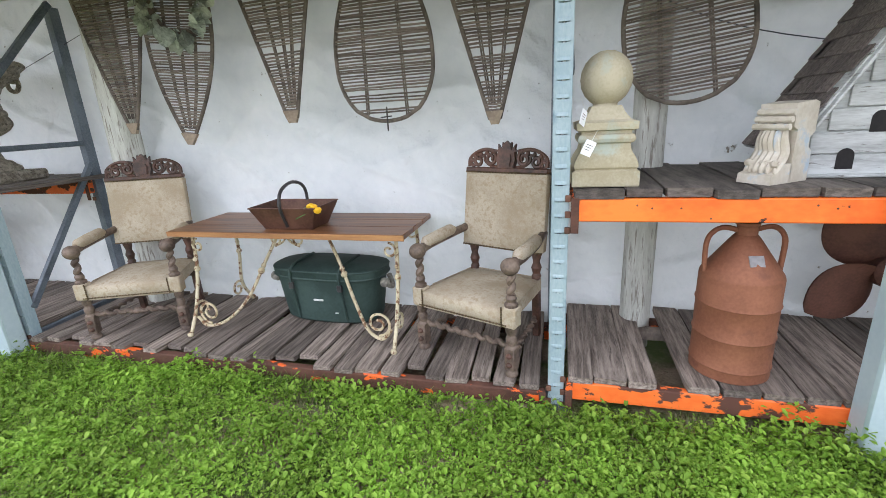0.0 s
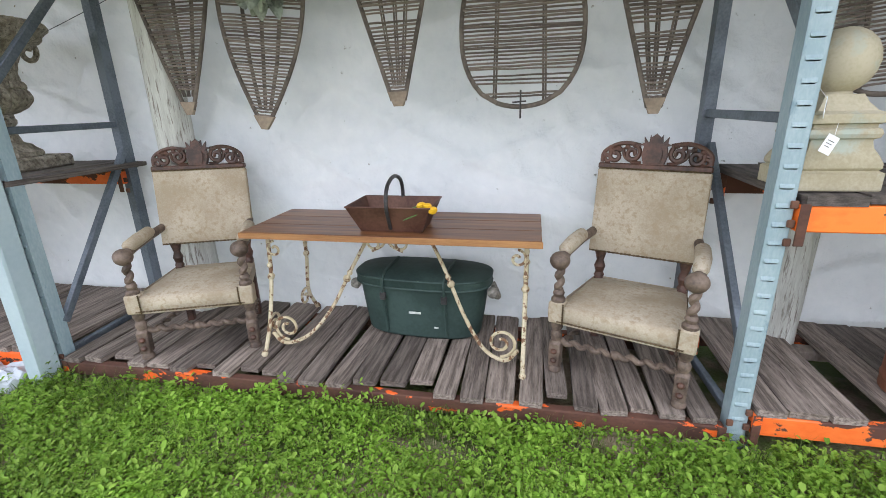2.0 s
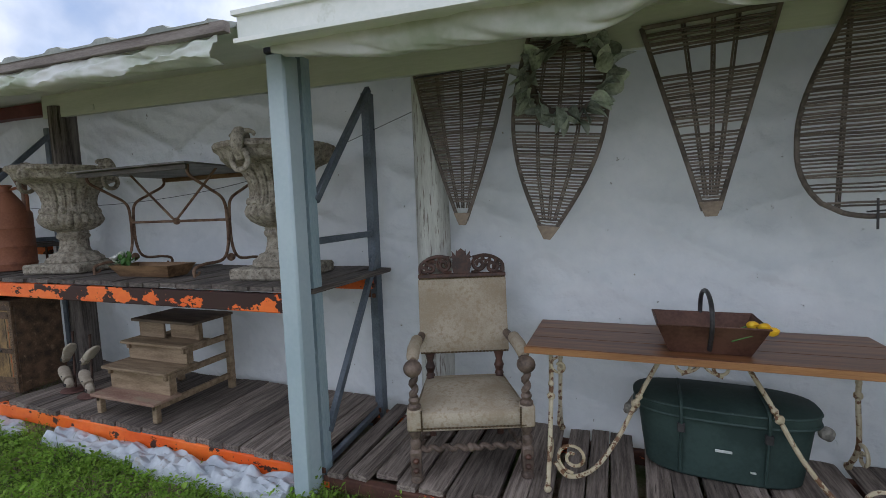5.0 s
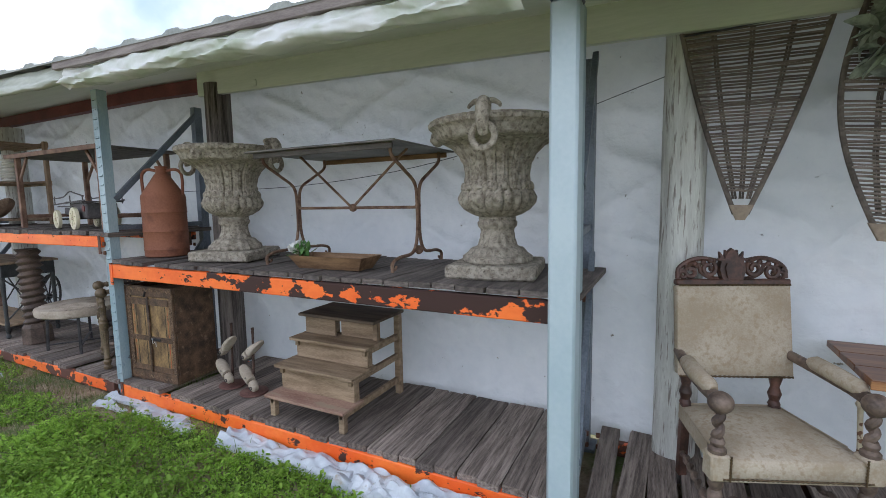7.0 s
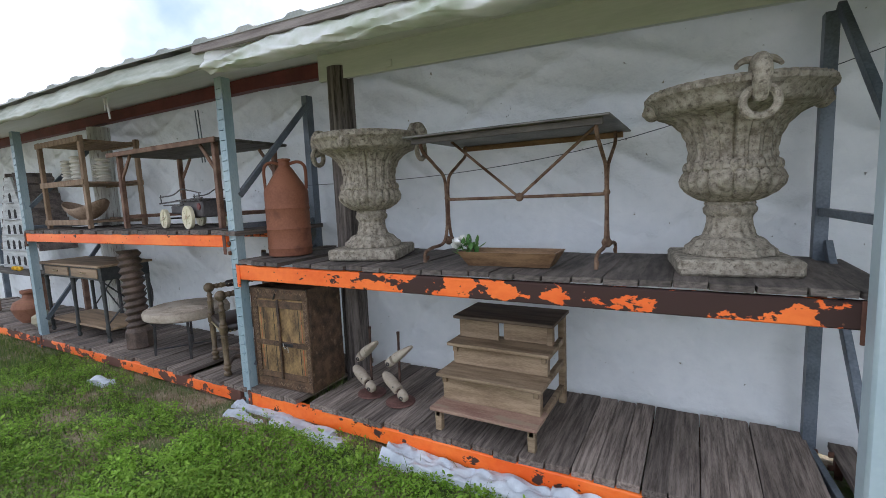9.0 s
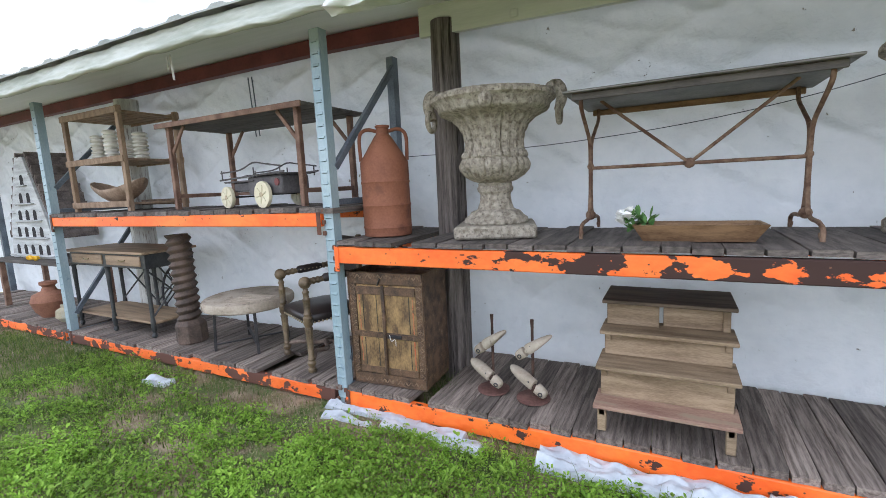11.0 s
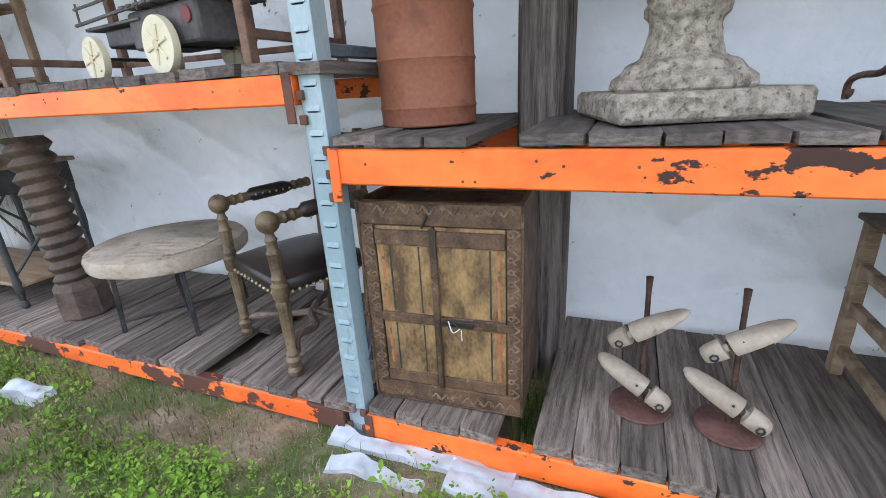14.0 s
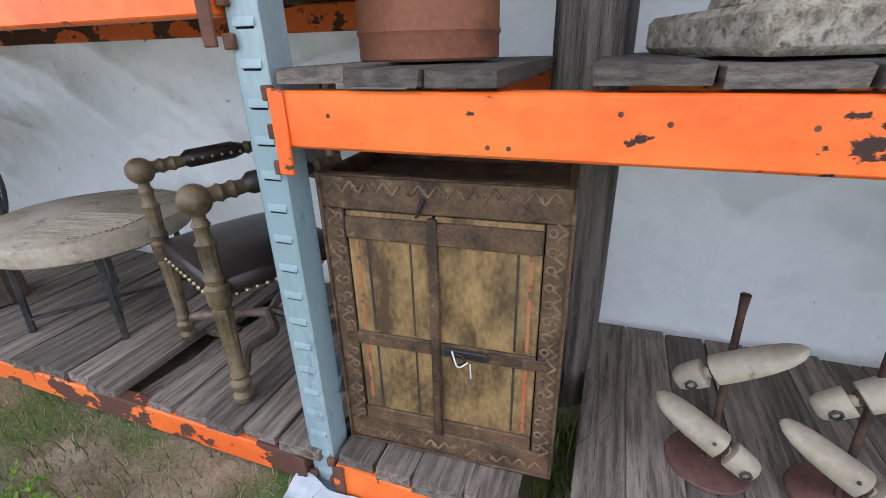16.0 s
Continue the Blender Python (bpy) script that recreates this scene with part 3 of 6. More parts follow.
M_MARK = surf("worn_white_stencil", (0.5, 0.53, 0.5), (0.65, 0.67, 0.64), 30, 0.8)
M_CASTSTONE = surf("cream_cast_stone", (0.34, 0.3, 0.2), (0.47, 0.425, 0.31), 4, 0.85, 0, 0.4, fine=80, c3=(0.36, 0.41, 0.36), s3=5, t3=0.52, w3=0.14)
M_CORBEL = surf("distressed_white_and_blue_plaster", (0.46, 0.41, 0.33), (0.58, 0.54, 0.47), 7, 0.8, 0, 0.4, fine=50, c3=(0.4, 0.47, 0.54), s3=7, t3=0.57, w3=0.08)
M_PAPER = surf("white_paper_tag", (0.76, 0.78, 0.8), (0.82, 0.84, 0.86), 8, 0.7)
M_STRING = surf("white_string", (0.6, 0.6, 0.58), (0.7, 0.7, 0.68), 30, 0.9)
M_RUST = surf("even_red_rust", (0.19, 0.068, 0.034), (0.28, 0.11, 0.058), 4, 0.7, 0.1, 0.2, fine=70, c3=(0.14, 0.052, 0.032), s3=5, t3=0.6, w3=0.12)
M_RUSTDARK = surf("dark_brown_rust", (0.07, 0.028, 0.02), (0.14, 0.06, 0.04), 5, 0.7, 0.2, 0.3, fine=70)
M_GREYPATCH = surf("grey_label_patch", (0.2, 0.19, 0.2), (0.28, 0.27, 0.28), 20, 0.7)
M_SHABBY = surf("weathered_white_boards", (0.36, 0.37, 0.37), (0.58, 0.6, 0.6), 4, 0.85, 0, 0.6, fine=34, stretch=(0.8, 1, 5), c3=(0.2, 0.19, 0.175), s3=9, t3=0.6, w3=0.06)
M_SHINGLE = surf("grey_brown_shingle", (0.075, 0.06, 0.055), (0.2, 0.165, 0.15), 9, 0.85, vary=0.25)
# near-black colour that stands in for the shade inside nest holes
M_HOLESHADE = surf("painted_hole_shade", (0.012, 0.011, 0.012), (0.025, 0.022, 0.022), 5, 0.9)
M_URN = surf("lichened_carved_stone", (0.17, 0.145, 0.11), (0.4, 0.36, 0.29), 30, 0.95, 0, 0.9, fine=190, dist=0.007, c3=(0.11, 0.09, 0.066), s3=55, t3=0.53, w3=0.16, mid=0.46)
M_IRONRUST = surf("rusted_iron_rod", (0.1, 0.05, 0.03), (0.26, 0.17, 0.11), 14, 0.75, 0.2, 0.4)
M_ZINC = surf("dull_grey_sheet_top", (0.09, 0.085, 0.075), (0.2, 0.19, 0.17), 4, 0.55, 0.3, 0.2)
M_TROUGH = surf("golden_brown_wood", (0.12, 0.065, 0.03), (0.28, 0.17, 0.085), 5, 0.65, stretch=(1, 5, 5))
M_PETAL = surf("white_petal", (0.8, 0.8, 0.76), (0.86, 0.86, 0.84), 30, 0.7)
M_LEAF = surf("fresh_green_leaf", (0.05, 0.14, 0.03), (0.12, 0.25, 0.06), 14, 0.6)
M_SAGE = surf("grey_green_dried_leaf", (0.13, 0.155, 0.125), (0.48, 0.54, 0.45), 9, 0.6, vary=0.35)
M_STEPWOOD = surf("sun_bleached_step_wood", (0.17, 0.115, 0.065), (0.36, 0.265, 0.17), 4, 0.75, 0, 0.4, stretch=(0.7, 5, 5), vary=0.15)
M_STEPDARK = surf("dark_worn_step_wood", (0.06, 0.042, 0.03), (0.15, 0.105, 0.07), 4, 0.75, 0, 0.4, stretch=(0.7, 5, 5))
M_STEPRED = surf("faded_red_painted_step", (0.2, 0.1, 0.075), (0.36, 0.24, 0.17), 4, 0.75, 0, 0.4, stretch=(0.7, 3, 3), c3=(0.3, 0.23, 0.16), s3=5, t3=0.55, w3=0.1)
M_CABFRAME = surf("dark_worn_carved_wood", (0.034, 0.019, 0.011), (0.15, 0.086, 0.046), 12, 0.6, 0, 0.7, fine=110, dist=0.006, c3=(0.24, 0.17, 0.1), s3=24, t3=0.6, w3=0.12)
M_CABEDGE = surf("rubbed_brown_carving", (0.07, 0.04, 0.024), (0.24, 0.16, 0.095), 20, 0.6, 0, 0.5, fine=120)
M_RODRUST = surf("rusty_iron_rod", (0.035, 0.02, 0.014), (0.1, 0.055, 0.04), 20, 0.7, 0.3, 0.4)
M_DISC = surf("flaking_red_brown_disc", (0.085, 0.035, 0.027), (0.17, 0.085, 0.068), 9, 0.75, 0.1, 0.6, fine=60, c3=(0.32, 0.25, 0.21), s3=20, t3=0.66, w3=0.04)
M_CABPANEL = surf("faded_ochre_painted_panel", (0.075, 0.043, 0.02), (0.33, 0.21, 0.085), 9, 0.6, 0, 0.9, fine=65, stretch=(1.4, 1.4, 0.7), mid=0.5, c3=(0.07, 0.044, 0.027), s3=5, t3=0.53, w3=0.2, dist=0.005)
M_CABRED = surf("faded_red_line", (0.42, 0.1, 0.04), (0.34, 0.16, 0.07), 16, 0.8, c3=(0.14, 0.085, 0.045), s3=24, t3=0.55, w3=0.05)
M_CABDARK = surf("dark_painted_line", (0.02, 0.02, 0.016), (0.06, 0.05, 0.035), 16, 0.8)
M_LAST = surf("chalky_beige_wood", (0.31, 0.26, 0.195), (0.45, 0.39, 0.31), 7, 0.8, c3=(0.2, 0.16, 0.12), s3=12, t3=0.62, w3=0.06)
M_BRASSWOOD = surf("golden_brown_fluted_wood", (0.065, 0.045, 0.024), (0.19, 0.135, 0.075), 9, 0.5)
M_LEATHER = surf("black_brown_leather", (0.012, 0.009, 0.008), (0.035, 0.025, 0.022), 7, 0.4, 0, 0.3, fine=150)
M_STUD = surf("brass_stud", (0.3, 0.24, 0.14), (0.45, 0.38, 0.25), 20, 0.35, 0.8)
M_HIDE = surf("pale_worn_hide", (0.25, 0.205, 0.15), (0.42, 0.36, 0.285), 5, 0.88, 0, 0.6, c3=(0.16, 0.12, 0.085), s3=9, t3=0.58, w3=0.1)
M_SCREW = surf("brown_carved_screw_wood", (0.045, 0.03, 0.022), (0.135, 0.092, 0.068), 7, 0.7, 0, 0.5)
M_TEAK = surf("light_brown_table_wood", (0.18, 0.12, 0.07), (0.34, 0.24, 0.15), 4, 0.6, stretch=(0.6, 5, 5))
M_BLACKPAINT = surf("worn_black_paint", (0.018, 0.02, 0.02), (0.05, 0.052, 0.05), 9, 0.5, c3=(0.14, 0.1, 0.065), s3=22, t3=0.64, w3=0.05)
M_RACKWOOD = surf("raw_brown_timber", (0.17, 0.11, 0.065), (0.33, 0.23, 0.15), 5, 0.75, stretch=(3, 3, 1))
M_TABLEOLD = surf("red_brown_old_table_wood", (0.11, 0.055, 0.035), (0.25, 0.15, 0.1), 5, 0.7, stretch=(2, 2, 2))
M_TABLEUNDER = surf("dark_grey_table_boards", (0.05, 0.045, 0.04), (0.12, 0.105, 0.09), 5, 0.8, stretch=(0.7, 5, 5))
M_CERAMIC = surf("dull_white_ceramic", (0.55, 0.53, 0.45), (0.66, 0.64, 0.57), 6, 0.5)
M_BOWL = surf("rough_brown_root_wood", (0.2, 0.135, 0.09), (0.38, 0.28, 0.2), 7, 0.8)
M_WHEEL = surf("cream_painted_wheel", (0.6, 0.55, 0.38), (0.7, 0.66, 0.48), 8, 0.6)
M_WAGON = surf("dark_grey_wagon_wood", (0.045, 0.042, 0.045), (0.12, 0.11, 0.11), 6, 0.7)
M_TERRA = surf("terracotta", (0.2, 0.085, 0.05), (0.32, 0.15, 0.09), 5, 0.8)
M_WIRE = surf("thin_dark_wire", (0.03, 0.035, 0.05), (0.05, 0.055, 0.08), 9, 0.6)


# ---- curve helpers ----
def helix(p, q, turns, r, n=40):
    p, q = Vector(p), Vector(q)
    d = (q - p).normalized()
    u = d.orthogonal().normalized()
    w = d.cross(u)
    return [p.lerp(q, i / n) + (u * math.cos(2 * math.pi * turns * i / n) + w * math.sin(2 * math.pi * turns * i / n)) * r for i in range(n + 1)]


def spiral(cx, cz, r0, r1, a0, a1, y=0.0, n=24):
    return [(cx + (r0 + (r1 - r0) * i / n) * math.cos(radians(a0 + (a1 - a0) * i / n)), y, cz + (r0 + (r1 - r0) * i / n) * math.sin(radians(a0 + (a1 - a0) * i / n))) for i in range(n + 1)]


def curve(points, n=8):
    """A smooth line through the points."""
    p = [Vector(q) for q in points]
    p = [p[0] * 2 - p[1]] + p + [p[-1] * 2 - p[-2]]
    out = []
    for k in range(1, len(p) - 2):
        for i in range(n):
            t = i / n
            out.append(0.5 * (2 * p[k] + (p[k + 1] - p[k - 1]) * t + (2 * p[k - 1] - 5 * p[k] + 4 * p[k + 1] - p[k + 2]) * t * t + (3 * p[k] - p[k - 1] - 3 * p[k + 1] + p[k + 2]) * t ** 3))
    return out + [p[-2]]


# ---- bay with the two armchairs ----
def stick_mesh(seed):
    """One split stick of unit length along x."""
    rr = random.Random(seed)
    g = G()
    for i in range(6):
        cy, cz = (0.0, 0.0) if i in (0, 5) else (rr.uniform(-0.16, 0.16), rr.uniform(-0.16, 0.16))
        for k in range(6):
            t = math.pi * k / 3
            g.v.append((i / 5 - 0.5, cy + 0.5 * math.cos(t), cz + 0.5 * math.sin(t)))
    g.f = [(6 * i + k, 6 * i + (k + 1) % 6, 6 * i + 6 + (k + 1) % 6, 6 * i + 6 + k) for i in range(5) for k in range(6)]
    return g.mesh("slat", M_WICKER)


STICK_MESHES = [stick_mesh(k) for k in range(4)]


def wicker_panel(label, x_tip, z_tip, x_top, z_top, half, bars, y=2.68, seed=0, missing=(), wide_top=True, rise=0.04):
    """A hanging panel of sticks between two bent side rods. half(s): half the width at s, from 0 at the tip to 1 at the top."""
    ln = math.hypot(x_top - x_tip, z_top - z_tip)
    lean = math.degrees(math.atan2(x_top - x_tip, z_top - z_tip))
    f = thing("wicker_panel", label, "wicker panel", pose(x_tip, y, z_tip, 0, lean, 0), group="hanging wicker panels")
    rr = random.Random(seed)
    for s in (-1, 1):
        part("side_rod", G().tube([(s * half(i / 24), 0, ln * i / 24) for i in range(25)], 0.012, 8), M_WICKERFRAME, f)
    if wide_top:
        w = half(1)
        part("top_rod", G().tube([(w * (i / 6 - 1), 0, ln + rise * (1 - (i / 6 - 1) ** 2)) for i in range(13)], 0.012, 8), M_WICKERFRAME, f)
        part("tip_block", G().prism([(-half(0) * 0.75, -0.03), (half(0) * 0.75, -0.03), (half(0.06) + 0.006, 0.045), (-half(0.06) - 0.006, 0.045)], -0.013, 0.011), M_TIPBLOCK, f, "pale wooden end block")
    else:
        part("bottom_rod", G().tube([(half(0) * (i / 4 - 1) * 1.02, 0, -0.022 * (1 - (i / 4 - 1) ** 2)) for i in range(9)], 0.012, 8), M_WICKERFRAME, f)
    for b in bars:
        z0 = next(i / 60 for i in range(61) if half(i / 60) > abs(b) * half(0.6) + 0.012 or i == 60)
        for e in (-0.006, 0.006):
            part("bar", G().tube([(b * half(0.08 + 0.92 * t) * 0.9 + e if wide_top else b * half(0.5) * (1 - 0.25 * t) + e, 0.012, ln * (0.08 + 0.92 * t) if wide_top else ln * (z0 + (1 - z0) * t)) for t in (0, 0.25, 0.5, 0.75, 1)], 0.0055, 6), M_WICKERFRAME, f)
    z = 0.05 if wide_top else 0.03
    while z < ln - 0.02:
        s = z / ln
        if not any(a < s < b for a, b in missing):
            ob = new("slat", STICK_MESHES[rr.randrange(4)])
            ob.parent = f
            d = rr.uniform(0.0098, 0.0145)
            ob.matrix_basis = pose(rr.uniform(-0.004, 0.004), rr.choice((-0.006, 0.006, 0.0)), z, 0, rr.uniform(-0.9, 0.9), 0) @ Matrix.Diagonal((2 * half(s) - 0.004, d, d, 1))
        z += rr.uniform(0.0145, 0.0195)
    return f


def vee(w0, w1, bow=0.0):
    return lambda s: w0 + (w1 - w0) * s + bow * math.sin(math.pi * s)


def pear(s):
    if s < 0.32:
        return 0.3 * max(0.02, math.sin(math.pi / 2 * min(1, s / 0.30 + 0.1))) ** 0.4 * (1 if s > 0.03 else 0.85)
    return 0.085 + 0.215 * (0.5 + 0.5 * math.cos(math.pi * min(1, (s - 0.32) / 0.66))) ** 0.85


WP = "grey-brown tapered wicker panel hung before the tarpaulin"
wicker_panel(WP, -3.018, 1.505, -3.005, 2.45, vee(0.026, 0.312, 0.02), (-0.6, 0, 0.6), seed=1, missing=((0.05, 0.12),), y=2.74)
wicker_panel(WP, -2.487, 1.415, -2.375, 2.5, vee(0.024, 0.2, 0.13), (-0.5, 0, 0.5), seed=2, missing=((0.52, 0.56),))
wicker_panel(WP, -1.672, 1.525, -1.7, 2.475, vee(0.034, 0.298), (-0.4, 0.1, 0.5), seed=3, missing=((0.73, 0.85), (0.42, 0.44)), rise=0.0)
wicker_panel("pear-shaped grey-brown wicker panel hung by its neck", -1.02, 1.5, -1.03, 2.6, pear, (-0.5, 0.45), seed=4, wide_top=False, missing=((0.05, 0.075), (0.12, 0.135)))
wicker_panel(WP, -0.373, 1.46, -0.392, 2.445, vee(0.028, 0.308), (-0.5, -0.1, 0.5), seed=5, missing=((0.36, 0.39), (0.21, 0.225)), rise=0.035)
wicker_panel("pear-shaped wicker panel hung before a white pole", 0.64, 1.52, 0.5, 2.58, pear, (-0.5, 0.45), seed=6, wide_top=False, y=2.7)
solid("nail", G().tube([(-1.02, 2.66, 1.56), (-1.018, 2.655, 1.42)], 0.005, 6).tube([(-1.06, 2.655, 1.5), (-0.99, 2.655, 1.505)], 0.004, 6), M_IRONDARK, "thin dark metal hook under a wicker panel", "hook")


def leaf_mesh(w, l, bend, mat):
    def fn(u, v):
        t = v
        s = (u - 0.5) * 2 * w * math.sin(math.pi * min(0.98, 0.06 + 0.92 * t)) ** 0.8
        return s, l * t, bend * t * t + 0.35 * abs(s)
    return G().sheet(fn, 2, 5).mesh("leaf", mat, 80)


wreath = thing("leaf_wreath", "grey-green wreath of large dried leaves", "wreath", pose(-2.36, 2.645, 2.27))
part("ring", G().tube([(0.2 * math.cos(a * math.pi / 12), 0, 0.2 * math.sin(a * math.pi / 12)) for a in range(24)], 0.02, 6, True), M_WICKERFRAME, wreath)
LM = [leaf_mesh(0.042, 0.11, -0.03, M_SAGE), leaf_mesh(0.036, 0.1, 0.03, M_SAGE), leaf_mesh(0.05, 0.12, -0.045, M_SAGE)]
rr = random.Random(5)
for k in range(78):
    a = 2 * math.pi * k / 78 + rr.uniform(-0.1, 0.1)
    ob = new("leaf", LM[k % 3])
    ob.parent = wreath
    d = Vector((math.cos(a), rr.uniform(-0.4, 0.1), math.sin(a)))
    tang = Vector((-math.sin(a), rr.uniform(-0.7, 0.1), math.cos(a))) * rr.choice((1, 1, -1)) + d * rr.uniform(-0.4, 1.4) + Vector((0, 0, -0.5))
    ob.matrix_basis = Matrix.Translation((0.2 * math.cos(a) + rr.uniform(-0.04, 0.04), rr.uniform(-0.06, 0.0), 0.2 * math.sin(a) + rr.uniform(-0.04, 0.04))) @ tang.to_track_quat("Y", "Z").to_matrix().to_4x4() @ pose(0, 0, 0, 0, rr.uniform(-60, 60), 0)


def carved_armchair(m):
    f = thing("armchair", "carved walnut armchair with stained cream damask upholstery", "armchair", m, group="pair of carved armchairs")
    w = 0.3
    for s in (-1, 1):
        x = s * w
        leg = part("front_leg", G().box(x - 0.03, -0.03, 0.05, x + 0.03, 0.03, 0.2, 0.005).lathe([(0.02, 0.0), (0.034, 0.012), (0.036, 0.03), (0.024, 0.05)], 14, pose(x, 0, 0)).lathe([(0.034, 0.2), (0.024, 0.215), (0.03, 0.24), (0.03, 0.26), (0.022, 0.28), (0.032, 0.3), (0.032, 0.33)], 14, pose(x, 0, 0)), M_WALNUTGREY, f, "carved turned leg")
        for z in (0.09, 0.15):
            part("rosette", G().ball((x, -0.03, z), 0.018, 10), M_WALNUT, leg)
        part("corner_block", G().box(x - 0.04, -0.04, 0.33, x + 0.04, 0.04, 0.445, 0.008), M_CREAMCLOTH, f, "cream cloth covered corner block")
        post = part("arm_post", G().lathe([(0.036, 0.445), (0.036, 0.46), (0.024, 0.47), (0.03, 0.485), (0.022, 0.5)], 14, pose(x, 0, 0)).tube(helix((x, 0, 0.49), (x, 0, 0.6), 2.2, 0.009), 0.018, 8), M_WALNUTGREY, f, "barley-twist arm post")
        part("ball", G().ball((x, -0.01, 0.635), 0.05, 18, 0.92), M_WALNUTGREY, post, "turned ball finial")
        arm = part("arm", G().tube([(x, 0.02, 0.64), (x * 1.02, 0.12, 0.645), (x * 0.98, 0.3, 0.66), (x * 0.86, 0.5, 0.685)], [0.03, 0.026, 0.026, 0.024], 10), M_WALNUTGREY, f)
        part("arm_pad", G().tube([(x, 0.05, 0.66), (x * 1.01, 0.08, 0.668), (x * 1.01, 0.2, 0.676), (x * 0.97, 0.32, 0.688), (x * 0.95, 0.35, 0.685)], [0.02, 0.035, 0.038, 0.036, 0.02], 12), M_CREAMCLOTH, arm, "worn cream arm pad")
        xb = s * 0.22
        part("back_leg", G().beam((xb, 0.5, 0.0), (xb, 0.48, 0.44), 0.045, 0.045, 0.006).lathe([(0.03, 0.44), (0.022, 0.46), (0.032, 0.49), (0.02, 0.52), (0.032, 0.56), (0.03, 0.6)], 12, pose(xb, 0.485, 0)), M_WALNUT, f)
        part("side_stretcher", G().tube(helix((x, 0.02, 0.15), (xb, 0.49, 0.15), 7, 0.008, 60), 0.014, 7), M_WALNUTGREY, f)
    part("front_stretcher", G().tube(helix((-w + 0.02, 0.015, 0.2), (w - 0.02, 0.015, 0.2), 8, 0.009, 90), 0.017, 8).ball((0, 0.015, 0.2), 0.028, 10), M_WALNUTGREY, f, "barley-twist stretcher")
    part("rear_stretcher", G().tube(helix((-0.22, 0.49, 0.3), (0.22, 0.49, 0.3), 6, 0.008, 60), 0.014, 7), M_WALNUT, f)
    part("seat_rail", G().box(-w + 0.03, -0.03, 0.325, w - 0.03, 0.0, 0.37, 0.004), M_CREAMCLOTH, f)

    def seat_pt(u, v):
        a, b = 2 * u - 1, v
        half = 0.295 - 0.05 * b
        dome = 0.032 * (1 - a ** 4) * (1 - (2 * b - 1) ** 4)
        return a * half, -0.035 + 0.53 * b, 0.42 + dome + 0.004 * noise.noise((a * 4, b * 4, 1))
    q = G().sheet(seat_pt, 16, 14)
    q.box(-0.292, -0.036, 0.34, 0.292, 0.1, 0.428, 0.01).add([(-0.29, 0.1, 0.35), (0.29, 0.1, 0.35), (0.245, 0.5, 0.35), (-0.245, 0.5, 0.35), (-0.29, 0.1, 0.428), (0.29, 0.1, 0.428), (0.245, 0.5, 0.428), (-0.245, 0.5, 0.428)], [(0, 1, 2, 3), (1, 2, 6, 5), (2, 3, 7, 6), (3, 0, 4, 7)])
    part("seat", q, M_CREAMCLOTH, f, "stained cream damask seat cushion", 60)
    tilt = pose(0, 0.47, 0.6, -7, 0, 0)

    def back_pt(u, v):
        a, b = 2 * u - 1, v
        return a * (0.28 - 0.008 * b), -0.022 - 0.02 * (1 - a ** 6) * (1 - (2 * b - 1) ** 6), -0.03 + 0.46 * b
    q = G()
    q.sheet(back_pt, 14, 14)
    q.box(-0.278, -0.021, -0.03, 0.278, 0.03, 0.43, 0.008)
    q.v = [tuple(tilt @ Vector(p)) for p in q.v]
    part("backrest", q, M_CREAMCLOTH, f, "stained cream damask backrest", 60)
    for pth in ([(-0.275 + 0.011 * i, -0.03, -0.028) for i in range(51)], [(-0.27 + 0.0108 * i, -0.03, 0.432) for i in range(51)]):
        part("nail_trim", G().tube([tilt @ Vector(p) for p in pth], [0.0035 if i % 2 else 0.0055 for i in range(51)], 6), M_NAILS, f, "row of dark brass nails")
    part("nail_trim", G().tube([(-0.29 + 0.58 * i / 60, -0.04, 0.345) for i in range(61)], [0.003 if i % 2 else 0.0055 for i in range(61)], 6), M_NAILS, f, "row of dark brass nails")
    for s in (-1, 1):
        part("nail_trim", G().tube([(s * 0.262, -0.042, 0.335 + 0.11 * i / 16) for i in range(17)], [0.003 if i % 2 else 0.0055 for i in range(17)], 6), M_NAILS, f, "row of dark brass nails")
    top = tilt @ pose(0, 0.0, 0.43)
    c = G().box(-0.262, -0.025, 0, 0.262, 0.025, 0.028, 0.006)
    c.prism([(-0.045, 0.02), (0.045, 0.02), (0.06, 0.07), (0.05, 0.115), (0.0, 0.125), (-0.05, 0.115), (-0.06, 0.07)], -0.022, 0.02)
    c.prism([(-0.03, 0.035), (0.03, 0.035), (0.038, 0.08), (0.03, 0.1), (-0.03, 0.1), (-0.038, 0.08)], -0.034, -0.02)
    for a in (-2, -1, 0, 1, 2):
        h = 0.05 - 0.008 * abs(a)
        c.prism([(0.02 * a - 0.012, 0.118), (0.02 * a + 0.012, 0.118), (0.028 * a, 0.118 + h)], -0.012, 0.01)
    c.prism([(-0.07, 0.115), (-0.05, 0.125), (-0.035, 0.118), (-0.02, 0.15), (0.0, 0.165), (0.02, 0.15), (0.035, 0.118), (0.05, 0.125), (0.07, 0.115), (0.04, 0.105), (-0.04, 0.105)], -0.018, 0.016)
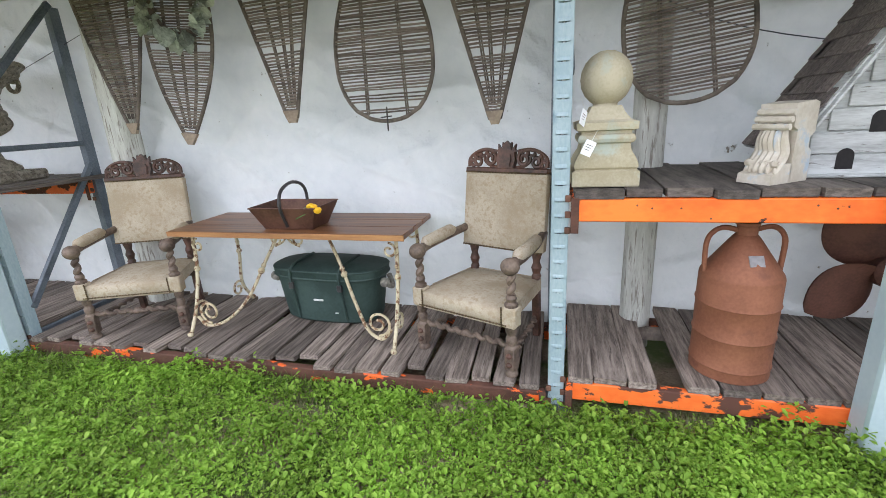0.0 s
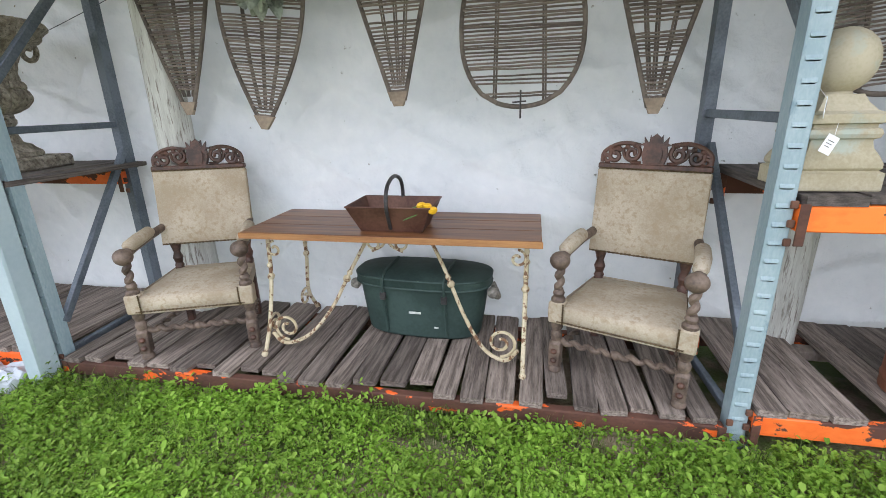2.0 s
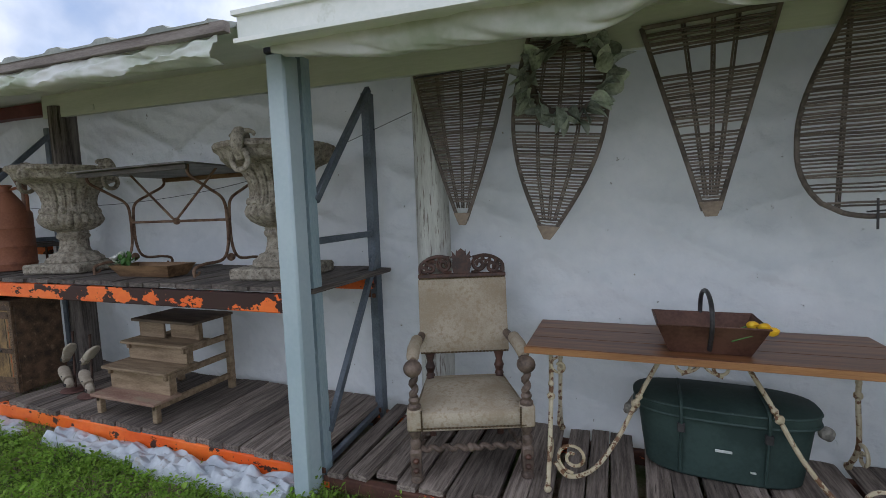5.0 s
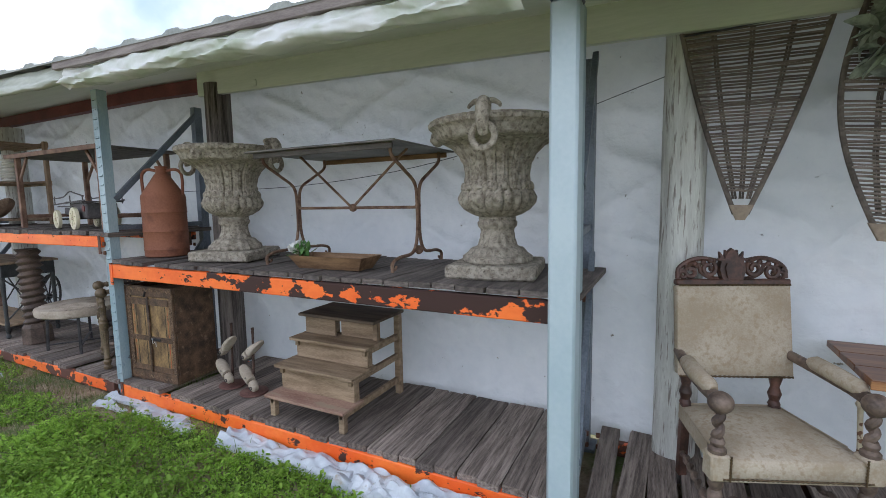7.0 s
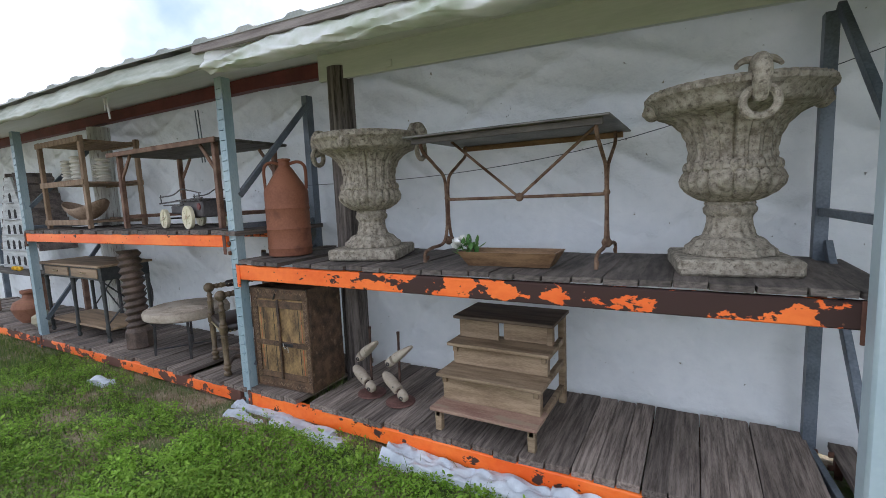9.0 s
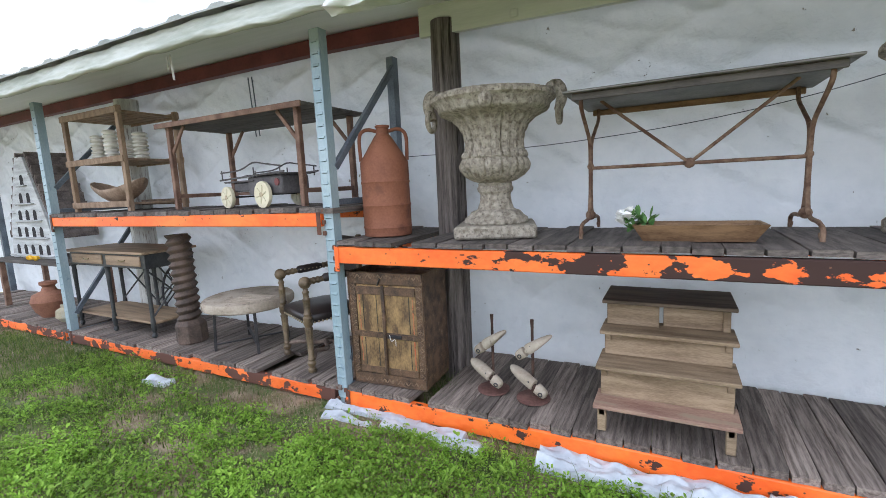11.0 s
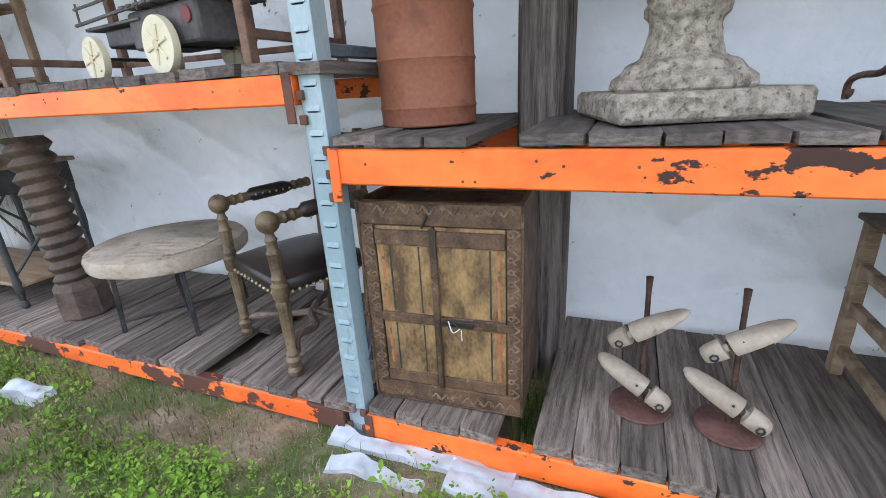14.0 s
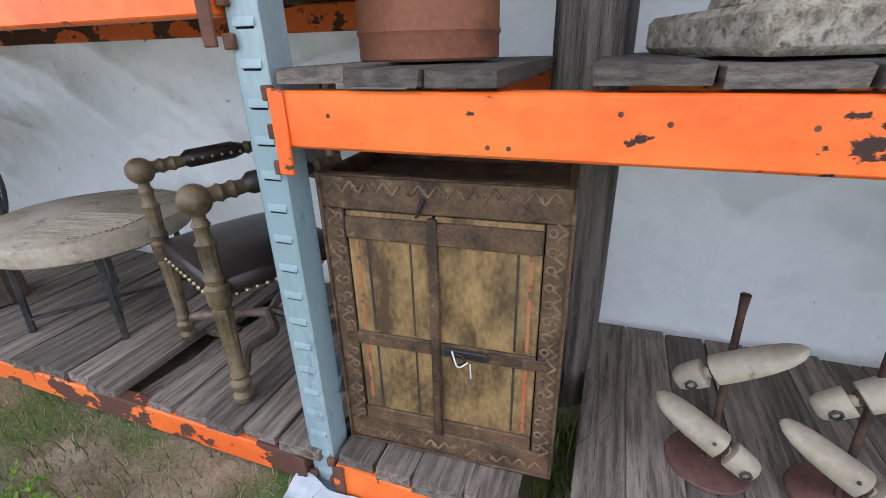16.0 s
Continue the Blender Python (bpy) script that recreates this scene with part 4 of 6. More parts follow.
    for s in (-1, 1):
        for k in range(5):
            c.prism([(s * (0.075 + 0.036 * k), 0.105 - 0.009 * k), (s * (0.1 + 0.036 * k), 0.1 - 0.009 * k), (s * (0.1 + 0.036 * k), 0.128 - 0.012 * k)], -0.012, 0.01)
        for p, r in ((spiral(s * 0.105, 0.075, 0.04, 0.008, 90, 90 + s * 500), 0.011), (spiral(s * 0.185, 0.062, 0.036, 0.008, 40, 40 - s * 480), 0.011), (spiral(s * 0.225, 0.045, 0.022, 0.006, 200, 200 + s * 420), 0.009)):
            c.tube(p, r, 6)
        c.tube(curve([(s * 0.25, 0, 0.03), (s * 0.245, 0, 0.075), (s * 0.2, 0, 0.108), (s * 0.14, 0, 0.122), (s * 0.07, 0, 0.112)], 5), 0.0105, 6)
        c.tube(curve([(s * 0.06, 0, 0.03), (s * 0.1, 0, 0.035), (s * 0.14, 0, 0.06), (s * 0.15, 0, 0.1)], 5), 0.009, 6)
        for k in range(4):
            c.ball((s * (0.09 + 0.04 * k), -0.004, 0.112 - 0.008 * k), 0.013, 8)
    c.v = [tuple(top @ Vector((p[0] * 1.06, p[1], p[2] * 1.14))) for p in c.v]
    part("crest", c, M_WALNUT, f, "pierced carved walnut crest with crown")
    for ob in f.children_recursive:
        if ob.name.split(".")[0] not in ("crest", "backrest"):
            for p in ob.data.vertices:
                if p.co.z < 0.6:
                    p.co.z -= 0.03 * min(1.0, p.co.z / 0.28) * min(1.0, (0.6 - p.co.z) / 0.14)
    return f


carved_armchair(pose(-2.848, 2.268, 0.112, 0, 0, 21.6))
carved_armchair(pose(-0.5125, 2.2815, 0.112, 0, 0, -21.5))

# long table on wrought iron
tbl = thing("iron_table", "oiled pine table on rusty cream wrought-iron legs", "table")
for k in range(3):
    part("top_board", G().box(-2.575, 2.405 + 0.2 * k, 0.8, -0.885, 2.603 + 0.2 * k, 0.835, 0.004), M_TABLETOP, tbl)
part("edge_strip", G().box(-2.58, 2.397, 0.798, -0.88, 2.404, 0.833, 0.002), M_TABLEEDGE, tbl, "honey-coloured front edge")
for s, x in ((1, -2.45), (-1, -0.96)):
    for yf, yt in ((2.285, 2.46), (2.97, 2.9)):
        d = 1 if yf < 2.6 else -1
        leg = G().tube(curve([(x - s * 0.005, yf, 0.118), (x, yf + d * 0.02, 0.15), (x, yf + d * 0.1, 0.3), (x, yt, 0.55), (x, yt + d * 0.02, 0.8)], 6), 0.0125, 8)
        leg.ball((x, yf, 0.13), 0.02, 8).ball((x, yt, 0.55), 0.022, 8).ball((x, yt - 0.0, 0.62), 0.016, 8)
        part("leg", leg, M_IRONCREAM, tbl)
        part("scroll", G().tube([(x, q[0], q[2]) for q in spiral(yf + d * 0.15, 0.26, 0.07, 0.015, 200 if d > 0 else -20, (200 - 500) if d > 0 else 480)], 0.009, 6), M_IRONCREAM, tbl)
        part("scroll", G().tube([(x + s * 0.045 + (q[0]), yt, q[2]) for q in spiral(0, 0.72, 0.05, 0.012, 90, 90 + s * 420)], 0.008, 6), M_IRONCREAM, tbl)
    brace = curve([(x + s * 0.58, 2.66, 0.8), (x + s * 0.46, 2.6, 0.58), (x + s * 0.34, 2.52, 0.34), (x + s * 0.22, 2.42, 0.2), (x + s * 0.1, 2.36, 0.17), (x + s * 0.03, 2.35, 0.24)], 7)
    b = G().tube(brace, 0.0115, 8)
    b.tube([(q[0], 2.37, q[2]) for q in spiral(x + s * 0.12, 0.27, 0.085, 0.02, 270, 270 - s * 560)], 0.009, 6)
    b.ball(brace[9], 0.024, 8).ball(brace[8], 0.018, 8)
    part("brace", b, M_IRONCREAM, tbl, "curved rusty cream iron brace")
o = G()
for s in (-1, 1):
    o.tube([(q[0], 2.5, q[2]) for q in spiral(-1.73 + s * 0.075, 0.765, 0.045, 0.012, 90, 90 - s * 60 - s * 360)], 0.008, 6)
    o.tube(curve([(-1.73, 2.5, 0.79), (-1.73 + s * 0.03, 2.5, 0.75), (-1.73 + s * 0.09, 2.5, 0.72)], 5), 0.008, 6)
part("scroll_ornament", o, M_IRONCREAM, tbl)

basket = thing("tin_trug", "rusty brown tin trug with arched handle on the table", "trug", pose(-1.7, 2.6, 0.836))


def frustum(g, a, b, z0, z1, t):
    """A tapered open tray: a, b are half sizes below and above, t is the wall."""
    for (ax, ay, az), (bx, by, bz) in (((*a, z0), (*b, z1)),):
        outer = [(-ax, -ay, az), (ax, -ay, az), (ax, ay, az), (-ax, ay, az), (-bx, -by, bz), (bx, -by, bz), (bx, by, bz), (-bx, by, bz)]
        inner = [(-ax + t, -ay + t, az + t), (ax - t, -ay + t, az + t), (ax - t, ay - t, az + t), (-ax + t, ay - t, az + t), (-bx + t, -by + t, bz), (bx - t, -by + t, bz), (bx - t, by - t, bz), (-bx + t, by - t, bz)]
        faces = [(3, 2, 1, 0), (8, 9, 10, 11)]
        for i in range(4):
            j = (i + 1) % 4
            faces += [(i, j, j + 4, i + 4), (i + 8, i + 12, j + 12, j + 8), (i + 4, j + 4, j + 12, i + 12)]
        g.add(outer + inner, faces)
    return g


part("tray", frustum(G(), (0.175, 0.1), (0.235, 0.16), 0.0, 0.145, 0.006), M_BASKET, basket)
part("rim", G().tube([(-0.235, -0.16, 0.146), (0.235, -0.16, 0.146), (0.235, 0.16, 0.146), (-0.235, 0.16, 0.146)], 0.005, 6, True), M_BASKET, basket)
part("handle", G().tube(curve([(0, -0.11, 0.02), (0, -0.165, 0.15), (0, -0.13, 0.25), (0, 0, 0.29), (0, 0.13, 0.25), (0, 0.165, 0.15), (0, 0.11, 0.02)], 6), 0.011, 8), M_IRONDARK, basket, "dark iron arched handle")
for k, (x, y, z, a) in enumerate(((-1.53, 2.5, 0.985, 20), (-1.49, 2.48, 0.985, -30), (-1.46, 2.46, 0.97, 10))):
    f = thing("tulip", "yellow tulip lying over the rim of a tin trug", "flower", pose(x, y, z, 0, 80, a), group="yellow tulips")
    part("bloom", G().lathe([(0.004, -0.02), (0.016, -0.012), (0.021, 0.004), (0.018, 0.02), (0.006, 0.032)], 10, None, lambda t, r, z: r * (1 + 0.12 * math.cos(3 * t))), M_YELLOW, f)
    part("stem", G().tube([(0, 0, -0.02), (0.01, 0.01, -0.08), (0.03, 0.03, -0.16)], 0.003, 5), M_LEAF, f)


# green oval tin trunk
def oval(t, a, b, p=2.9):
    c, s = math.cos(t), math.sin(t)
    return a * math.copysign(abs(c) ** (2 / p), c), b * math.copysign(abs(s) ** (2 / p), s)


def oval_stack(rows, n=40):
    g = G()
    verts, faces = [], []
    for a, b, z in rows:
        verts += [(*oval(2 * math.pi * i / n, a, b), z) for i in range(n)]
    for k in range(len(rows) - 1):
        faces += [(k * n + i, k * n + (i + 1) % n, (k + 1) * n + (i + 1) % n, (k + 1) * n + i) for i in range(n)]
    faces += [tuple(range(n))[::-1], tuple((len(rows) - 1) * n + i for i in range(n))]
    return g.add(verts, faces)


trunk = thing("tin_hamper", "dark green oval tin hamper with rope handles under the table", "hamper", pose(-1.595, 2.79, 0.118, 0, 0, -3) @ Matrix.Diagonal((1, 1, 0.95, 1)))
part("body", oval_stack([(0.34, 0.155, 0.0), (0.365, 0.175, 0.02), (0.385, 0.185, 0.15), (0.41, 0.2, 0.36), (0.415, 0.2, 0.375)]), M_GREENTRUNK, trunk)
part("lid", oval_stack([(0.425, 0.21, 0.35), (0.43, 0.215, 0.36), (0.43, 0.214, 0.405), (0.436, 0.219, 0.412), (0.43, 0.214, 0.42), (0.41, 0.2, 0.424), (0.33, 0.15, 0.442), (0.1, 0.04, 0.45)]), M_GREENTRUNK, trunk)
part("lid_band", oval_stack([(0.432, 0.217, 0.352), (0.436, 0.22, 0.358), (0.432, 0.217, 0.366)]), M_GREENTRUNK, trunk)
for x in (-0.2, 0.18):
    part("strap", G().tube(curve([(x, -0.17, 0.03), (x, -0.195, 0.2), (x, -0.22, 0.37), (x, -0.2, 0.43), (x, -0.12, 0.455), (x, 0.1, 0.455)], 5), 0.009, 6), M_GREENTRUNK, trunk)
    part("buckle", G().box(x - 0.018, -0.226, 0.28, x + 0.018, -0.205, 0.33, 0.004), M_IRONDARK, trunk)
for s in (-1, 1):
    part("rope_handle", G().tube([(s * (0.425 + 0.045 * math.sin(math.pi * i / 10)), -0.06 + 0.012 * i, 0.33 - 0.07 * math.sin(math.pi * i / 10)) for i in range(11)], 0.019, 7).ball((s * 0.445, -0.06, 0.31), 0.036, 8), M_ROPE, trunk, "frayed grey rope handle")
part("stencil", G().box(-0.045, -0.204, 0.19, 0.03, -0.196, 0.203, 0.001), M_MARK, trunk, "worn white stencil mark")
part("stencil", G().box(0.11, -0.196, 0.095, 0.135, -0.186, 0.103, 0.001), M_MARK, trunk)

# ---- bay with the stone ball and the can ----
def square_stack(rows, m=None):
    g = G()
    n = len(rows)
    verts = [(sx * h, sy * h, z) for h, z in rows for sx, sy in ((-1, -1), (1, -1), (1, 1), (-1, 1))]
    faces = [(4 * k + i, 4 * k + (i + 1) % 4, 4 * k + 4 + (i + 1) % 4, 4 * k + 4 + i) for k in range(n - 1) for i in range(4)]
    faces += [(3, 2, 1, 0), tuple(4 * n - 4 + i for i in range(4))]
    return g.add(verts, faces, m)


fin = thing("stone_finial", "cream cast-stone ball finial on stepped square base", "finial", pose(0.19, 2.3, 1.147, 0, 0, 2) @ Matrix.Diagonal((0.92, 0.92, 0.98, 1)))
part("base", square_stack([(0.155, 0.0), (0.158, 0.005), (0.158, 0.07), (0.142, 0.078), (0.15, 0.088), (0.149, 0.105), (0.138, 0.13), (0.12, 0.16), (0.114, 0.185), (0.115, 0.194), (0.128, 0.2), (0.133, 0.215), (0.128, 0.232), (0.117, 0.238), (0.117, 0.25), (0.14, 0.256), (0.143, 0.288), (0.11, 0.3), (0.085, 0.33), (0.07, 0.36)]), M_CASTSTONE, fin, smooth=25)
part("ball", G().lathe([(0.06, 0.355), (0.058, 0.37), (0.075, 0.385)], 24).ball((0, 0, 0.48), 0.124, 32), M_CASTSTONE, fin)
for x, y, z, a in ((0.115, 2.125, 1.325, 12), (0.09, 2.15, 1.455, 60)):
    f = thing("price_tag", "white paper price tag on a string", "tag", pose(x, y, z, 0, 25, a))
    part("card", G().box(-0.024, -0.001, -0.034, 0.024, 0.001, 0.034, 0.0005), M_PAPER, f)
    part("string", G().tube([(0, 0, 0.034), (0.01, 0.03, 0.08), (0.03, 0.06, 0.12)], 0.0012, 5), M_STRING, f)
    for k in range(3):
        part("print_bar", G().box(-0.015, -0.0018, 0.012 - 0.011 * k, 0.013 - 0.004 * k, -0.0011, 0.0145 - 0.011 * k, 0.0002), M_IRONDARK, f)

cb = thing("plaster_corbel", "distressed cream and blue carved plaster corbel", "corbel", pose(0.915, 2.29, 1.147, 0, 0, 36) @ Matrix.Diagonal((0.9, 0.86, 0.97, 1)))
part("body", G().prism([(-0.03, 0.0), (0.1, 0.0), (0.1, 0.13), (0.075, 0.15), (0.075, 0.19), (0.105, 0.215), (0.105, 0.335), (0.075, 0.345), (-0.055, 0.335), (-0.05, 0.24), (-0.02, 0.225), (-0.03, 0.06)], -0.085, 0.085), M_CORBEL, cb, smooth=20)
part("base", G().prism([(-0.16, 0.0), (-0.02, 0.0), (-0.02, 0.085), (-0.1, 0.085), (-0.115, 0.05), (-0.155, 0.04)], -0.085, 0.085), M_CORBEL, cb, "stepped plaster foot", smooth=20)
for k in range(6):
    yy = -0.07 + 0.028 * k
    out = 0.035 * math.sin(math.pi * (k + 0.5) / 6)
    part("leaf_scroll", G().tube(curve([(-0.045, yy * 0.7, 0.26), (-0.055 - out, yy * 0.8, 0.19), (-0.05 - out * 0.6, yy * 0.9, 0.13), (-0.09 - out, yy, 0.07), (-0.12 - out * 0.4, yy * 1.05, 0.045)], 6), [0.008 + 0.014 * math.sin(math.pi * i / 24) for i in range(25)], 7), M_CORBEL, cb, "carved leaf with faded blue paint")
for k in range(3):
    part("moulding", G().tube([(-0.06 - 0.012 * k, -0.088 + 0.0176 * i, 0.3 - 0.03 * k + 0.0015 * math.sin(i * 2.1 + k)) for i in range(11)], 0.014, 7), M_CORBEL, cb)
part("moulding", G().tube([(-0.11 - 0.006 * math.sin(i * 1.7), -0.08 + 0.016 * i, 0.085 + 0.003 * math.sin(i * 2.3)) for i in range(11)], 0.017, 7), M_CORBEL, cb)


def rust_can(m, r=0.163):
    f = thing("rusty_can", "red-rusted tall metal can with two loop handles", "can", m, group="red-rusted metal cans")
    body = [(r * 0.97, 0.0), (r, 0.005), (r, 0.05), (r * 1.025, 0.06), (r, 0.07), (r, 0.2), (r * 1.03, 0.212), (r, 0.224), (r, 0.36), (r * 1.03, 0.372), (r, 0.384), (r, 0.5), (r * 0.98, 0.515), (0.058, 0.685), (0.045, 0.7)]
    part("body", G().lathe(body, 36, None, lambda t, q, z: q * (1 + 0.008 * noise.noise((math.cos(t) * 2, math.sin(t) * 2, z * 4)))), M_RUST, f)
    part("neck", G().lathe([(0.045, 0.695), (0.043, 0.74), (0.05, 0.745), (0.05, 0.757), (0.04, 0.76)], 20), M_RUST, f)
    for s in (-1, 1):
        part("handle", G().tube(curve([(s * 0.04, 0, 0.72), (s * 0.1, 0, 0.733), (s * 0.145, 0, 0.715), (s * (r - 0.005), 0, 0.66), (s * (r - 0.008), 0, 0.52)], 6), 0.0125, 8), M_RUST, f)
    return f


can = rust_can(pose(0.845, 2.31, 0.197, 0, 0, 8), 0.177)
part("patch", G().box(-0.032, -0.003, -0.026, 0.032, 0.002, 0.026, 0.001, pose(0, -0.113, 0.6, -31, 0, 0)), M_GREYPATCH, can)
rust_can(pose(-7.215, 2.45, 1.168, 0, 0, 32), 0.168)

prop = thing("boat_propeller", "dark rusty boat propeller leaning at the tarpaulin", "propeller", pose(1.72, 2.8, 0.57, 82, 0, 0))
part("hub", G().lathe([(0.05, -0.09), (0.085, -0.07), (0.09, 0.05), (0.06, 0.08)], 20), M_RUSTDARK, prop)
for k in range(4):
    def blade(u, v, k=k):
        t, s = v, 2 * u - 1
        wdt = 0.17 * math.sin(math.pi * min(0.97, 0.12 + 0.86 * t)) ** 0.6
        x, y, z = s * wdt, 0.07 + 0.36 * t, 0.09 * s * (1 - 0.6 * t)
        return Matrix.Rotation(radians(90 * k + 32), 3, "Z") @ Vector((x, y, z))
    q = G().sheet(blade, 10, 12)
    n = len(q.v)
    q.v += [(x, y, z - 0.014) for x, y, z in q.v]
    q.f += [tuple(i + n for i in f)[::-1] for f in q.f]
    part("blade", q, M_RUSTDARK, prop, smooth=60)


def arch(w, h, n=8):
    return [(-w, 0), (w, 0)] + [(w * math.cos(math.pi * i / n), h - w + w * math.sin(math.pi * i / n)) for i in range(n + 1)]


bh = thing("birdhouse", "large weathered white wooden birdhouse with shingled roof", "birdhouse", pose(1.5, 2.38, 1.147))
part("front_wall", G().prism([(-0.46, 0), (0.46, 0), (0.46, 0.17), (0, 0.93), (-0.46, 0.17)], 0.0, 0.02), M_SHABBY, bh)
for k in range(9):
    z0, z1 = 0.005 + 0.098 * k, 0.098 + 0.098 * k
    hw = 0.455 if z1 < 0.17 else 0.455 * (0.93 - z1) / 0.76
    if hw > 0.03:
        part("clapboard", G().box(-hw, -0.012, z0, hw, 0.001, z1, 0.003), M_SHABBY, bh)
part("back_wall", G().prism([(-0.46, 0), (0.46, 0), (0.46, 0.17), (0, 0.93), (-0.46, 0.17)], 0.4, 0.42), M_SHABBY, bh)
for s in (-1, 1):
    part("side_wall", G().box(s * 0.46, 0.0, 0, s * 0.44, 0.4, 0.17), M_SHABBY, bh)
    rp = part("roof_panel", G().add([(s * 0.52, -0.05, 0.1), (0, -0.05, 0.965), (0, 0.47, 0.965), (s * 0.52, 0.47, 0.1), (s * 0.54, -0.05, 0.115), (0, -0.05, 1.0), (0, 0.47, 1.0), (s * 0.54, 0.47, 0.115)], [(0, 1, 2, 3), (4, 5, 6, 7), (0, 1, 5, 4), (2, 3, 7, 6), (1, 2, 6, 5), (0, 3, 7, 4)]), M_SHABBY, bh)
    part("barge_board", G().beam((s * 0.53, -0.055, 0.1), (0.0, -0.055, 0.985), 0.05, 0.012), M_SHABBY, bh)
    sh = G().box(-0.5, 0, -0.5, 0.5, 1, 0.5, 0.04).mesh("shingle", M_SHINGLE, 0)
    for i in range(11):
        for j in range(5):
            t0 = i / 11
            ob = new("shingle", sh)
            ob.parent = rp
            cx, cz = s * 0.54 * (1 - t0), 0.115 + 0.885 * t0
            d = Vector((-s * 0.54, 0, 0.885)).normalized()
            nrm = Vector((s * 0.885, 0, 0.54)).normalized()
            mm = Matrix((Vector((0, 1, 0)), d, nrm)).transposed().to_4x4()
            ob.matrix_basis = Matrix.Translation((cx, -0.035 + 0.05 + 0.1 * j + (0.05 if i % 2 else 0) * (j < 4), cz)) @ Matrix.Translation(nrm * 0.009) @ mm @ pose(0, 0, 0, -5, 0, 0) @ Matrix.Diagonal((0.096 if random.random() > 0.2 else 0.085, 0.12, 0.008, 1))
# thin dark plates on the uncut wall, painted as the shade in arched holes
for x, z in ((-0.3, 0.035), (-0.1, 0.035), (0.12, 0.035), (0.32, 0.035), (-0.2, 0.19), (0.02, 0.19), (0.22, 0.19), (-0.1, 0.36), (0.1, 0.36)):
    part("arched_hole", G().prism([(x + a, z + b) for a, b in arch(0.033, 0.09)], -0.0135, -0.0122), M_HOLESHADE, bh)
part("sill", G().box(-0.5, -0.04, 0.0, 0.5, 0.0, 0.016), M_SHABBY, bh)

# ---- bay with the stone urns ----
def stone_urn(m, turn):
    f = thing("stone_urn", "lichened carved stone urn with looped goat-head handles", "urn", m, group="pair of stone urns")

    def rough(t, r, z):
        return r + 0.0016 * noise.noise((math.cos(t) * 6, math.sin(t) * 6, z * 18)) + 0.002 * noise.noise((math.cos(t) * 26, math.sin(t) * 26, z * 70))

    def lobes(t, r, z):
        k = math.exp(-((z - 0.425) / 0.07) ** 2)
        return 0.915 * rough(t, r, z) * (1 + 0.13 * k * (abs(math.sin(12 * t)) ** 0.55 - 0.6))

    def leaves(t, r, z):
        tip = max(0.0, 1 - abs(z - 0.5) / 0.05)
        return 0.915 * rough(t, r, z) * (1 + 0.1 * (abs(math.cos(9 * t)) ** 0.5 - 0.6) + 0.022 * math.cos(54 * t) * (0.4 + 0.6 * math.sin(z * 60) ** 2) + 0.03 * tip * abs(math.sin(12 * t)) + 0.012 * noise.noise((math.cos(t) * 14, math.sin(t) * 14, z * 40)))

    def fine(prof):
        out = []
        for (r0, z0), (r1, z1) in zip(prof, prof[1:]):
            k = max(1, int(math.hypot(r1 - r0, z1 - z0) / 0.008))
            out += [(r0 + (r1 - r0) * i / k, z0 + (z1 - z0) * i / k) for i in range(k)]
        return out + [prof[-1]]

    part("plinth", G().box(-0.247, -0.247, 0, 0.247, 0.247, 0.078, 0.014, pose(0, 0, 0, 0, 0, turn)), M_URN, f, "square stone plinth")
    part("foot", G().lathe(fine([(0.2, 0.07), (0.215, 0.085), (0.21, 0.11), (0.18, 0.13), (0.165, 0.15), (0.13, 0.17), (0.115, 0.21), (0.108, 0.25), (0.112, 0.265), (0.128, 0.28), (0.132, 0.3), (0.12, 0.315), (0.125, 0.325), (0.118, 0.335)]), 72, None, lambda t, r, z: 0.86 * rough(t, r, z) * (1 + (0.09 * abs(math.sin(4 * t)) + 0.03 * math.cos(24 * t) if z < 0.16 else 0.02 * math.cos(30 * t) if z > 0.26 else 0.035 * math.cos(16 * t)))), M_URN, f)
    part("bowl", G().lathe(fine([(0.1, 0.33), (0.15, 0.345), (0.2, 0.375), (0.228, 0.41), (0.235, 0.44), (0.225, 0.47), (0.21, 0.49), (0.2, 0.5)]), 132, None, lobes), M_URN, f, "gadrooned lower bowl")
    part("leaf_band", G().lathe(fine([(0.2, 0.48), (0.214, 0.49), (0.212, 0.505), (0.195, 0.535), (0.192, 0.58), (0.202, 0.63), (0.228, 0.68), (0.27, 0.722), (0.32, 0.745)]), 132, None, leaves), M_URN, f, "acanthus-carved upper bowl")
    part("rim", G().lathe([(0.31, 0.74), (0.36, 0.755), (0.374, 0.77), (0.378, 0.79), (0.395, 0.812), (0.415, 0.825), (0.418, 0.845), (0.405, 0.86), (0.38, 0.862), (0.36, 0.855), (0.29, 0.76), (0.2, 0.7), (0.02, 0.68)], 108, None, lambda t, r, z: 0.915 * rough(t, r, z) * (1 + (0.016 * math.cos(48 * t) if z > 0.8 and r > 0.38 else 0.0))), M_URN, f, "egg-and-dart stone rim")
    for k in range(22):
        a = 2 * math.pi * (k + 0.5) / 22
        part("carved_leaf", G().ball((0.19 * math.cos(a), 0.19 * math.sin(a), 0.5), 0.019, 8, 1.5), M_URN, f)
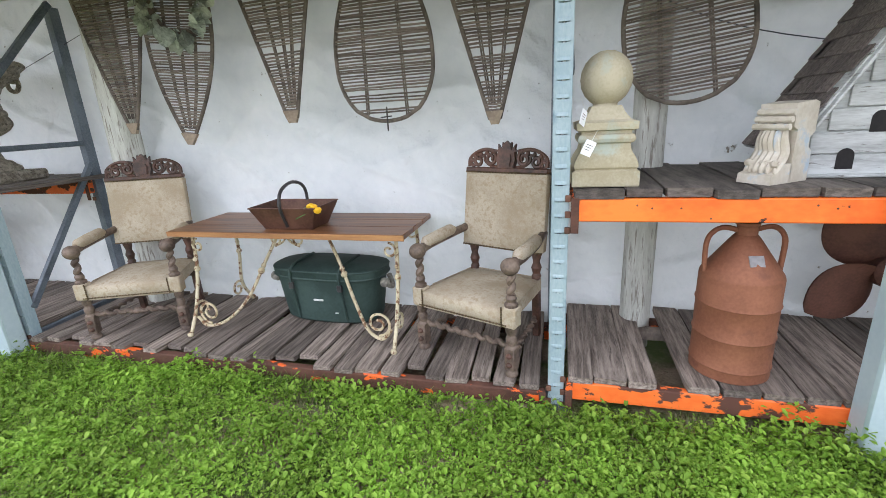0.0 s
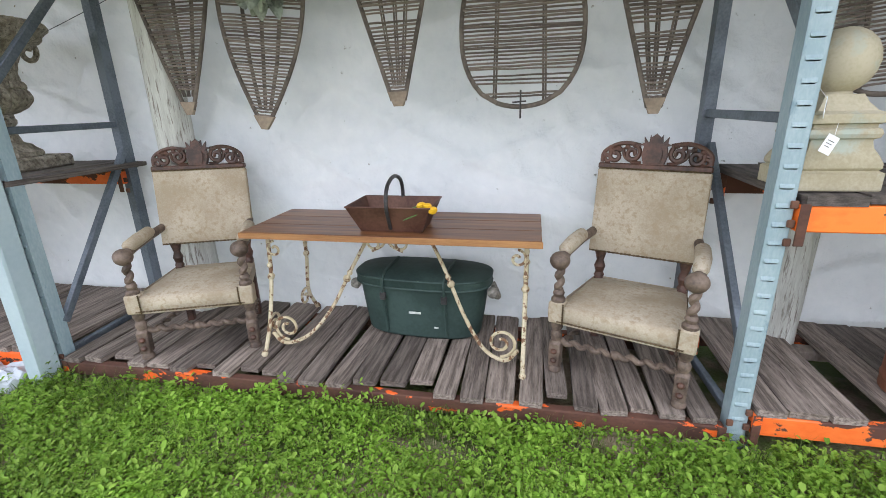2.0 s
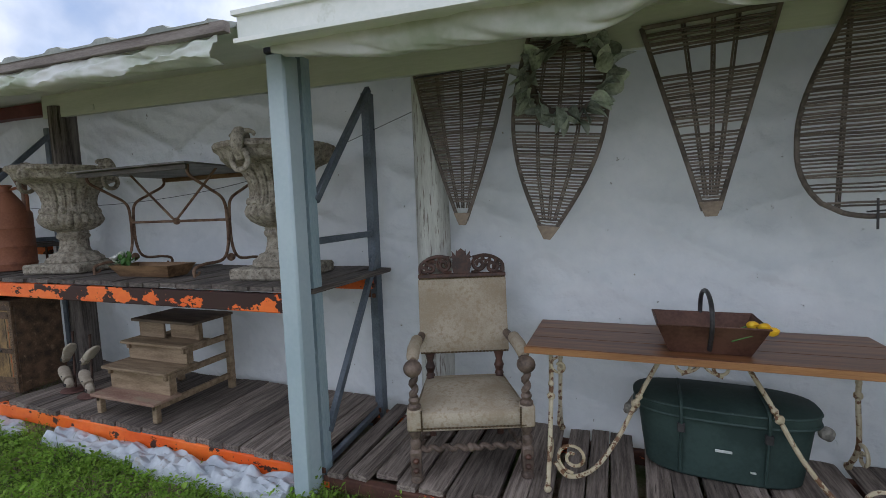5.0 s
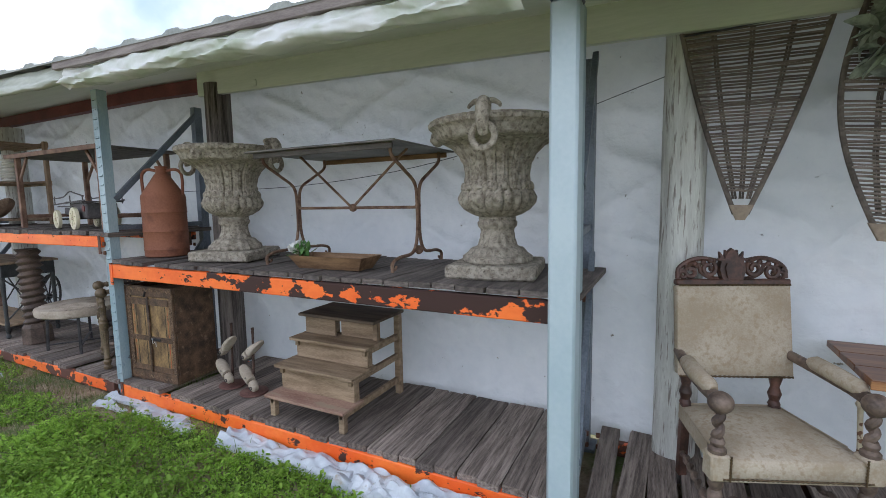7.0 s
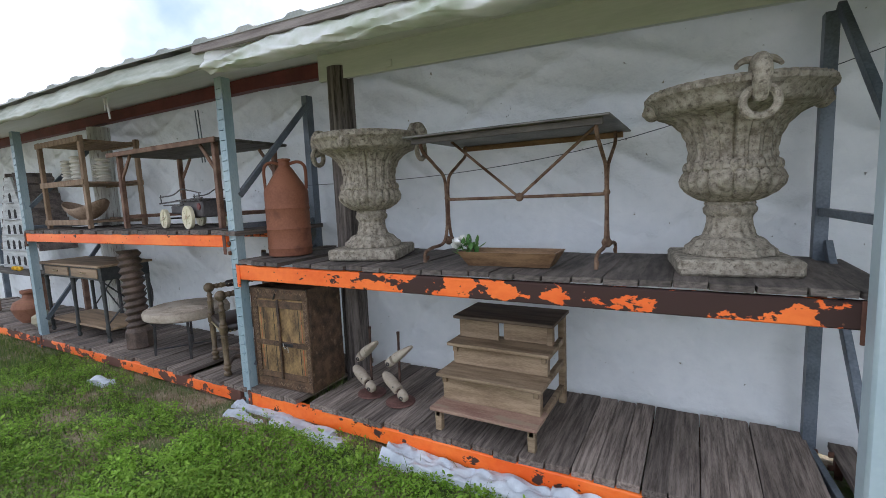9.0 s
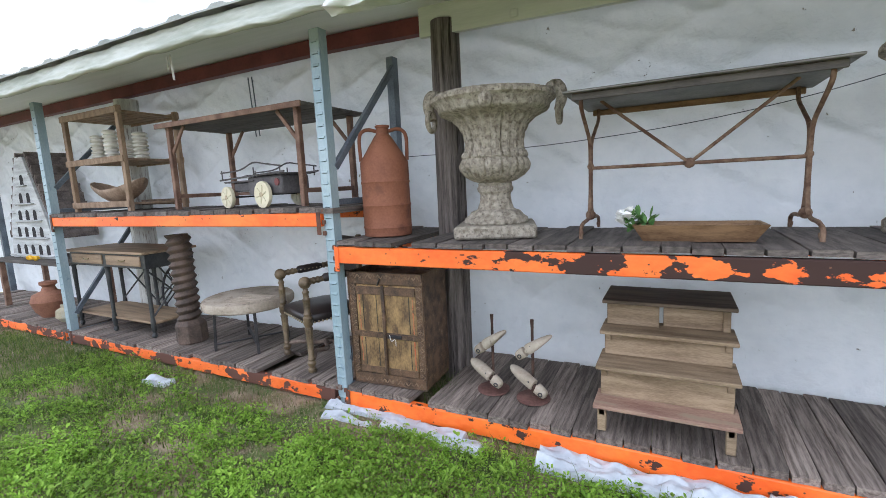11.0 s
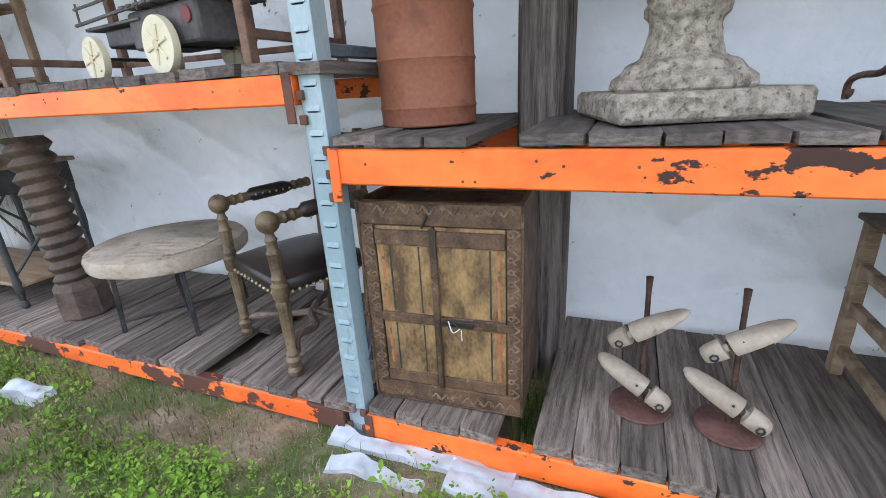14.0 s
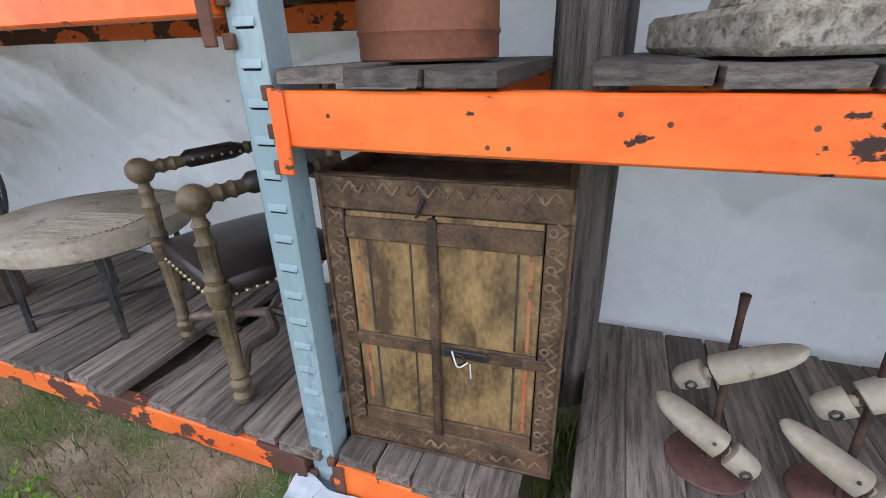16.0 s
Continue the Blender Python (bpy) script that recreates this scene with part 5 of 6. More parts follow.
    for a in (100, 280):
        c, s = math.cos(radians(a)), math.sin(radians(a))

        def at(r, z, o=0.0):
            return (0.915 * r * c - o * s, 0.915 * r * s + o * c, z)
        h = part("handle_head", G().tube(curve([at(0.35, 0.85), at(0.38, 0.885), at(0.425, 0.89), at(0.45, 0.845), at(0.445, 0.79), at(0.425, 0.745)], 6), [0.025 + 0.012 * math.sin(math.pi * i / 30) for i in range(31)], 10).ball(at(0.432, 0.895), 0.03, 10), M_URN, f, "carved goat head handle")
        part("ring", G().tube([at(0.435 + 0.01 * math.cos(2 * math.pi * i / 20), 0.735 + 0.058 * math.sin(2 * math.pi * i / 20), 0.058 * math.cos(2 * math.pi * i / 20)) for i in range(20)], 0.017, 9, True), M_URN, h)
        for o in (-1, 1):
            part("horn", G().tube(curve([at(0.41, 0.9, o * 0.02), at(0.395, 0.905, o * 0.045), at(0.385, 0.893, o * 0.07), at(0.4, 0.878, o * 0.078)], 5), [0.017 - 0.0006 * i for i in range(16)], 7), M_URN, h)
    for a in (10, 190):
        c, s = math.cos(radians(a)), math.sin(radians(a))
        part("mask", G().ball((0.35 * c, 0.35 * s, 0.79), 0.042, 12, 1.2).ball((0.38 * c, 0.38 * s, 0.78), 0.018, 8), M_URN, f, "small carved mask")
    return f


stone_urn(pose(-4.22, 2.5, 1.168, 0, 0, 0), 8)
stone_urn(pose(-6.415, 2.5, 1.168, 0, 0, 94), 14)

# folding iron table on the upper deck
ft = thing("folding_table", "old rusted iron table with a thin grey sheet top", "table", pose(-5.33, 2.62, 1.168))
part("top", G().box(-0.6, -0.4, 0.77, 0.6, 0.4, 0.782, 0.003), M_ZINC, ft, "thin grey sheet top", 30)
part("apron", G().box(-0.56, -0.36, 0.735, 0.56, -0.345, 0.77, 0.003), M_TABLEUNDER, ft)
part("apron", G().box(-0.56, 0.345, 0.735, 0.56, 0.36, 0.77, 0.003), M_TROUGH, ft)
for s in (-1, 1):
    x = s * 0.52
    for d in (-1, 1):
        q = G().tube(curve([(x, d * 0.31, 0.77), (x, d * 0.3, 0.7), (x, d * 0.16, 0.62), (x, d * 0.035, 0.54), (x, d * 0.012, 0.4), (x, d * 0.02, 0.2), (x, d * 0.08, 0.1), (x, d * 0.24, 0.085), (x, d * 0.32, 0.06), (x, d * 0.325, 0.005)], 6), 0.011, 8)
        part("leg", q, M_IRONRUST, ft)
        part("foot_curl", G().tube([(x, p[0], p[2]) for p in spiral(d * 0.3, 0.04, 0.035, 0.015, 90, 90 - d * 270)], 0.008, 6), M_IRONRUST, ft)
    for zc, rc in ((0.4, 0.02), (0.11, 0.03)):
        part("collar", G().ball((x, 0, zc), rc, 8), M_IRONRUST, ft)
    part("brace", G().tube([(s * 0.46, -0.02, 0.77), (0, -0.02, 0.39)], 0.009, 8), M_IRONRUST, ft)
part("cross_bar", G().tube([(-0.52, 0, 0.39), (0.52, 0, 0.39)], 0.01, 8), M_IRONRUST, ft)
part("knot", G().ball((0, -0.01, 0.39), 0.028, 10), M_IRONRUST, ft)

tr = thing("wooden_trough", "golden-brown wooden dough trough on the shelf", "trough", pose(-5.3, 2.36, 1.168, 0, 0, 2))
part("bowl", frustum(G(), (0.24, 0.075), (0.29, 0.12), 0.0, 0.085, 0.016), M_TROUGH, tr)
fl = thing("flower_bunch", "white artificial flowers with green leaves in a trough", "flowers", pose(-5.6, 2.33, 1.255))
rr = random.Random(8)
PM = [leaf_mesh(0.02, 0.035, 0.01, M_PETAL), leaf_mesh(0.015, 0.06, 0.015, M_LEAF)]
for k in range(9):
    cpos = Vector((rr.uniform(-0.06, 0.05), rr.uniform(-0.05, 0.04), rr.uniform(-0.02, 0.06)))
    for j in range(7):
        ob = new("petal", PM[0])
        ob.parent = fl
        ob.matrix_basis = Matrix.Translation(cpos) @ pose(0, 0, 0, rr.uniform(0, 50), rr.uniform(-20, 20), 51 * j + rr.uniform(-15, 15))
for k in range(34):
    ob = new("leaf", PM[1])
    ob.parent = fl
    ob.matrix_basis = pose(rr.uniform(-0.03, 0.1), rr.uniform(-0.05, 0.05), rr.uniform(-0.05, 0.04), rr.uniform(-10, 70), 0, rr.uniform(0, 360))

# display steps
st = thing("display_steps", "bleached wooden four-tread display steps", "steps", pose(0, 0, 0.152))
x0, x1 = -5.75, -5.1
LEVELS = ((2.12, 2.34, 0.135), (2.215, 2.5, 0.315), (2.37, 2.62, 0.465), (2.47, 2.86, 0.62))
for k, (ya, yb, z) in enumerate(LEVELS):
    part("tread", G().box(x0 - 0.012, ya, z, x1 + 0.012, yb, z + 0.022, 0.004), (M_STEPRED, M_STEPWOOD, M_STEPWOOD, M_STEPDARK)[k], st, ("faded red tread", "", "", "dark worn top board")[k])
for k in range(3):
    ya, z0, z1 = LEVELS[k + 1][0] + 0.05, LEVELS[k][2] + 0.022, LEVELS[k + 1][2]
    if k < 2:
        part("riser", G().box(x0 + 0.01, ya, z0, x1 - 0.01, ya + 0.018, z1, 0.003), M_STEPWOOD, st)
    else:
        part("drawer", G().box(x0 + 0.01, ya, z0, -5.46, ya + 0.018, z1, 0.003), M_STEPWOOD, st)
        part("drawer", G().box(-5.44, ya + 0.04, z0, x1 - 0.01, ya + 0.058, z1, 0.003), M_STEPWOOD, st)
for x in (x0 + 0.03, x1 - 0.03):
    part("front_leg", G().box(x - 0.022, 2.15, 0.0, x + 0.022, 2.19, 0.135, 0.004), M_STEPWOOD, st)
    part("rear_leg", G().box(x - 0.022, 2.81, 0.0, x + 0.022, 2.86, 0.62, 0.004), M_STEPWOOD, st)
    for k in range(3):
        part("side_rail", G().box(x - 0.015, LEVELS[k][0] + 0.03, LEVELS[k][2] - 0.045, x + 0.015, 2.81, LEVELS[k][2] - 0.001, 0.003), M_STEPWOOD, st)
        part("side_post", G().box(x - 0.018, LEVELS[k + 1][0] + 0.07, LEVELS[k][2] + 0.022, x + 0.018, LEVELS[k + 1][0] + 0.11, LEVELS[k + 1][2], 0.003), M_STEPWOOD, st)

# painted two-door cabinet: local x 0..0.57, y 0 at the front, z up
cab = thing("painted_cabinet", "dark carved two-door cabinet with faded ochre panels", "cabinet", pose(-7.392, 2.175, 0.155, 0, 0, 3.5))
W, H, D = 0.572, 0.79, 0.37
part("side_panel", G().box(0.0, 0.02, 0.0, 0.018, D, H, 0.003), M_CABFRAME, cab)
part("side_panel", G().box(W - 0.018, 0.02, 0.0, W, D, H, 0.003), M_CABFRAME, cab)
part("back_panel", G().box(0.018, D - 0.015, 0.0, W - 0.018, D, H, 0.003), M_CABFRAME, cab)
part("bottom_board", G().box(0.018, 0.02, 0.0, W - 0.018, D - 0.015, 0.018, 0.003), M_CABFRAME, cab)
part("top_board", G().box(0.018, 0.02, H - 0.06, W - 0.018, D - 0.015, H - 0.045, 0.003), M_CABFRAME, cab)
part("frame_top", G().box(0, 0, H - 0.085, W, 0.02, H, 0.004), M_CABFRAME, cab)
part("frame_bottom", G().box(0, 0, 0, W, 0.02, 0.075, 0.004), M_CABFRAME, cab)
part("frame_side", G().box(0, 0, 0.075, 0.055, 0.02, H - 0.085, 0.004), M_CABFRAME, cab)
part("frame_side", G().box(W - 0.055, 0, 0.075, W, 0.02, H - 0.085, 0.004), M_CABFRAME, cab)
for fz in (H - 0.03, 0.03):
    zig, a, b = G(), 0.02, W - 0.02
    for i in range(26):
        sg = 1 if i % 2 else -1
        zig.beam((a + (b - a) * i / 26, -0.001, fz + sg * 0.014), (a + (b - a) * (i + 1) / 26, -0.001, fz - sg * 0.014), 0.005, 0.006, 0.0015)
        if i % 2:
            zig.tube([(a + (b - a) * (i + 0.5) / 26 + 0.006 * math.cos(k), -0.001, fz - 0.002 + 0.006 * math.sin(k)) for k in range(6)], 0.002, 5, True)
    part("carved_border", zig, M_CABEDGE, cab, "carved zigzag border")
for xx in (0.028, W - 0.022):
    zig = G()
    for i in range(34):
        sg = 1 if i % 2 else -1
        zig.beam((xx + sg * 0.012, -0.001, 0.07 + (H - 0.15) * i / 34), (xx - sg * 0.012, -0.001, 0.07 + (H - 0.15) * (i + 1) / 34), 0.005, 0.006, 0.0015)
    for i in range(15):
        zig.tube([(xx + (0.016 if xx < 0.1 else -0.018) + 0.009 * math.cos(k * 0.9), -0.001, 0.1 + 0.042 * i + 0.009 * math.sin(k * 0.9)) for k in range(8)], 0.003, 5)
    part("carved_border", zig, M_CABEDGE, cab, "carved zigzag border")
part("frame_edge", G().tube([(0.003, -0.003, 0.003), (W - 0.003, -0.003, 0.003), (W - 0.003, -0.003, H - 0.003), (0.003, -0.003, H - 0.003)], 0.006, 6, True), M_CABFRAME, cab)
XM = 0.272
for i, (xa, xb) in enumerate(((0.058, XM - 0.002), (XM + 0.004, W - 0.058))):
    dr = part("door", G().box(xa, 0.006, 0.078, xb, 0.018, H - 0.088, 0.002), M_CABPANEL, cab, "ochre painted panelled door")
    part("rail", G().box(xa, -0.003, H - 0.155, xb, 0.0065, H - 0.1, 0.003), M_CABFRAME, dr)
    part("rail", G().box(xa, -0.003, 0.335, xb, 0.0065, 0.375, 0.003), M_CABFRAME, dr)
    part("rail", G().box(xa, -0.003, 0.08, xb, 0.0065, 0.125, 0.003), M_CABFRAME, dr)
    xo = xa if i == 0 else xb
    sg = 1 if i == 0 else -1
    for za, zb in ((0.13, 0.33), (0.38, H - 0.16)):
        part("red_line", G().box(xo + sg * 0.018, 0.0042, za, xo + sg * 0.027, 0.0062, zb, 0.0004), M_CABRED, dr, "faded red painted line")
        part("dark_line", G().box(xo + sg * 0.048, 0.0042, za, xo + sg * 0.054, 0.0062, zb, 0.0004), M_CABDARK, dr)
        if i == 0:
            part("panel_edge", G().box(xo + 0.155, 0.0042, za, xo + 0.16, 0.0062, zb, 0.0004), M_CABDARK, dr)
    part("hinge_strap", G().box(xo - sg * 0.03, -0.006, 0.34, xo + sg * 0.03, -0.002, 0.37, 0.003), M_CABFRAME, dr)
part("centre_strip", G().box(XM - 0.012, -0.012, 0.075, XM + 0.012, 0.005, H - 0.09, 0.005), M_CABFRAME, cab)
part("latch", G().box(XM + 0.02, -0.012, 0.345, XM + 0.13, -0.003, 0.367, 0.003).tube([(XM + 0.06 + 0.016 * math.cos(k * 0.6), -0.016, 0.345 + 0.016 * math.sin(k * 0.6)) for k in range(11)], 0.003, 5), M_IRONDARK, cab, "dark iron hasp")
part("top_hook", G().beam((XM - 0.035, -0.006, H - 0.09), (XM - 0.015, -0.006, H - 0.045), 0.016, 0.008), M_IRONDARK, cab)
part("string", G().tube(curve([(XM + 0.045, -0.02, 0.37), (XM + 0.06, -0.024, 0.33), (XM + 0.085, -0.022, 0.345)], 5), 0.0022, 5).tube([(XM + 0.09, -0.02, 0.34), (XM + 0.092, -0.022, 0.3)], 0.002, 5), M_STRING, cab, "scrap of white string")


# shoe lasts on stands
def last_piece(heel, toe, prof):
    """A rounded piece of a shoe last; prof: place along it, half width, half height."""
    a, d = Vector(heel), Vector(toe) - Vector(heel)
    m = Matrix.Translation(a) @ d.to_track_quat("Y", "Z").to_matrix().to_4x4()
    n, ln = 16, d.length
    verts, faces = [], []
    for t, w, h in prof:
        w, h = 0.88 * w, 0.86 * h
        for i in range(n):
            q = 2 * math.pi * i / n
            verts.append((w * math.copysign(abs(math.cos(q)) ** 0.8, math.cos(q)) + 0.012 * t, t * ln, 0.86 * h * (math.sin(q) if math.sin(q) > 0 else -0.75 * abs(math.sin(q)) ** 0.45)))
    for k in range(len(prof) - 1):
        faces += [(k * n + i, k * n + (i + 1) % n, (k + 1) * n + (i + 1) % n, (k + 1) * n + i) for i in range(n)]
    faces += [tuple(range(n))[::-1], tuple((len(prof) - 1) * n + i for i in range(n))]
    return G().add(verts, faces, m)


HEEL = ((-0.02, 0.016, 0.022), (0.0, 0.027, 0.037), (0.06, 0.034, 0.046), (0.17, 0.036, 0.05), (0.235, 0.036, 0.05), (0.24, 0.032, 0.044), (0.243, 0.014, 0.02), (0.35, 0.013, 0.02))
FORE = ((0.318, 0.034, 0.046), (0.325, 0.038, 0.052), (0.45, 0.043, 0.05), (0.6, 0.049, 0.043), (0.75, 0.05, 0.034), (0.88, 0.043, 0.025), (0.96, 0.028, 0.017), (1.0, 0.009, 0.008))


for bx, by, l1, l2 in (((-6.43), 2.4, ((-6.353, 2.324, 0.225), (-6.585, 2.39, 0.345)), ((-6.54, 2.405, 0.4), (-6.318, 2.36, 0.58))), (-6.155, 2.37, ((-6.065, 2.31, 0.215), (-6.308, 2.385, 0.34)), ((-6.255, 2.38, 0.41), (-6.035, 2.38, 0.575)))):
    f = thing("shoe_last_stand", "pair of beige wooden shoe lasts on a rusty disc stand", "shoe lasts", group="shoe last stands")
    part("base_disc", G().lathe([(0.1, 0.0), (0.105, 0.004), (0.103, 0.012), (0.03, 0.018), (0.012, 0.022)], 32, pose(bx, by, 0.153)), M_DISC, f, "rusty round base disc")
    part("rod", G().tube([(bx, by, 0.16), (bx - 0.008, by + 0.025, 0.6), (bx - 0.009, by + 0.026, 0.655)], [0.0095, 0.009, 0.012], 10), M_RODRUST, f)
    for a, b in (l1, l2):
        q = part("shoe_last", last_piece(a, b, FORE), M_LAST, f, "chalky beige wooden shoe last", 50)
        part("heel_block", last_piece(a, b, HEEL), M_LAST, q, "", 50)
        mid = Vector(a).lerp(Vector(b), 0.31)
        part("hinge", G().ball(mid, 0.018, 10), M_RODRUST, q)
        side = Vector(a).lerp(Vector(b), 0.1) + Vector((0, -0.035, 0))
        part("screw", G().ball(Vector(a).lerp(Vector(b), 0.42) + Vector((0, -0.036, 0.02)), 0.005, 6), M_IRONDARK, q)
        part("screw_eye", G().tube([side + Vector((0.012 * math.cos(k), 0, 0.012 * math.sin(k))) for k in range(7)], 0.004, 5), M_IRONDARK, q)

# ---- bay with the round table and the console ----
cc = thing("leather_armchair", "old fluted-leg armchair with studded dark leather seat", "armchair", pose(-8.054, 2.306, 0.137, 0, 0, -24))
for s in (-1, 1):
    x = s * 0.258
    flute = lambda t, r, z: r * (1 + (0.08 * math.cos(10 * t) if 0.12 < z < 0.36 or 0.46 < z < 0.58 else 0))
    lg = part("front_leg", G().lathe([(0.018, 0.0), (0.032, 0.01), (0.034, 0.03), (0.02, 0.045), (0.03, 0.06), (0.034, 0.08), (0.022, 0.095), (0.028, 0.11), (0.02, 0.125), (0.026, 0.33), (0.03, 0.345), (0.024, 0.36), (0.034, 0.375), (0.036, 0.43), (0.026, 0.44), (0.03, 0.46), (0.022, 0.475), (0.025, 0.56), (0.03, 0.57), (0.022, 0.58), (0.02, 0.61), (0.026, 0.625), (0.018, 0.64), (0.018, 0.66)], 20, pose(x, 0, 0), flute), M_BRASSWOOD, cc, "fluted golden-brown turned leg")
    part("ball", G().ball((x, 0, 0.695), 0.046, 18), M_BRASSWOOD, lg, "turned wooden ball")
    am = part("arm", G().tube([(x, 0.03 + 0.0125 * i, 0.7 + 0.0006 * i) for i in range(36)], [0.022 if i % 3 else 0.028 for i in range(9)] + [0.02] * 19 + [0.022 if i % 3 else 0.027 for i in range(8)], 10), M_BRASSWOOD, cc)
    part("arm_pad", G().tube([(x, 0.14, 0.707), (x, 0.16, 0.71), (x, 0.32, 0.716), (x, 0.36, 0.715)], [0.02, 0.034, 0.034, 0.022], 10), M_LEATHER, am, "dark leather arm pad")
    for i in range(6):
        part("stud", G().ball((x - s * 0.032, 0.165 + 0.035 * i, 0.712), 0.006, 6), M_STUD, am)
    part("back_post", G().beam((s * 0.2, 0.45, 0.0), (s * 0.2, 0.5, 1.0), 0.04, 0.04, 0.006), M_BRASSWOOD, cc)
part("seat", G().box(-0.25, -0.01, 0.37, 0.25, 0.46, 0.445, 0.02).sheet(lambda u, v: ((2 * u - 1) * 0.245, 0.45 * v, 0.44 + 0.04 * (1 - (2 * u - 1) ** 4) * (1 - (2 * v - 1) ** 4)), 12, 12), M_LEATHER, cc, "dark leather seat", 60)
stud_mesh = G().ball((0, 0, 0), 0.009, 6).mesh("stud", M_STUD)
for i in range(13):
    for place in ((-0.24 + 0.04 * i, -0.012, 0.38), (-0.252, 0.02 + 0.033 * i, 0.38), (0.252, 0.02 + 0.033 * i, 0.38)):
        ob = new("stud", stud_mesh)
        ob.parent = cc
        ob.location = place
part("backrest", G().box(-0.2, 0.47, 0.62, 0.2, 0.51, 0.98, 0.012), M_LEATHER, cc)
for s in (-1, 1):
    part("stretcher_scroll", G().tube(curve([(s * 0.25, 0.02, 0.1), (s * 0.16, 0.08, 0.12), (s * 0.1, 0.2, 0.1), (0.0, 0.24, 0.13), (s * 0.12, 0.33, 0.1), (s * 0.2, 0.45, 0.1)], 6), 0.018, 8), M_WALNUTGREY, cc, "curved brown stretcher")

rt = thing("round_low_table", "low round table with pale hide top on iron legs", "table", pose(-8.81, 2.5, 0.137, 0, 0, 12) @ Matrix.Diagonal((1.08, 1.08, 1, 1)))
part("top", G().lathe([(0.34, 0.375), (0.355, 0.385), (0.36, 0.43), (0.35, 0.455), (0.33, 0.462), (0.02, 0.465)], 48, None, lambda t, r, z: r * (1 + 0.01 * math.sin(5 * t) + 0.006 * math.sin(13 * t))), M_HIDE, rt, "pale worn hide top")
for i in range(17):
    y = -0.26 + 0.0155 * i
    hw = math.sqrt(max(0, 0.33 ** 2 - y * y))
    part("rib", G().tube([(-0.02, y, 0.466), (min(hw, 0.3) - 0.02, y, 0.466)], 0.004, 5), M_HIDE, rt)
for k in range(4):
    a = radians(45 + 90 * k)
    part("leg", G().beam((0.29 * math.cos(a), 0.29 * math.sin(a), 0.0), (0.27 * math.cos(a), 0.27 * math.sin(a), 0.38), 0.022, 0.022), M_IRONDARK, rt)
for k in range(2):
    a = radians(45 + 90 * k)
    part("cross_stretcher", G().beam((-0.29 * math.cos(a), -0.29 * math.sin(a), 0.06 + 0.022 * k), (0.29 * math.cos(a), 0.29 * math.sin(a), 0.06 + 0.022 * k), 0.025, 0.012), M_IRONDARK, rt)

sc = thing("wooden_screw", "brown wooden press screw column standing on end", "wooden screw", pose(-9.475, 2.36, 0.137, 0, -2, 0))
part("base", G().lathe([(0.135, 0.0), (0.14, 0.01), (0.135, 0.17), (0.115, 0.2), (0.09, 0.22)], 8), M_SCREW, sc, smooth=20)


def thread(t, r, z):
    k = (z / 0.072 - t / (2 * math.pi)) % 1.0
    return 0.08 + 0.032 * (1 - abs(2 * k - 1)) ** 0.8


part("thread", G().lathe([(0.1, 0.21 + 0.815 * i / 130) for i in range(131)], 32, None, thread), M_SCREW, sc, smooth=70)

cn = thing("console_table", "teak-topped console table with black frame and drawers", "console table", pose(-11.3, 2.25, 0.137))
part("top", G().box(-0.03, -0.03, 0.835, 1.42, 0.53, 0.86, 0.004), M_TEAK, cn, "light brown wooden top")
part("apron", G().box(0.0, 0.01, 0.69, 1.39, 0.5, 0.832, 0.004), M_BLACKPAINT, cn)
for xa in (0.06, 0.73):
    d = part("drawer", G().box(xa, -0.004, 0.715, xa + 0.59, 0.012, 0.815, 0.004), M_TEAK, cn, "light brown drawer front")
    part("pull", G().tube([(xa + 0.25, -0.006, 0.77), (xa + 0.27, -0.022, 0.765), (xa + 0.33, -0.022, 0.765), (xa + 0.35, -0.006, 0.77)], 0.007, 6), M_STUD, d)
part("lower_shelf", G().box(0.0, 0.02, 0.135, 1.39, 0.48, 0.16, 0.004), M_TEAK, cn)
for x in (0.02, 0.69, 1.37):
    for y in (0.02, 0.48):
        part("leg", G().lathe([(0.012, 0.0), (0.024, 0.015), (0.022, 0.04), (0.014, 0.055), (0.02, 0.08), (0.024, 0.16), (0.018, 0.2), (0.02, 0.5), (0.024, 0.62), (0.02, 0.65), (0.026, 0.69)], 12, pose(x, y, 0)), M_BLACKPAINT, cn)
for xa in (0.02, 0.69):
    for za, zb in ((0.2, 0.68), (0.68, 0.2)):
        part("cross_brace", G().tube([(xa, 0.48, za), (xa + 0.67, 0.48, zb)], 0.009, 6), M_BLACKPAINT, cn)
for za, zb in ((0.2, 0.68), (0.68, 0.2)):
    part("cross_brace", G().tube([(1.37, 0.02, za), (1.37, 0.48, zb)], 0.009, 6), M_BLACKPAINT, cn)

whl = thing("spoked_wheel", "dark iron spoked wheel leaning behind the console table", "wheel", pose(-10.5, 2.9, 0.45, 80, 0, 0))
part("rim", G().tube([(0.28 * math.cos(k * math.pi / 16), 0.28 * math.sin(k * math.pi / 16), 0) for k in range(32)], 0.014, 8, True), M_IRONDARK, whl)
part("hub", G().lathe([(0.03, -0.03), (0.04, 0), (0.03, 0.03)], 12), M_IRONDARK, whl)
for k in range(8):
    part("spoke", G().tube([(0.03 * math.cos(k * math.pi / 4), 0.03 * math.sin(k * math.pi / 4), 0), (0.275 * math.cos(k * math.pi / 4), 0.275 * math.sin(k * math.pi / 4), 0)], 0.008, 6), M_IRONDARK, whl)

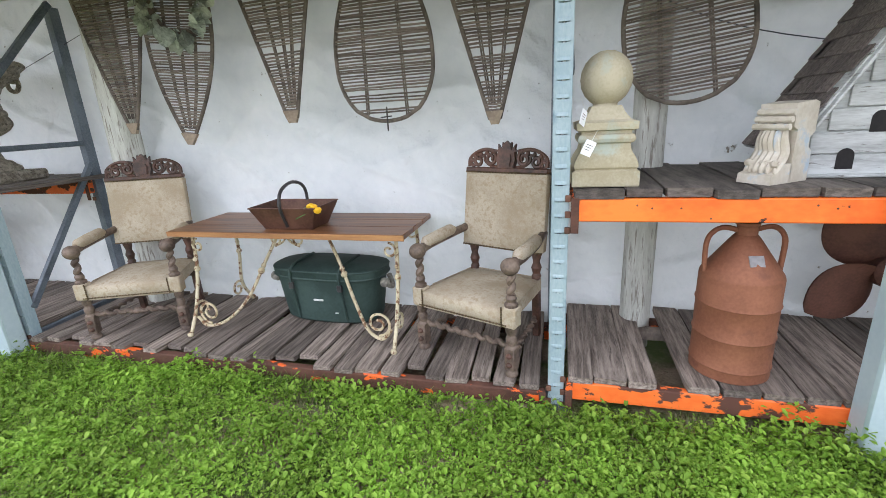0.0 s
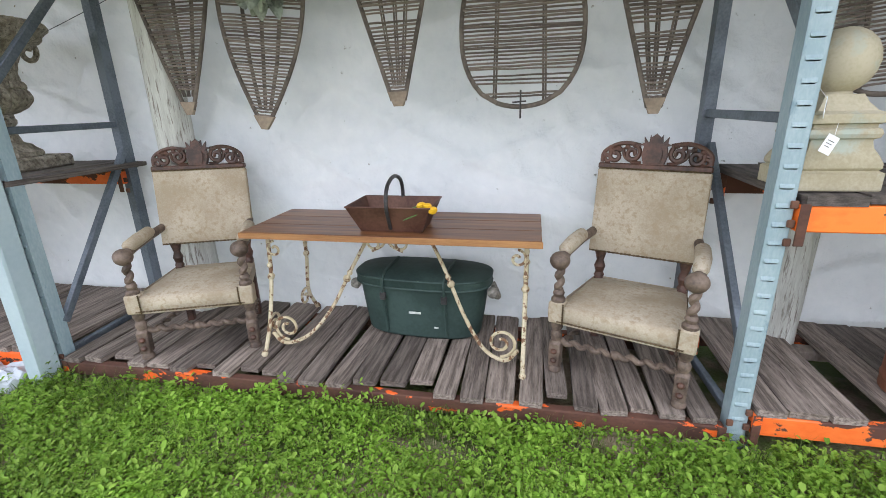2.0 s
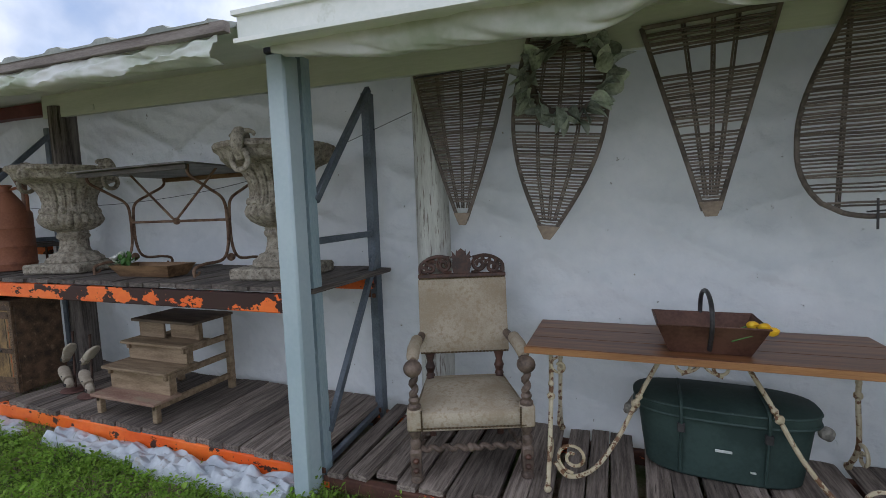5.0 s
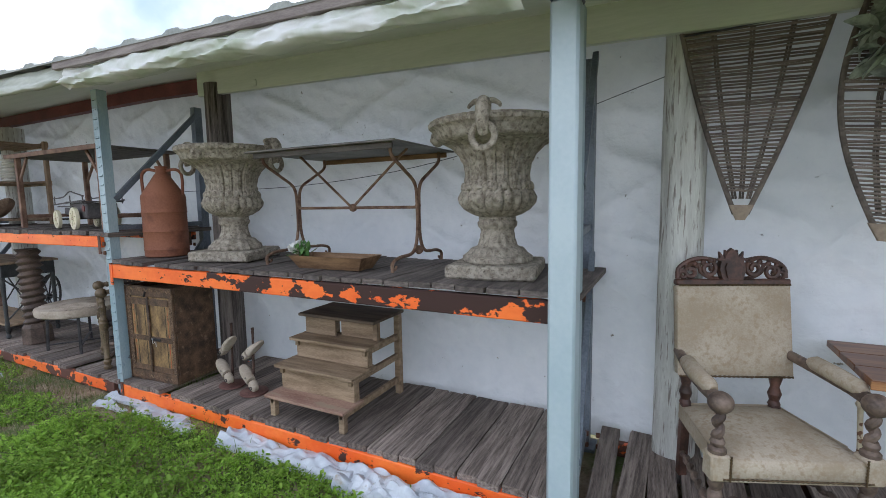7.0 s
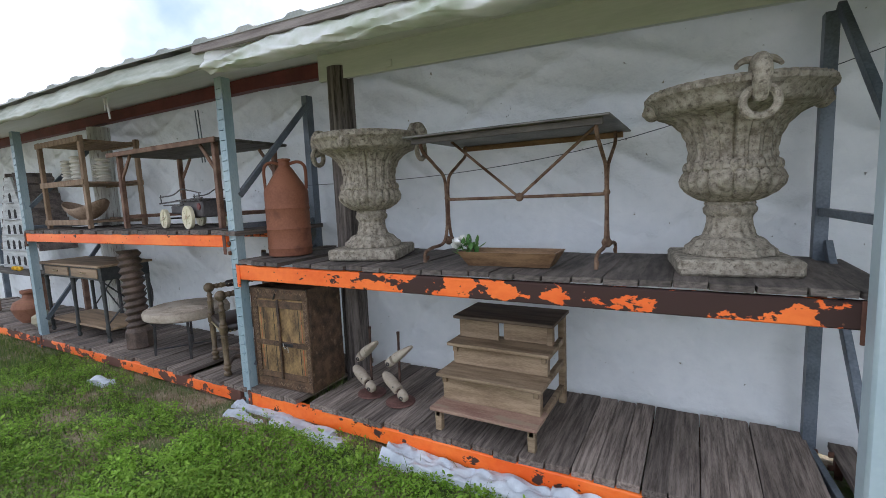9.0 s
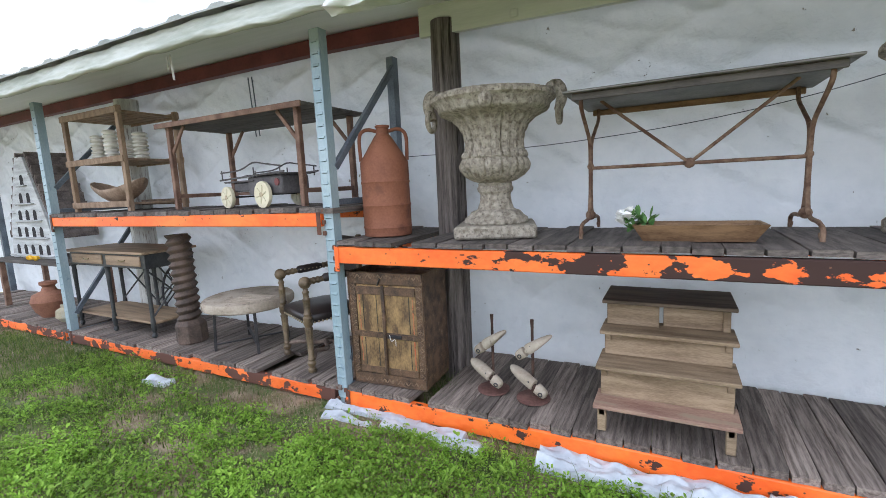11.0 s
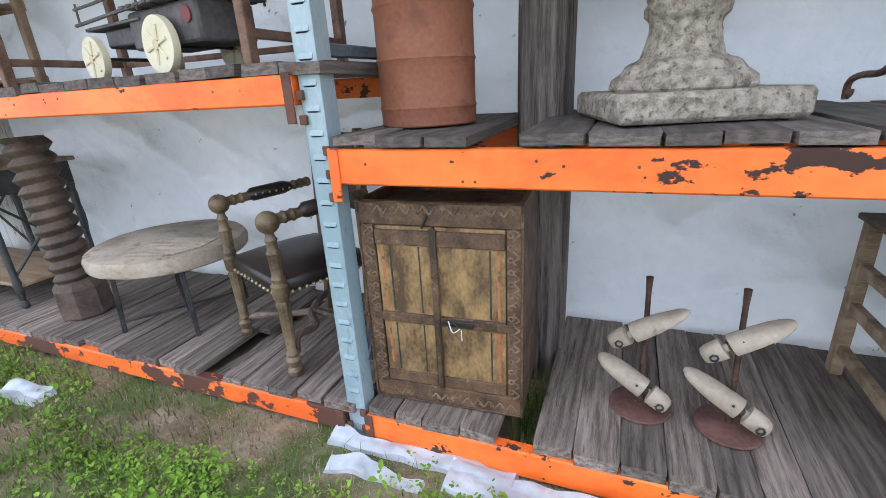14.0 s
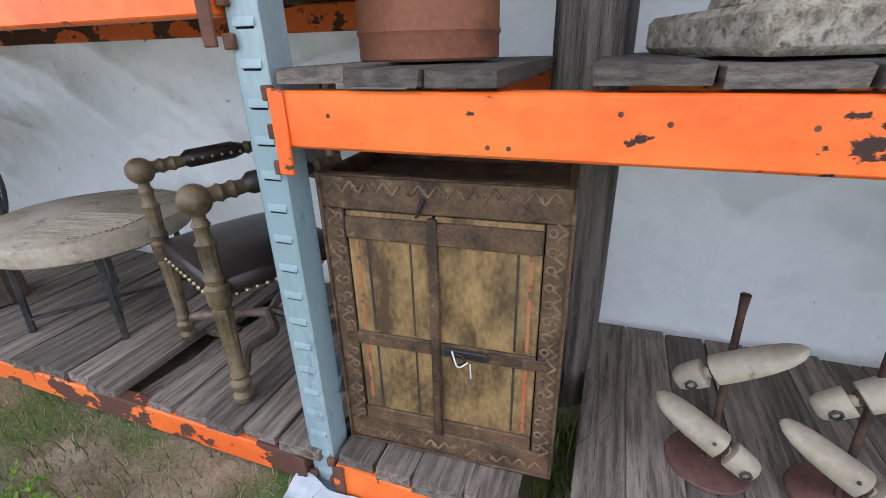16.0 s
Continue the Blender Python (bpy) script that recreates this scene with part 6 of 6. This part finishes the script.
# open timber shelf with jars and a root bowl
sf = thing("open_shelf", "raw brown timber open shelf rack", "shelf", pose(-11.04, 2.29, 1.392))
for x in (0.0, 0.98):
    for y in (0.0, 0.55):
        part("post", G().box(x - 0.028, y - 0.02, 0.0, x + 0.028, y + 0.02, 0.99, 0.004), M_RACKWOOD, sf)
for z in (0.07, 0.5, 0.95):
    for y in (-0.024, 0.574):
        part("rail", G().box(-0.03, y - 0.01, z - 0.03, 1.01, y + 0.003, z + 0.03, 0.003), M_RACKWOOD, sf)
    for k in range(9):
        part("slat", G().box(0.03 + 0.104 * k, -0.01, z - 0.012, 0.11 + 0.104 * k, 0.56, z + 0.008, 0.002), M_RACKWOOD, sf)
for k, (x, y, h, r) in enumerate(((-10.74, 2.42, 0.27, 0.065), (-10.5, 2.62, 0.22, 0.06), (-10.46, 2.4, 0.3, 0.065), (-10.22, 2.55, 0.27, 0.07))):
    prof = []
    n = 7
    for i in range(n):
        prof += [(r * 0.72, h * i / n), (r, h * (i + 0.35) / n), (r, h * (i + 0.6) / n), (r * 0.72, h * (i + 0.98) / n)]
    solid("ceramic_insulator", G().lathe(prof + [(r * 0.5, h)], 20), M_CERAMIC, "dull white ribbed ceramic insulator on the shelf", "insulator", m=pose(x, y, 1.9), group="ceramic insulators")


def bowl_pt(u, v):
    t = 2 * math.pi * u
    a = v
    r = math.sin(math.pi * 0.5 * min(1, a * 1.6)) if a < 0.62 else 1 - 0.55 * (a - 0.62) / 0.38
    zz = 0.13 * min(1, a * 1.6) ** 1.5 if a < 0.62 else 0.13 - 0.08 * (a - 0.62) / 0.38
    x = 0.4 * r * math.cos(t) * (1 + 0.1 * noise.noise((math.cos(t), math.sin(t), 3)))
    return x, 0.13 * r * math.sin(t), 0.75 * zz + 0.07 * (x / 0.4) ** 2 + 0.01 * noise.noise((x * 9, v * 3, 1))


solid("root_bowl", G().sheet(bowl_pt, 28, 14), M_BOWL, "rough brown root-wood bowl with upturned ends", "bowl", m=pose(-10.56, 2.47, 1.472) @ Matrix.Diagonal((1.2, 1.1, 1.5, 1)), smooth=70)

tw = thing("work_table", "old red-brown wooden table with braced legs", "table", pose(-9.34, 2.3, 1.392))
for k in range(4):
    part("top_board", G().box(-0.09, -0.06 + 0.185 * k, 0.715, 1.6, 0.12 + 0.185 * k, 0.74, 0.004), M_TABLEUNDER, tw)
part("front_edge", G().box(-0.095, -0.075, 0.7, 1.605, -0.062, 0.742, 0.003), M_TABLEOLD, tw)
for x, s in ((0.0, 1), (1.5, -1)):
    for y in (0.0, 0.6):
        part("leg", G().box(x - 0.022, y - 0.022, 0.0, x + 0.022, y + 0.022, 0.715, 0.005), M_TABLEOLD, tw)
        part("brace", G().beam((x + s * 0.01, y, 0.48), (x + s * 0.2, y, 0.71), 0.018, 0.03), M_TABLEOLD, tw)
    part("side_rail", G().box(x - 0.012, 0.02, 0.1, x + 0.012, 0.58, 0.135, 0.003), M_TABLEOLD, tw)
part("stretcher", G().box(0.02, 0.59, 0.1, 1.48, 0.61, 0.13, 0.003), M_TABLEOLD, tw)

wg = thing("toy_wagon", "dark wooden toy wagon with cream spoked wheels", "wagon", pose(-8.37, 2.42, 1.392, 0, 0, -10))
part("body", G().box(-0.3, -0.1, 0.13, 0.1, 0.1, 0.2, 0.008).box(-0.05, -0.12, 0.1, 0.42, 0.12, 0.24, 0.01), M_WAGON, wg)
part("bed", G().box(-0.4, -0.13, 0.205, 0.05, 0.13, 0.218, 0.003), M_WAGON, wg)
for k in range(9):
    part("slat", G().box(-0.02 + 0.055 * k, -0.16, 0.245, 0.015 + 0.055 * k, 0.16, 0.256, 0.002), M_WAGON, wg)
for y in (-0.15, 0.15):
    part("rail", G().tube([(-0.42, y, 0.23), (0.5, y, 0.262)], 0.007, 6), M_WAGON, wg)
    part("hand_rail", G().tube(curve([(-0.4, y, 0.29), (-0.1, y, 0.3), (0.1, y, 0.345), (0.25, y, 0.33), (0.48, y, 0.3)], 5), 0.006, 6), M_WAGON, wg)
    for xx in (-0.38, 0.1, 0.45):
        part("rail_post", G().tube([(xx, y, 0.23), (xx, y, 0.31)], 0.005, 6), M_WAGON, wg)
part("red_disc", G().lathe([(0.028, 0), (0.028, 0.008)], 16, pose(0.36, -0.12, 0.19, 90, 0, 0)), M_REDBEAM, wg)
for x, r in ((-0.3, 0.088), (0.22, 0.1)):
    part("axle", G().tube([(x, -0.16, r), (x, 0.16, r)], 0.008, 6), M_IRONDARK, wg)
    for y in (-0.16, 0.16):
        w = part("wheel", G().lathe([(r, -0.014), (r + 0.002, 0.0), (r, 0.014)], 28, pose(x, y, r, 90, 0, 0)), M_WHEEL, wg)
        part("hub", G().lathe([(0.018, -0.022), (0.018, 0.022)], 12, pose(x, y, r, 90, 0, 0)), M_STUD, w)
        for k in range(3):
            a = radians(60 * k + 15)
            part("spoke", G().tube([(x - 0.07 * math.cos(a), y - 0.016, r - 0.07 * math.sin(a)), (x + 0.07 * math.cos(a), y - 0.016, r + 0.07 * math.sin(a))], 0.006, 6), M_WHEEL, w)

# ---- far bay ----
fb = thing("plank_bench", "old grey plank bench under the dovecote", "bench", pose(-12.7, 2.65, 0.137))
part("top", G().box(-0.95, -0.3, 0.62, 0.95, 0.3, 0.66, 0.006), M_TABLEUNDER, fb)
for x in (-0.85, 0.85):
    part("leg", G().box(x - 0.03, -0.26, 0, x + 0.03, -0.2, 0.62), M_TABLEOLD, fb)
    part("leg", G().box(x - 0.03, 0.2, 0, x + 0.03, 0.26, 0.62), M_TABLEOLD, fb)
dv = thing("dovecote", "tall white wooden dovecote with steep shingled roof", "dovecote", pose(-12.85, 2.55, 0.8))
part("front_wall", G().prism([(-0.6, 0), (0.6, 0), (0.5, 0.45), (0.1, 1.3), (-0.1, 1.3), (-0.5, 0.45)], -0.02, 0.02), M_SHABBY, dv)
for s in (-1, 1):
    part("roof_side", G().add([(s * 0.6, 0.0, 0.3), (s * 0.1, 0.0, 1.34), (s * 0.1, 0.45, 1.34), (s * 0.6, 0.45, 0.3), (s * 0.64, 0.0, 0.3), (s * 0.13, 0.0, 1.36), (s * 0.13, 0.45, 1.36), (s * 0.64, 0.45, 0.3)], [(0, 1, 2, 3), (4, 5, 6, 7), (0, 1, 5, 4), (2, 3, 7, 6), (1, 2, 6, 5), (0, 3, 7, 4)]), M_SHINGLE, dv, "grey shingled roof side")
    for k in range(9):
        t = k / 9
        part("shingle_course", G().beam((s * (0.645 - 0.51 * t), 0.0, 0.31 + 1.06 * t), (s * (0.645 - 0.51 * t), 0.45, 0.31 + 1.06 * t), 0.02, 0.1), M_SHINGLE, dv)
for r, (n, z) in enumerate(((5, 0.05), (4, 0.28), (3, 0.5), (2, 0.72), (1, 0.95))):
    part("ledge", G().box(-0.12 * n, -0.06, z - 0.02, 0.12 * n, -0.02, z - 0.005), M_SHABBY, dv)
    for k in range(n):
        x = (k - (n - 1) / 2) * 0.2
        # no opening is cut: a flat dark plate paints the hole's shade
        part("arched_hole", G().prism([(x + a, z + b) for a, b in arch(0.045, 0.13)], -0.0225, -0.0212), M_HOLESHADE, dv)
solid("terracotta_jar", G().lathe([(0.1, 0), (0.16, 0.08), (0.2, 0.2), (0.17, 0.28), (0.08, 0.32), (0.06, 0.37), (0.09, 0.4), (0.085, 0.43)], 24), M_TERRA, "terracotta jar on the plank deck", "jar", m=pose(-12.15, 2.35, 0.137))
solid("pale_jar", G().lathe([(0.07, 0), (0.12, 0.06), (0.11, 0.14), (0.06, 0.17), (0.06, 0.2)], 20), M_CASTSTONE, "small pale stone jar on the plank deck", "jar", m=pose(-11.65, 2.3, 0.137))
for k, (x, z, mt) in enumerate(((-12.55, 0.797, M_YELLOW), (-12.7, 0.797, M_YELLOW))):
    solid("yellow_flower", G().lathe([(0.01, 0), (0.035, 0.02), (0.03, 0.05), (0.01, 0.06)], 10, None, lambda t, r, z: r * (1 + 0.3 * math.cos(5 * t))), mt, "yellow flower set before the dovecote", "flower", m=pose(x, 2.42, z))

# wires and string
solid("wire", G().tube(curve([(-7.4, 2.7, 1.72), (-6.0, 2.85, 1.74), (-4.7, 2.95, 1.9), (-3.3, 2.98, 2.3)], 8), 0.0025, 5), M_WIRE, "thin blue-grey wire strung along the back wall", "wire")
solid("wire", G().tube(curve([(-3.3, 2.72, 2.4), (-2.3, 2.72, 2.43), (-1.1, 2.72, 2.46), (-0.1, 2.76, 2.3), (0.9, 2.8, 1.84), (2.4, 2.95, 1.6)], 8), 0.003, 5), M_WIRE, "thin dark wire that carries the wicker panels", "wire")
solid("string", G().tube(curve([(-8.6, 1.9, 2.5), (-8.59, 1.9, 2.42), (-8.6, 1.91, 2.33)], 4), 0.008, 5).tube([(-8.63, 1.9, 2.5), (-8.64, 1.9, 2.4)], 0.006, 5), M_STRING, "frayed white string hanging from the eave", "string")
for x in (-9.05, -9.0):
    solid("cord", G().tube([(x, 2.95, 2.6), (x + 0.01, 2.97, 2.05)], 0.006, 6), M_STEEL, "grey cord hanging before the tarpaulin", "cord")


# strips of white sheet on the ground
def sheet_strip(x0, x1, y0, y1, seed, label, heap=0.0):
    def fn(u, v):
        x = x0 + (x1 - x0) * u
        e = 0.025 * noise.noise((x * 3, seed, 0)) + 0.02 * noise.noise((x * 9, seed, 1))
        y = y0 + e + (y1 - y0 + 0.04 * noise.noise((x * 4, seed, 7))) * v
        z = -0.004 + 0.03 * abs(noise.noise((x * 7, y * 11, seed))) + 0.022 * v * (0.6 + noise.noise((x * 3, seed, 5)))
        fold = abs(noise.noise((x * 4 + y * 7, y * 9 - x * 3, seed))) + 0.6 * abs(noise.noise((x * 9 - y * 6, y * 16 + x * 5, seed + 2)))
        z += heap * (0.35 + 1.5 * fold) * math.sin(math.pi * min(1.0, 0.08 + 0.8 * v)) ** 0.6
        if u in (0, 1) or v == 0:
            z = -0.03
        return x, y, z
    return solid("ground_sheet", G().sheet(fn, max(8, int((x1 - x0) * 60)), 16), M_GROUNDSHEET, label, "plastic sheet", smooth=28)


M_GROUNDSHEET = surf("dirty_white_plastic_sheet", (0.4, 0.44, 0.49), (0.6, 0.64, 0.68), 5, 0.5, 0, 0.5, fine=20, dist=0.02, c3=(0.4, 0.36, 0.3), s3=6, t3=0.62, w3=0.08)
GS = "crumpled strip of white plastic sheet on the ground"
STRIPS = ((-7.57, -6.8, 2.025, 2.095), (-7.5, -7.1, 1.915, 1.965), (-7.06, -6.46, 1.95, 2.065), (-6.64, -6.34, 1.915, 1.985), (-6.04, -4.9, 1.92, 2.08), (-5.0, -3.82, 1.87, 2.075), (-9.35, -9.05, 1.78, 1.88))
for k, s in enumerate(STRIPS):
    sheet_strip(*s, k + 1, GS if k < 6 else "scrap of white plastic sheet lying in the grass", (0.012, 0.0, 0.012, 0.0, 0.04, 0.062, 0.0)[k])

# ---- grass, weeds and dry thatch ----
rng = np.random.default_rng(4)


def bare(x, y):
    """1 where the soil lies bare."""
    d = 0.0
    for cx, cy, rx, ry in ((-8.6, 1.36, 0.2, 0.13), (-8.35, 1.5, 0.12, 0.09), (-7.55, 1.42, 0.18, 0.1), (-9.65, 1.45, 0.2, 0.12), (-7.9, 1.55, 0.12, 0.1), (-1.28, 1.88, 0.22, 0.13), (-0.55, 1.99, 0.2, 0.06), (-9.9, 1.2, 0.2, 0.15), (-7.6, 1.75, 0.25, 0.12), (-8.15, 1.2, 0.13, 0.1), (-8.9, 1.62, 0.16, 0.08), (-7.2, 1.2, 0.12, 0.07), (-9.2, 1.0, 0.2, 0.12)):
        d = np.maximum(d, np.exp(-((x - cx) / (1.35 * rx)) ** 2 - ((y - cy) / (1.35 * ry)) ** 2))
    edge = np.clip((y - 1.64) / 0.2, 0, 1) * np.clip((-6.7 - x) / 0.6, 0, 1) * np.clip((x + 9.6) / 0.8, 0, 1)
    edge2 = np.where(x > -3.8, 0.35, 0.75) * np.clip((y - 1.95) / 0.08, 0, 1)
    return np.maximum(np.maximum(d, edge), edge2)


def scatter(n, x0, x1, y0, y1, keep):
    x, y = rng.uniform(x0, x1, n), rng.uniform(y0, y1, n)
    k = rng.uniform(0, 1, n) < keep(x, y)
    for xa, xb, ya, yb in STRIPS:
        k &= ~((x > xa) & (x < xb) & (y > ya - 0.01) & (y < yb + 0.02) & (rng.uniform(0, 1, n) < 0.94))
    return x[k], y[k]


def height(x, y):
    return np.array([lay(a, b) for a, b in zip(x, y)])


def strands(x, y, length, width, lean, segs=2):
    """Bent tapering blades, as arrays of vertices and faces."""
    n = len(x)
    z = height(x, y)
    a = rng.uniform(0, 2 * np.pi, n)
    ln, ben = length * rng.uniform(0.6, 1.4, n), lean * rng.uniform(0.3, 1.2, n)
    dx, dy = np.cos(a), np.sin(a)
    vs = []
    for k in range(segs + 1):
        t = k / segs
        w = width * (1 - t) ** 0.7 / 2 if k < segs else 0.0
        px, py = x + dx * ben * ln * t * t, y + dy * ben * ln * t * t
        pz = z - 0.005 + ln * t * np.sqrt(np.maximum(0.05, 1 - (ben * t) ** 2 * 0.7))
        vs.append(np.stack([px - dy * w, py + dx * w, pz], 1))
        if k < segs:
            vs.append(np.stack([px + dy * w, py - dx * w, pz], 1))
    m = len(vs)
    v = np.stack(vs, 1).reshape(-1, 3)
    base = np.arange(n)[:, None] * m
    faces = [np.concatenate([base + 2 * k, base + 2 * k + 1, base + 2 * k + 3, base + 2 * k + 2], 1) for k in range(segs - 1)]
    tri = np.concatenate([base + 2 * segs - 2, base + 2 * segs - 1, base + 2 * segs], 1)
    return v, faces, tri


def leaflets(x, y, size, tall, per=4):
    """Small broad weed leaves, each folded along its rib, held level at differing heights in clumps."""
    n = len(x) * per
    x, y = np.repeat(x, per), np.repeat(y, per)
    z = height(x, y)
    a = rng.uniform(0, 2 * np.pi, n)
    s = size * rng.uniform(0.55, 1.5, n)
    h = tall * rng.uniform(0.15, 1.2, n) * np.array([max(0.25, 1 + 0.8 * noise.noise((p * 2.2, q * 2.8, 8.8)) + 0.9 * noise.noise((p * 6.5, q * 7.5, 4.1))) for p, q in zip(x, y)])
    tip = rng.uniform(-0.7, 0.9, n)
    dx, dy = np.cos(a), np.sin(a)
    ox, oy = x + dx * s * 0.25, y + dy * s * 0.25
    wd = s * rng.uniform(0.26, 0.4, n)

    def at(f, side, up):
        return np.stack([ox + dx * s * f - dy * wd * side, oy + dy * s * f + dx * wd * side, z + h + s * (up + tip * f)], 1)
    v = np.stack([at(0, 0, 0), at(0.3, 0.9, 0.14), at(0.72, 0.8, 0.14), at(1, 0, -0.06), at(0.72, -0.8, 0.14), at(0.3, -0.9, 0.14)], 1).reshape(-1, 3)
    base = np.arange(n)[:, None] * 6
    return v, [np.concatenate([base, base + 1, base + 2, base + 3], 1), np.concatenate([base, base + 3, base + 4, base + 5], 1)]


def foliage(name, c1, c2, c3):
    mt = bpy.data.materials.new(name)
    mt.use_nodes = True
    n, l = mt.node_tree.nodes, mt.node_tree.links
    bs = n["Principled BSDF"]
    ge, rp = n.new("ShaderNodeNewGeometry"), n.new("ShaderNodeValToRGB")
    rp.color_ramp.elements[0].color, rp.color_ramp.elements[1].color = (*c1, 1), (*c3, 1)
    e = rp.color_ramp.elements.new(0.55)
    e.color = (*c2, 1)
    l.new(ge.outputs["Random Per Island"], rp.inputs["Fac"])
    nz, mx, tc = n.new("ShaderNodeTexNoise"), n.new("ShaderNodeHueSaturation"), n.new("ShaderNodeTexCoord")
    nz.inputs["Scale"].default_value = 1.7
    mr = n.new("ShaderNodeMapRange")
    mr.inputs[1].default_value, mr.inputs[2].default_value, mr.inputs[3].default_value, mr.inputs[4].default_value = 0.3, 0.7, 0.7, 1.25
    l.new(tc.outputs["Object"], nz.inputs["Vector"])
    l.new(nz.outputs["Fac"], mr.inputs[0])
    l.new(mr.outputs[0], mx.inputs["Value"])
    l.new(rp.outputs["Color"], mx.inputs["Color"])
    l.new(mx.outputs[0], bs.inputs["Base Color"])
    bs.inputs["Roughness"].default_value = 0.55
    bs.inputs["Specular IOR Level"].default_value = 0.3
    tl, ms = n.new("ShaderNodeBsdfTranslucent"), n.new("ShaderNodeMixShader")
    ms.inputs[0].default_value = 0.35
    l.new(mx.outputs[0], tl.inputs["Color"])
    l.new(bs.outputs[0], ms.inputs[1])
    l.new(tl.outputs[0], ms.inputs[2])
    l.new(ms.outputs[0], n["Material Output"].inputs["Surface"])
    return mt


def stuff(name, v, quads, tris, material, label, category):
    me = bpy.data.meshes.new(name)
    nq, nt = sum(len(q) for q in quads), sum(len(t) for t in tris)
    me.vertices.add(len(v))
    me.vertices.foreach_set("co", np.ascontiguousarray(v, dtype=np.float32).ravel())
    loops = np.concatenate([q.ravel() for q in quads] + [t.ravel() for t in tris]).astype(np.int32)
    me.loops.add(len(loops))
    me.loops.foreach_set("vertex_index", loops)
    me.polygons.add(nq + nt)
    start = np.concatenate([np.arange(nq) * 4, nq * 4 + np.arange(nt) * 3]).astype(np.int32)
    me.polygons.foreach_set("loop_start", start)
    me.update(calc_edges=True)
    me.materials.append(material)
    return tagged(new(name, me), label, category, kind="stuff")


M_WEED = foliage("weed_leaves", (0.14, 0.27, 0.025), (0.25, 0.43, 0.05), (0.34, 0.51, 0.085))
M_BLADE = foliage("grass_blades", (0.05, 0.1, 0.015), (0.12, 0.19, 0.035), (0.25, 0.28, 0.09))
M_DRY = foliage("dry_thatch", (0.2, 0.15, 0.09), (0.33, 0.27, 0.18), (0.45, 0.38, 0.27))


def lush(x, y):
    n = np.array([noise.noise((a * 0.9, b * 1.4, 3.3)) for a, b in zip(x, y)])
    left = np.clip((x + 9.5) / 3, 0, 1)
    return np.clip(0.72 + 0.9 * n, 0.12, 1) * (1 - bare(x, y)) * (0.35 + 0.65 * left)


x, y = scatter(88000, -10.5, 2.6, 0.45, 2.07, lush)
v, qd = leaflets(x, y, 0.0142, 0.046, 7)
stuff("weeds", v, qd, [], M_WEED, "lush green low weeds and clover in the lawn", "weeds")
x, y = scatter(4200, -9.5, 2.2, 0.5, 2.0, lush)
v, qd = leaflets(x, y, 0.025, 0.068, 7)
stuff("broad_weeds", v, qd, [], M_WEED, "taller broad-leaved green weeds in the lawn", "weeds")
x, y = scatter(1500, -3.75, 3.4, 1.86, 2.07, lambda p, q: np.clip(0.35 + np.array([1.2 * noise.noise((a * 1.7, 5.2, 0.4)) for a in p]) + 0.5 * (p < -2.6), 0.02, 1))
v, qd = leaflets(x, y, 0.022, 0.1, 8)
stuff("edge_weeds", v, qd, [], M_WEED, "taller green weeds along the foot of the rack", "weeds")
x, y = scatter(90000, -12.5, 2.4, 0.4, 2.09, lambda p, q: np.clip(1 - 0.8 * bare(p, q), 0.15, 1) * np.where(p < -8, 1, 0.6))
v, qd, t = strands(x, y, 0.07, 0.0045, 0.8)
stuff("grass", v, qd, [t], M_BLADE, "short green lawn grass", "grass")
x, y = scatter(60000, -14, 3.6, 1.2, 2.1, lambda p, q: np.clip(bare(p, q) * 1.2 + 0.04, 0, 1))
v, qd, t = strands(x, y, 0.035, 0.0035, 1.1)
stuff("dry_thatch", v, qd, [t], M_DRY, "dry straw-coloured thatch along the rack", "dry grass")
x, y = scatter(40000, -24, -9, -6.0, 2.09, lambda p, q: np.clip((1 - 0.8 * bare(p, q)), 0, 1) * np.where(p > -12, 0.7, 1))
v, qd, t = strands(x, y, 0.07, 0.009, 0.8)
stuff("far_grass", v, qd, [t], M_BLADE, "short green lawn grass farther off", "grass")
x, y = scatter(110000, -14.0, 6.0, -4.5, 0.5, lambda p, q: np.clip(0.35 + 0.2 * q, 0.12, 1) + 0 * p)
v, qd, t = strands(x, y, 0.06, 0.008, 0.8)
stuff("near_grass", v, qd, [t], M_BLADE, "short green lawn grass along the walk", "grass")
x, y = scatter(7000, -6.4, 3.6, 1.9, 2.1, lambda p, q: np.clip(0.25 + np.array([1.3 * noise.noise((a * 2.1, 2.2, 0.4)) for a in p]) + 0.5 * (p < -3), 0.04, 0.9) * np.where((p < -3.8), 0.25, 1))
v, qd, t = strands(x, y, 0.105, 0.005, 0.8, 3)
stuff("tall_grass", v, qd, [t], M_BLADE, "taller grass tufts along the rack beam", "grass")
x, y = scatter(700, -6.86, -6.7, 2.15, 2.5, lambda p, q: 0.25 + 0 * p)
v, qd, t = strands(x, y, 0.2, 0.005, 0.6, 3)
stuff("deck_gap_grass", v, qd, [t], M_BLADE, "grass growing up through the deck gap", "grass")
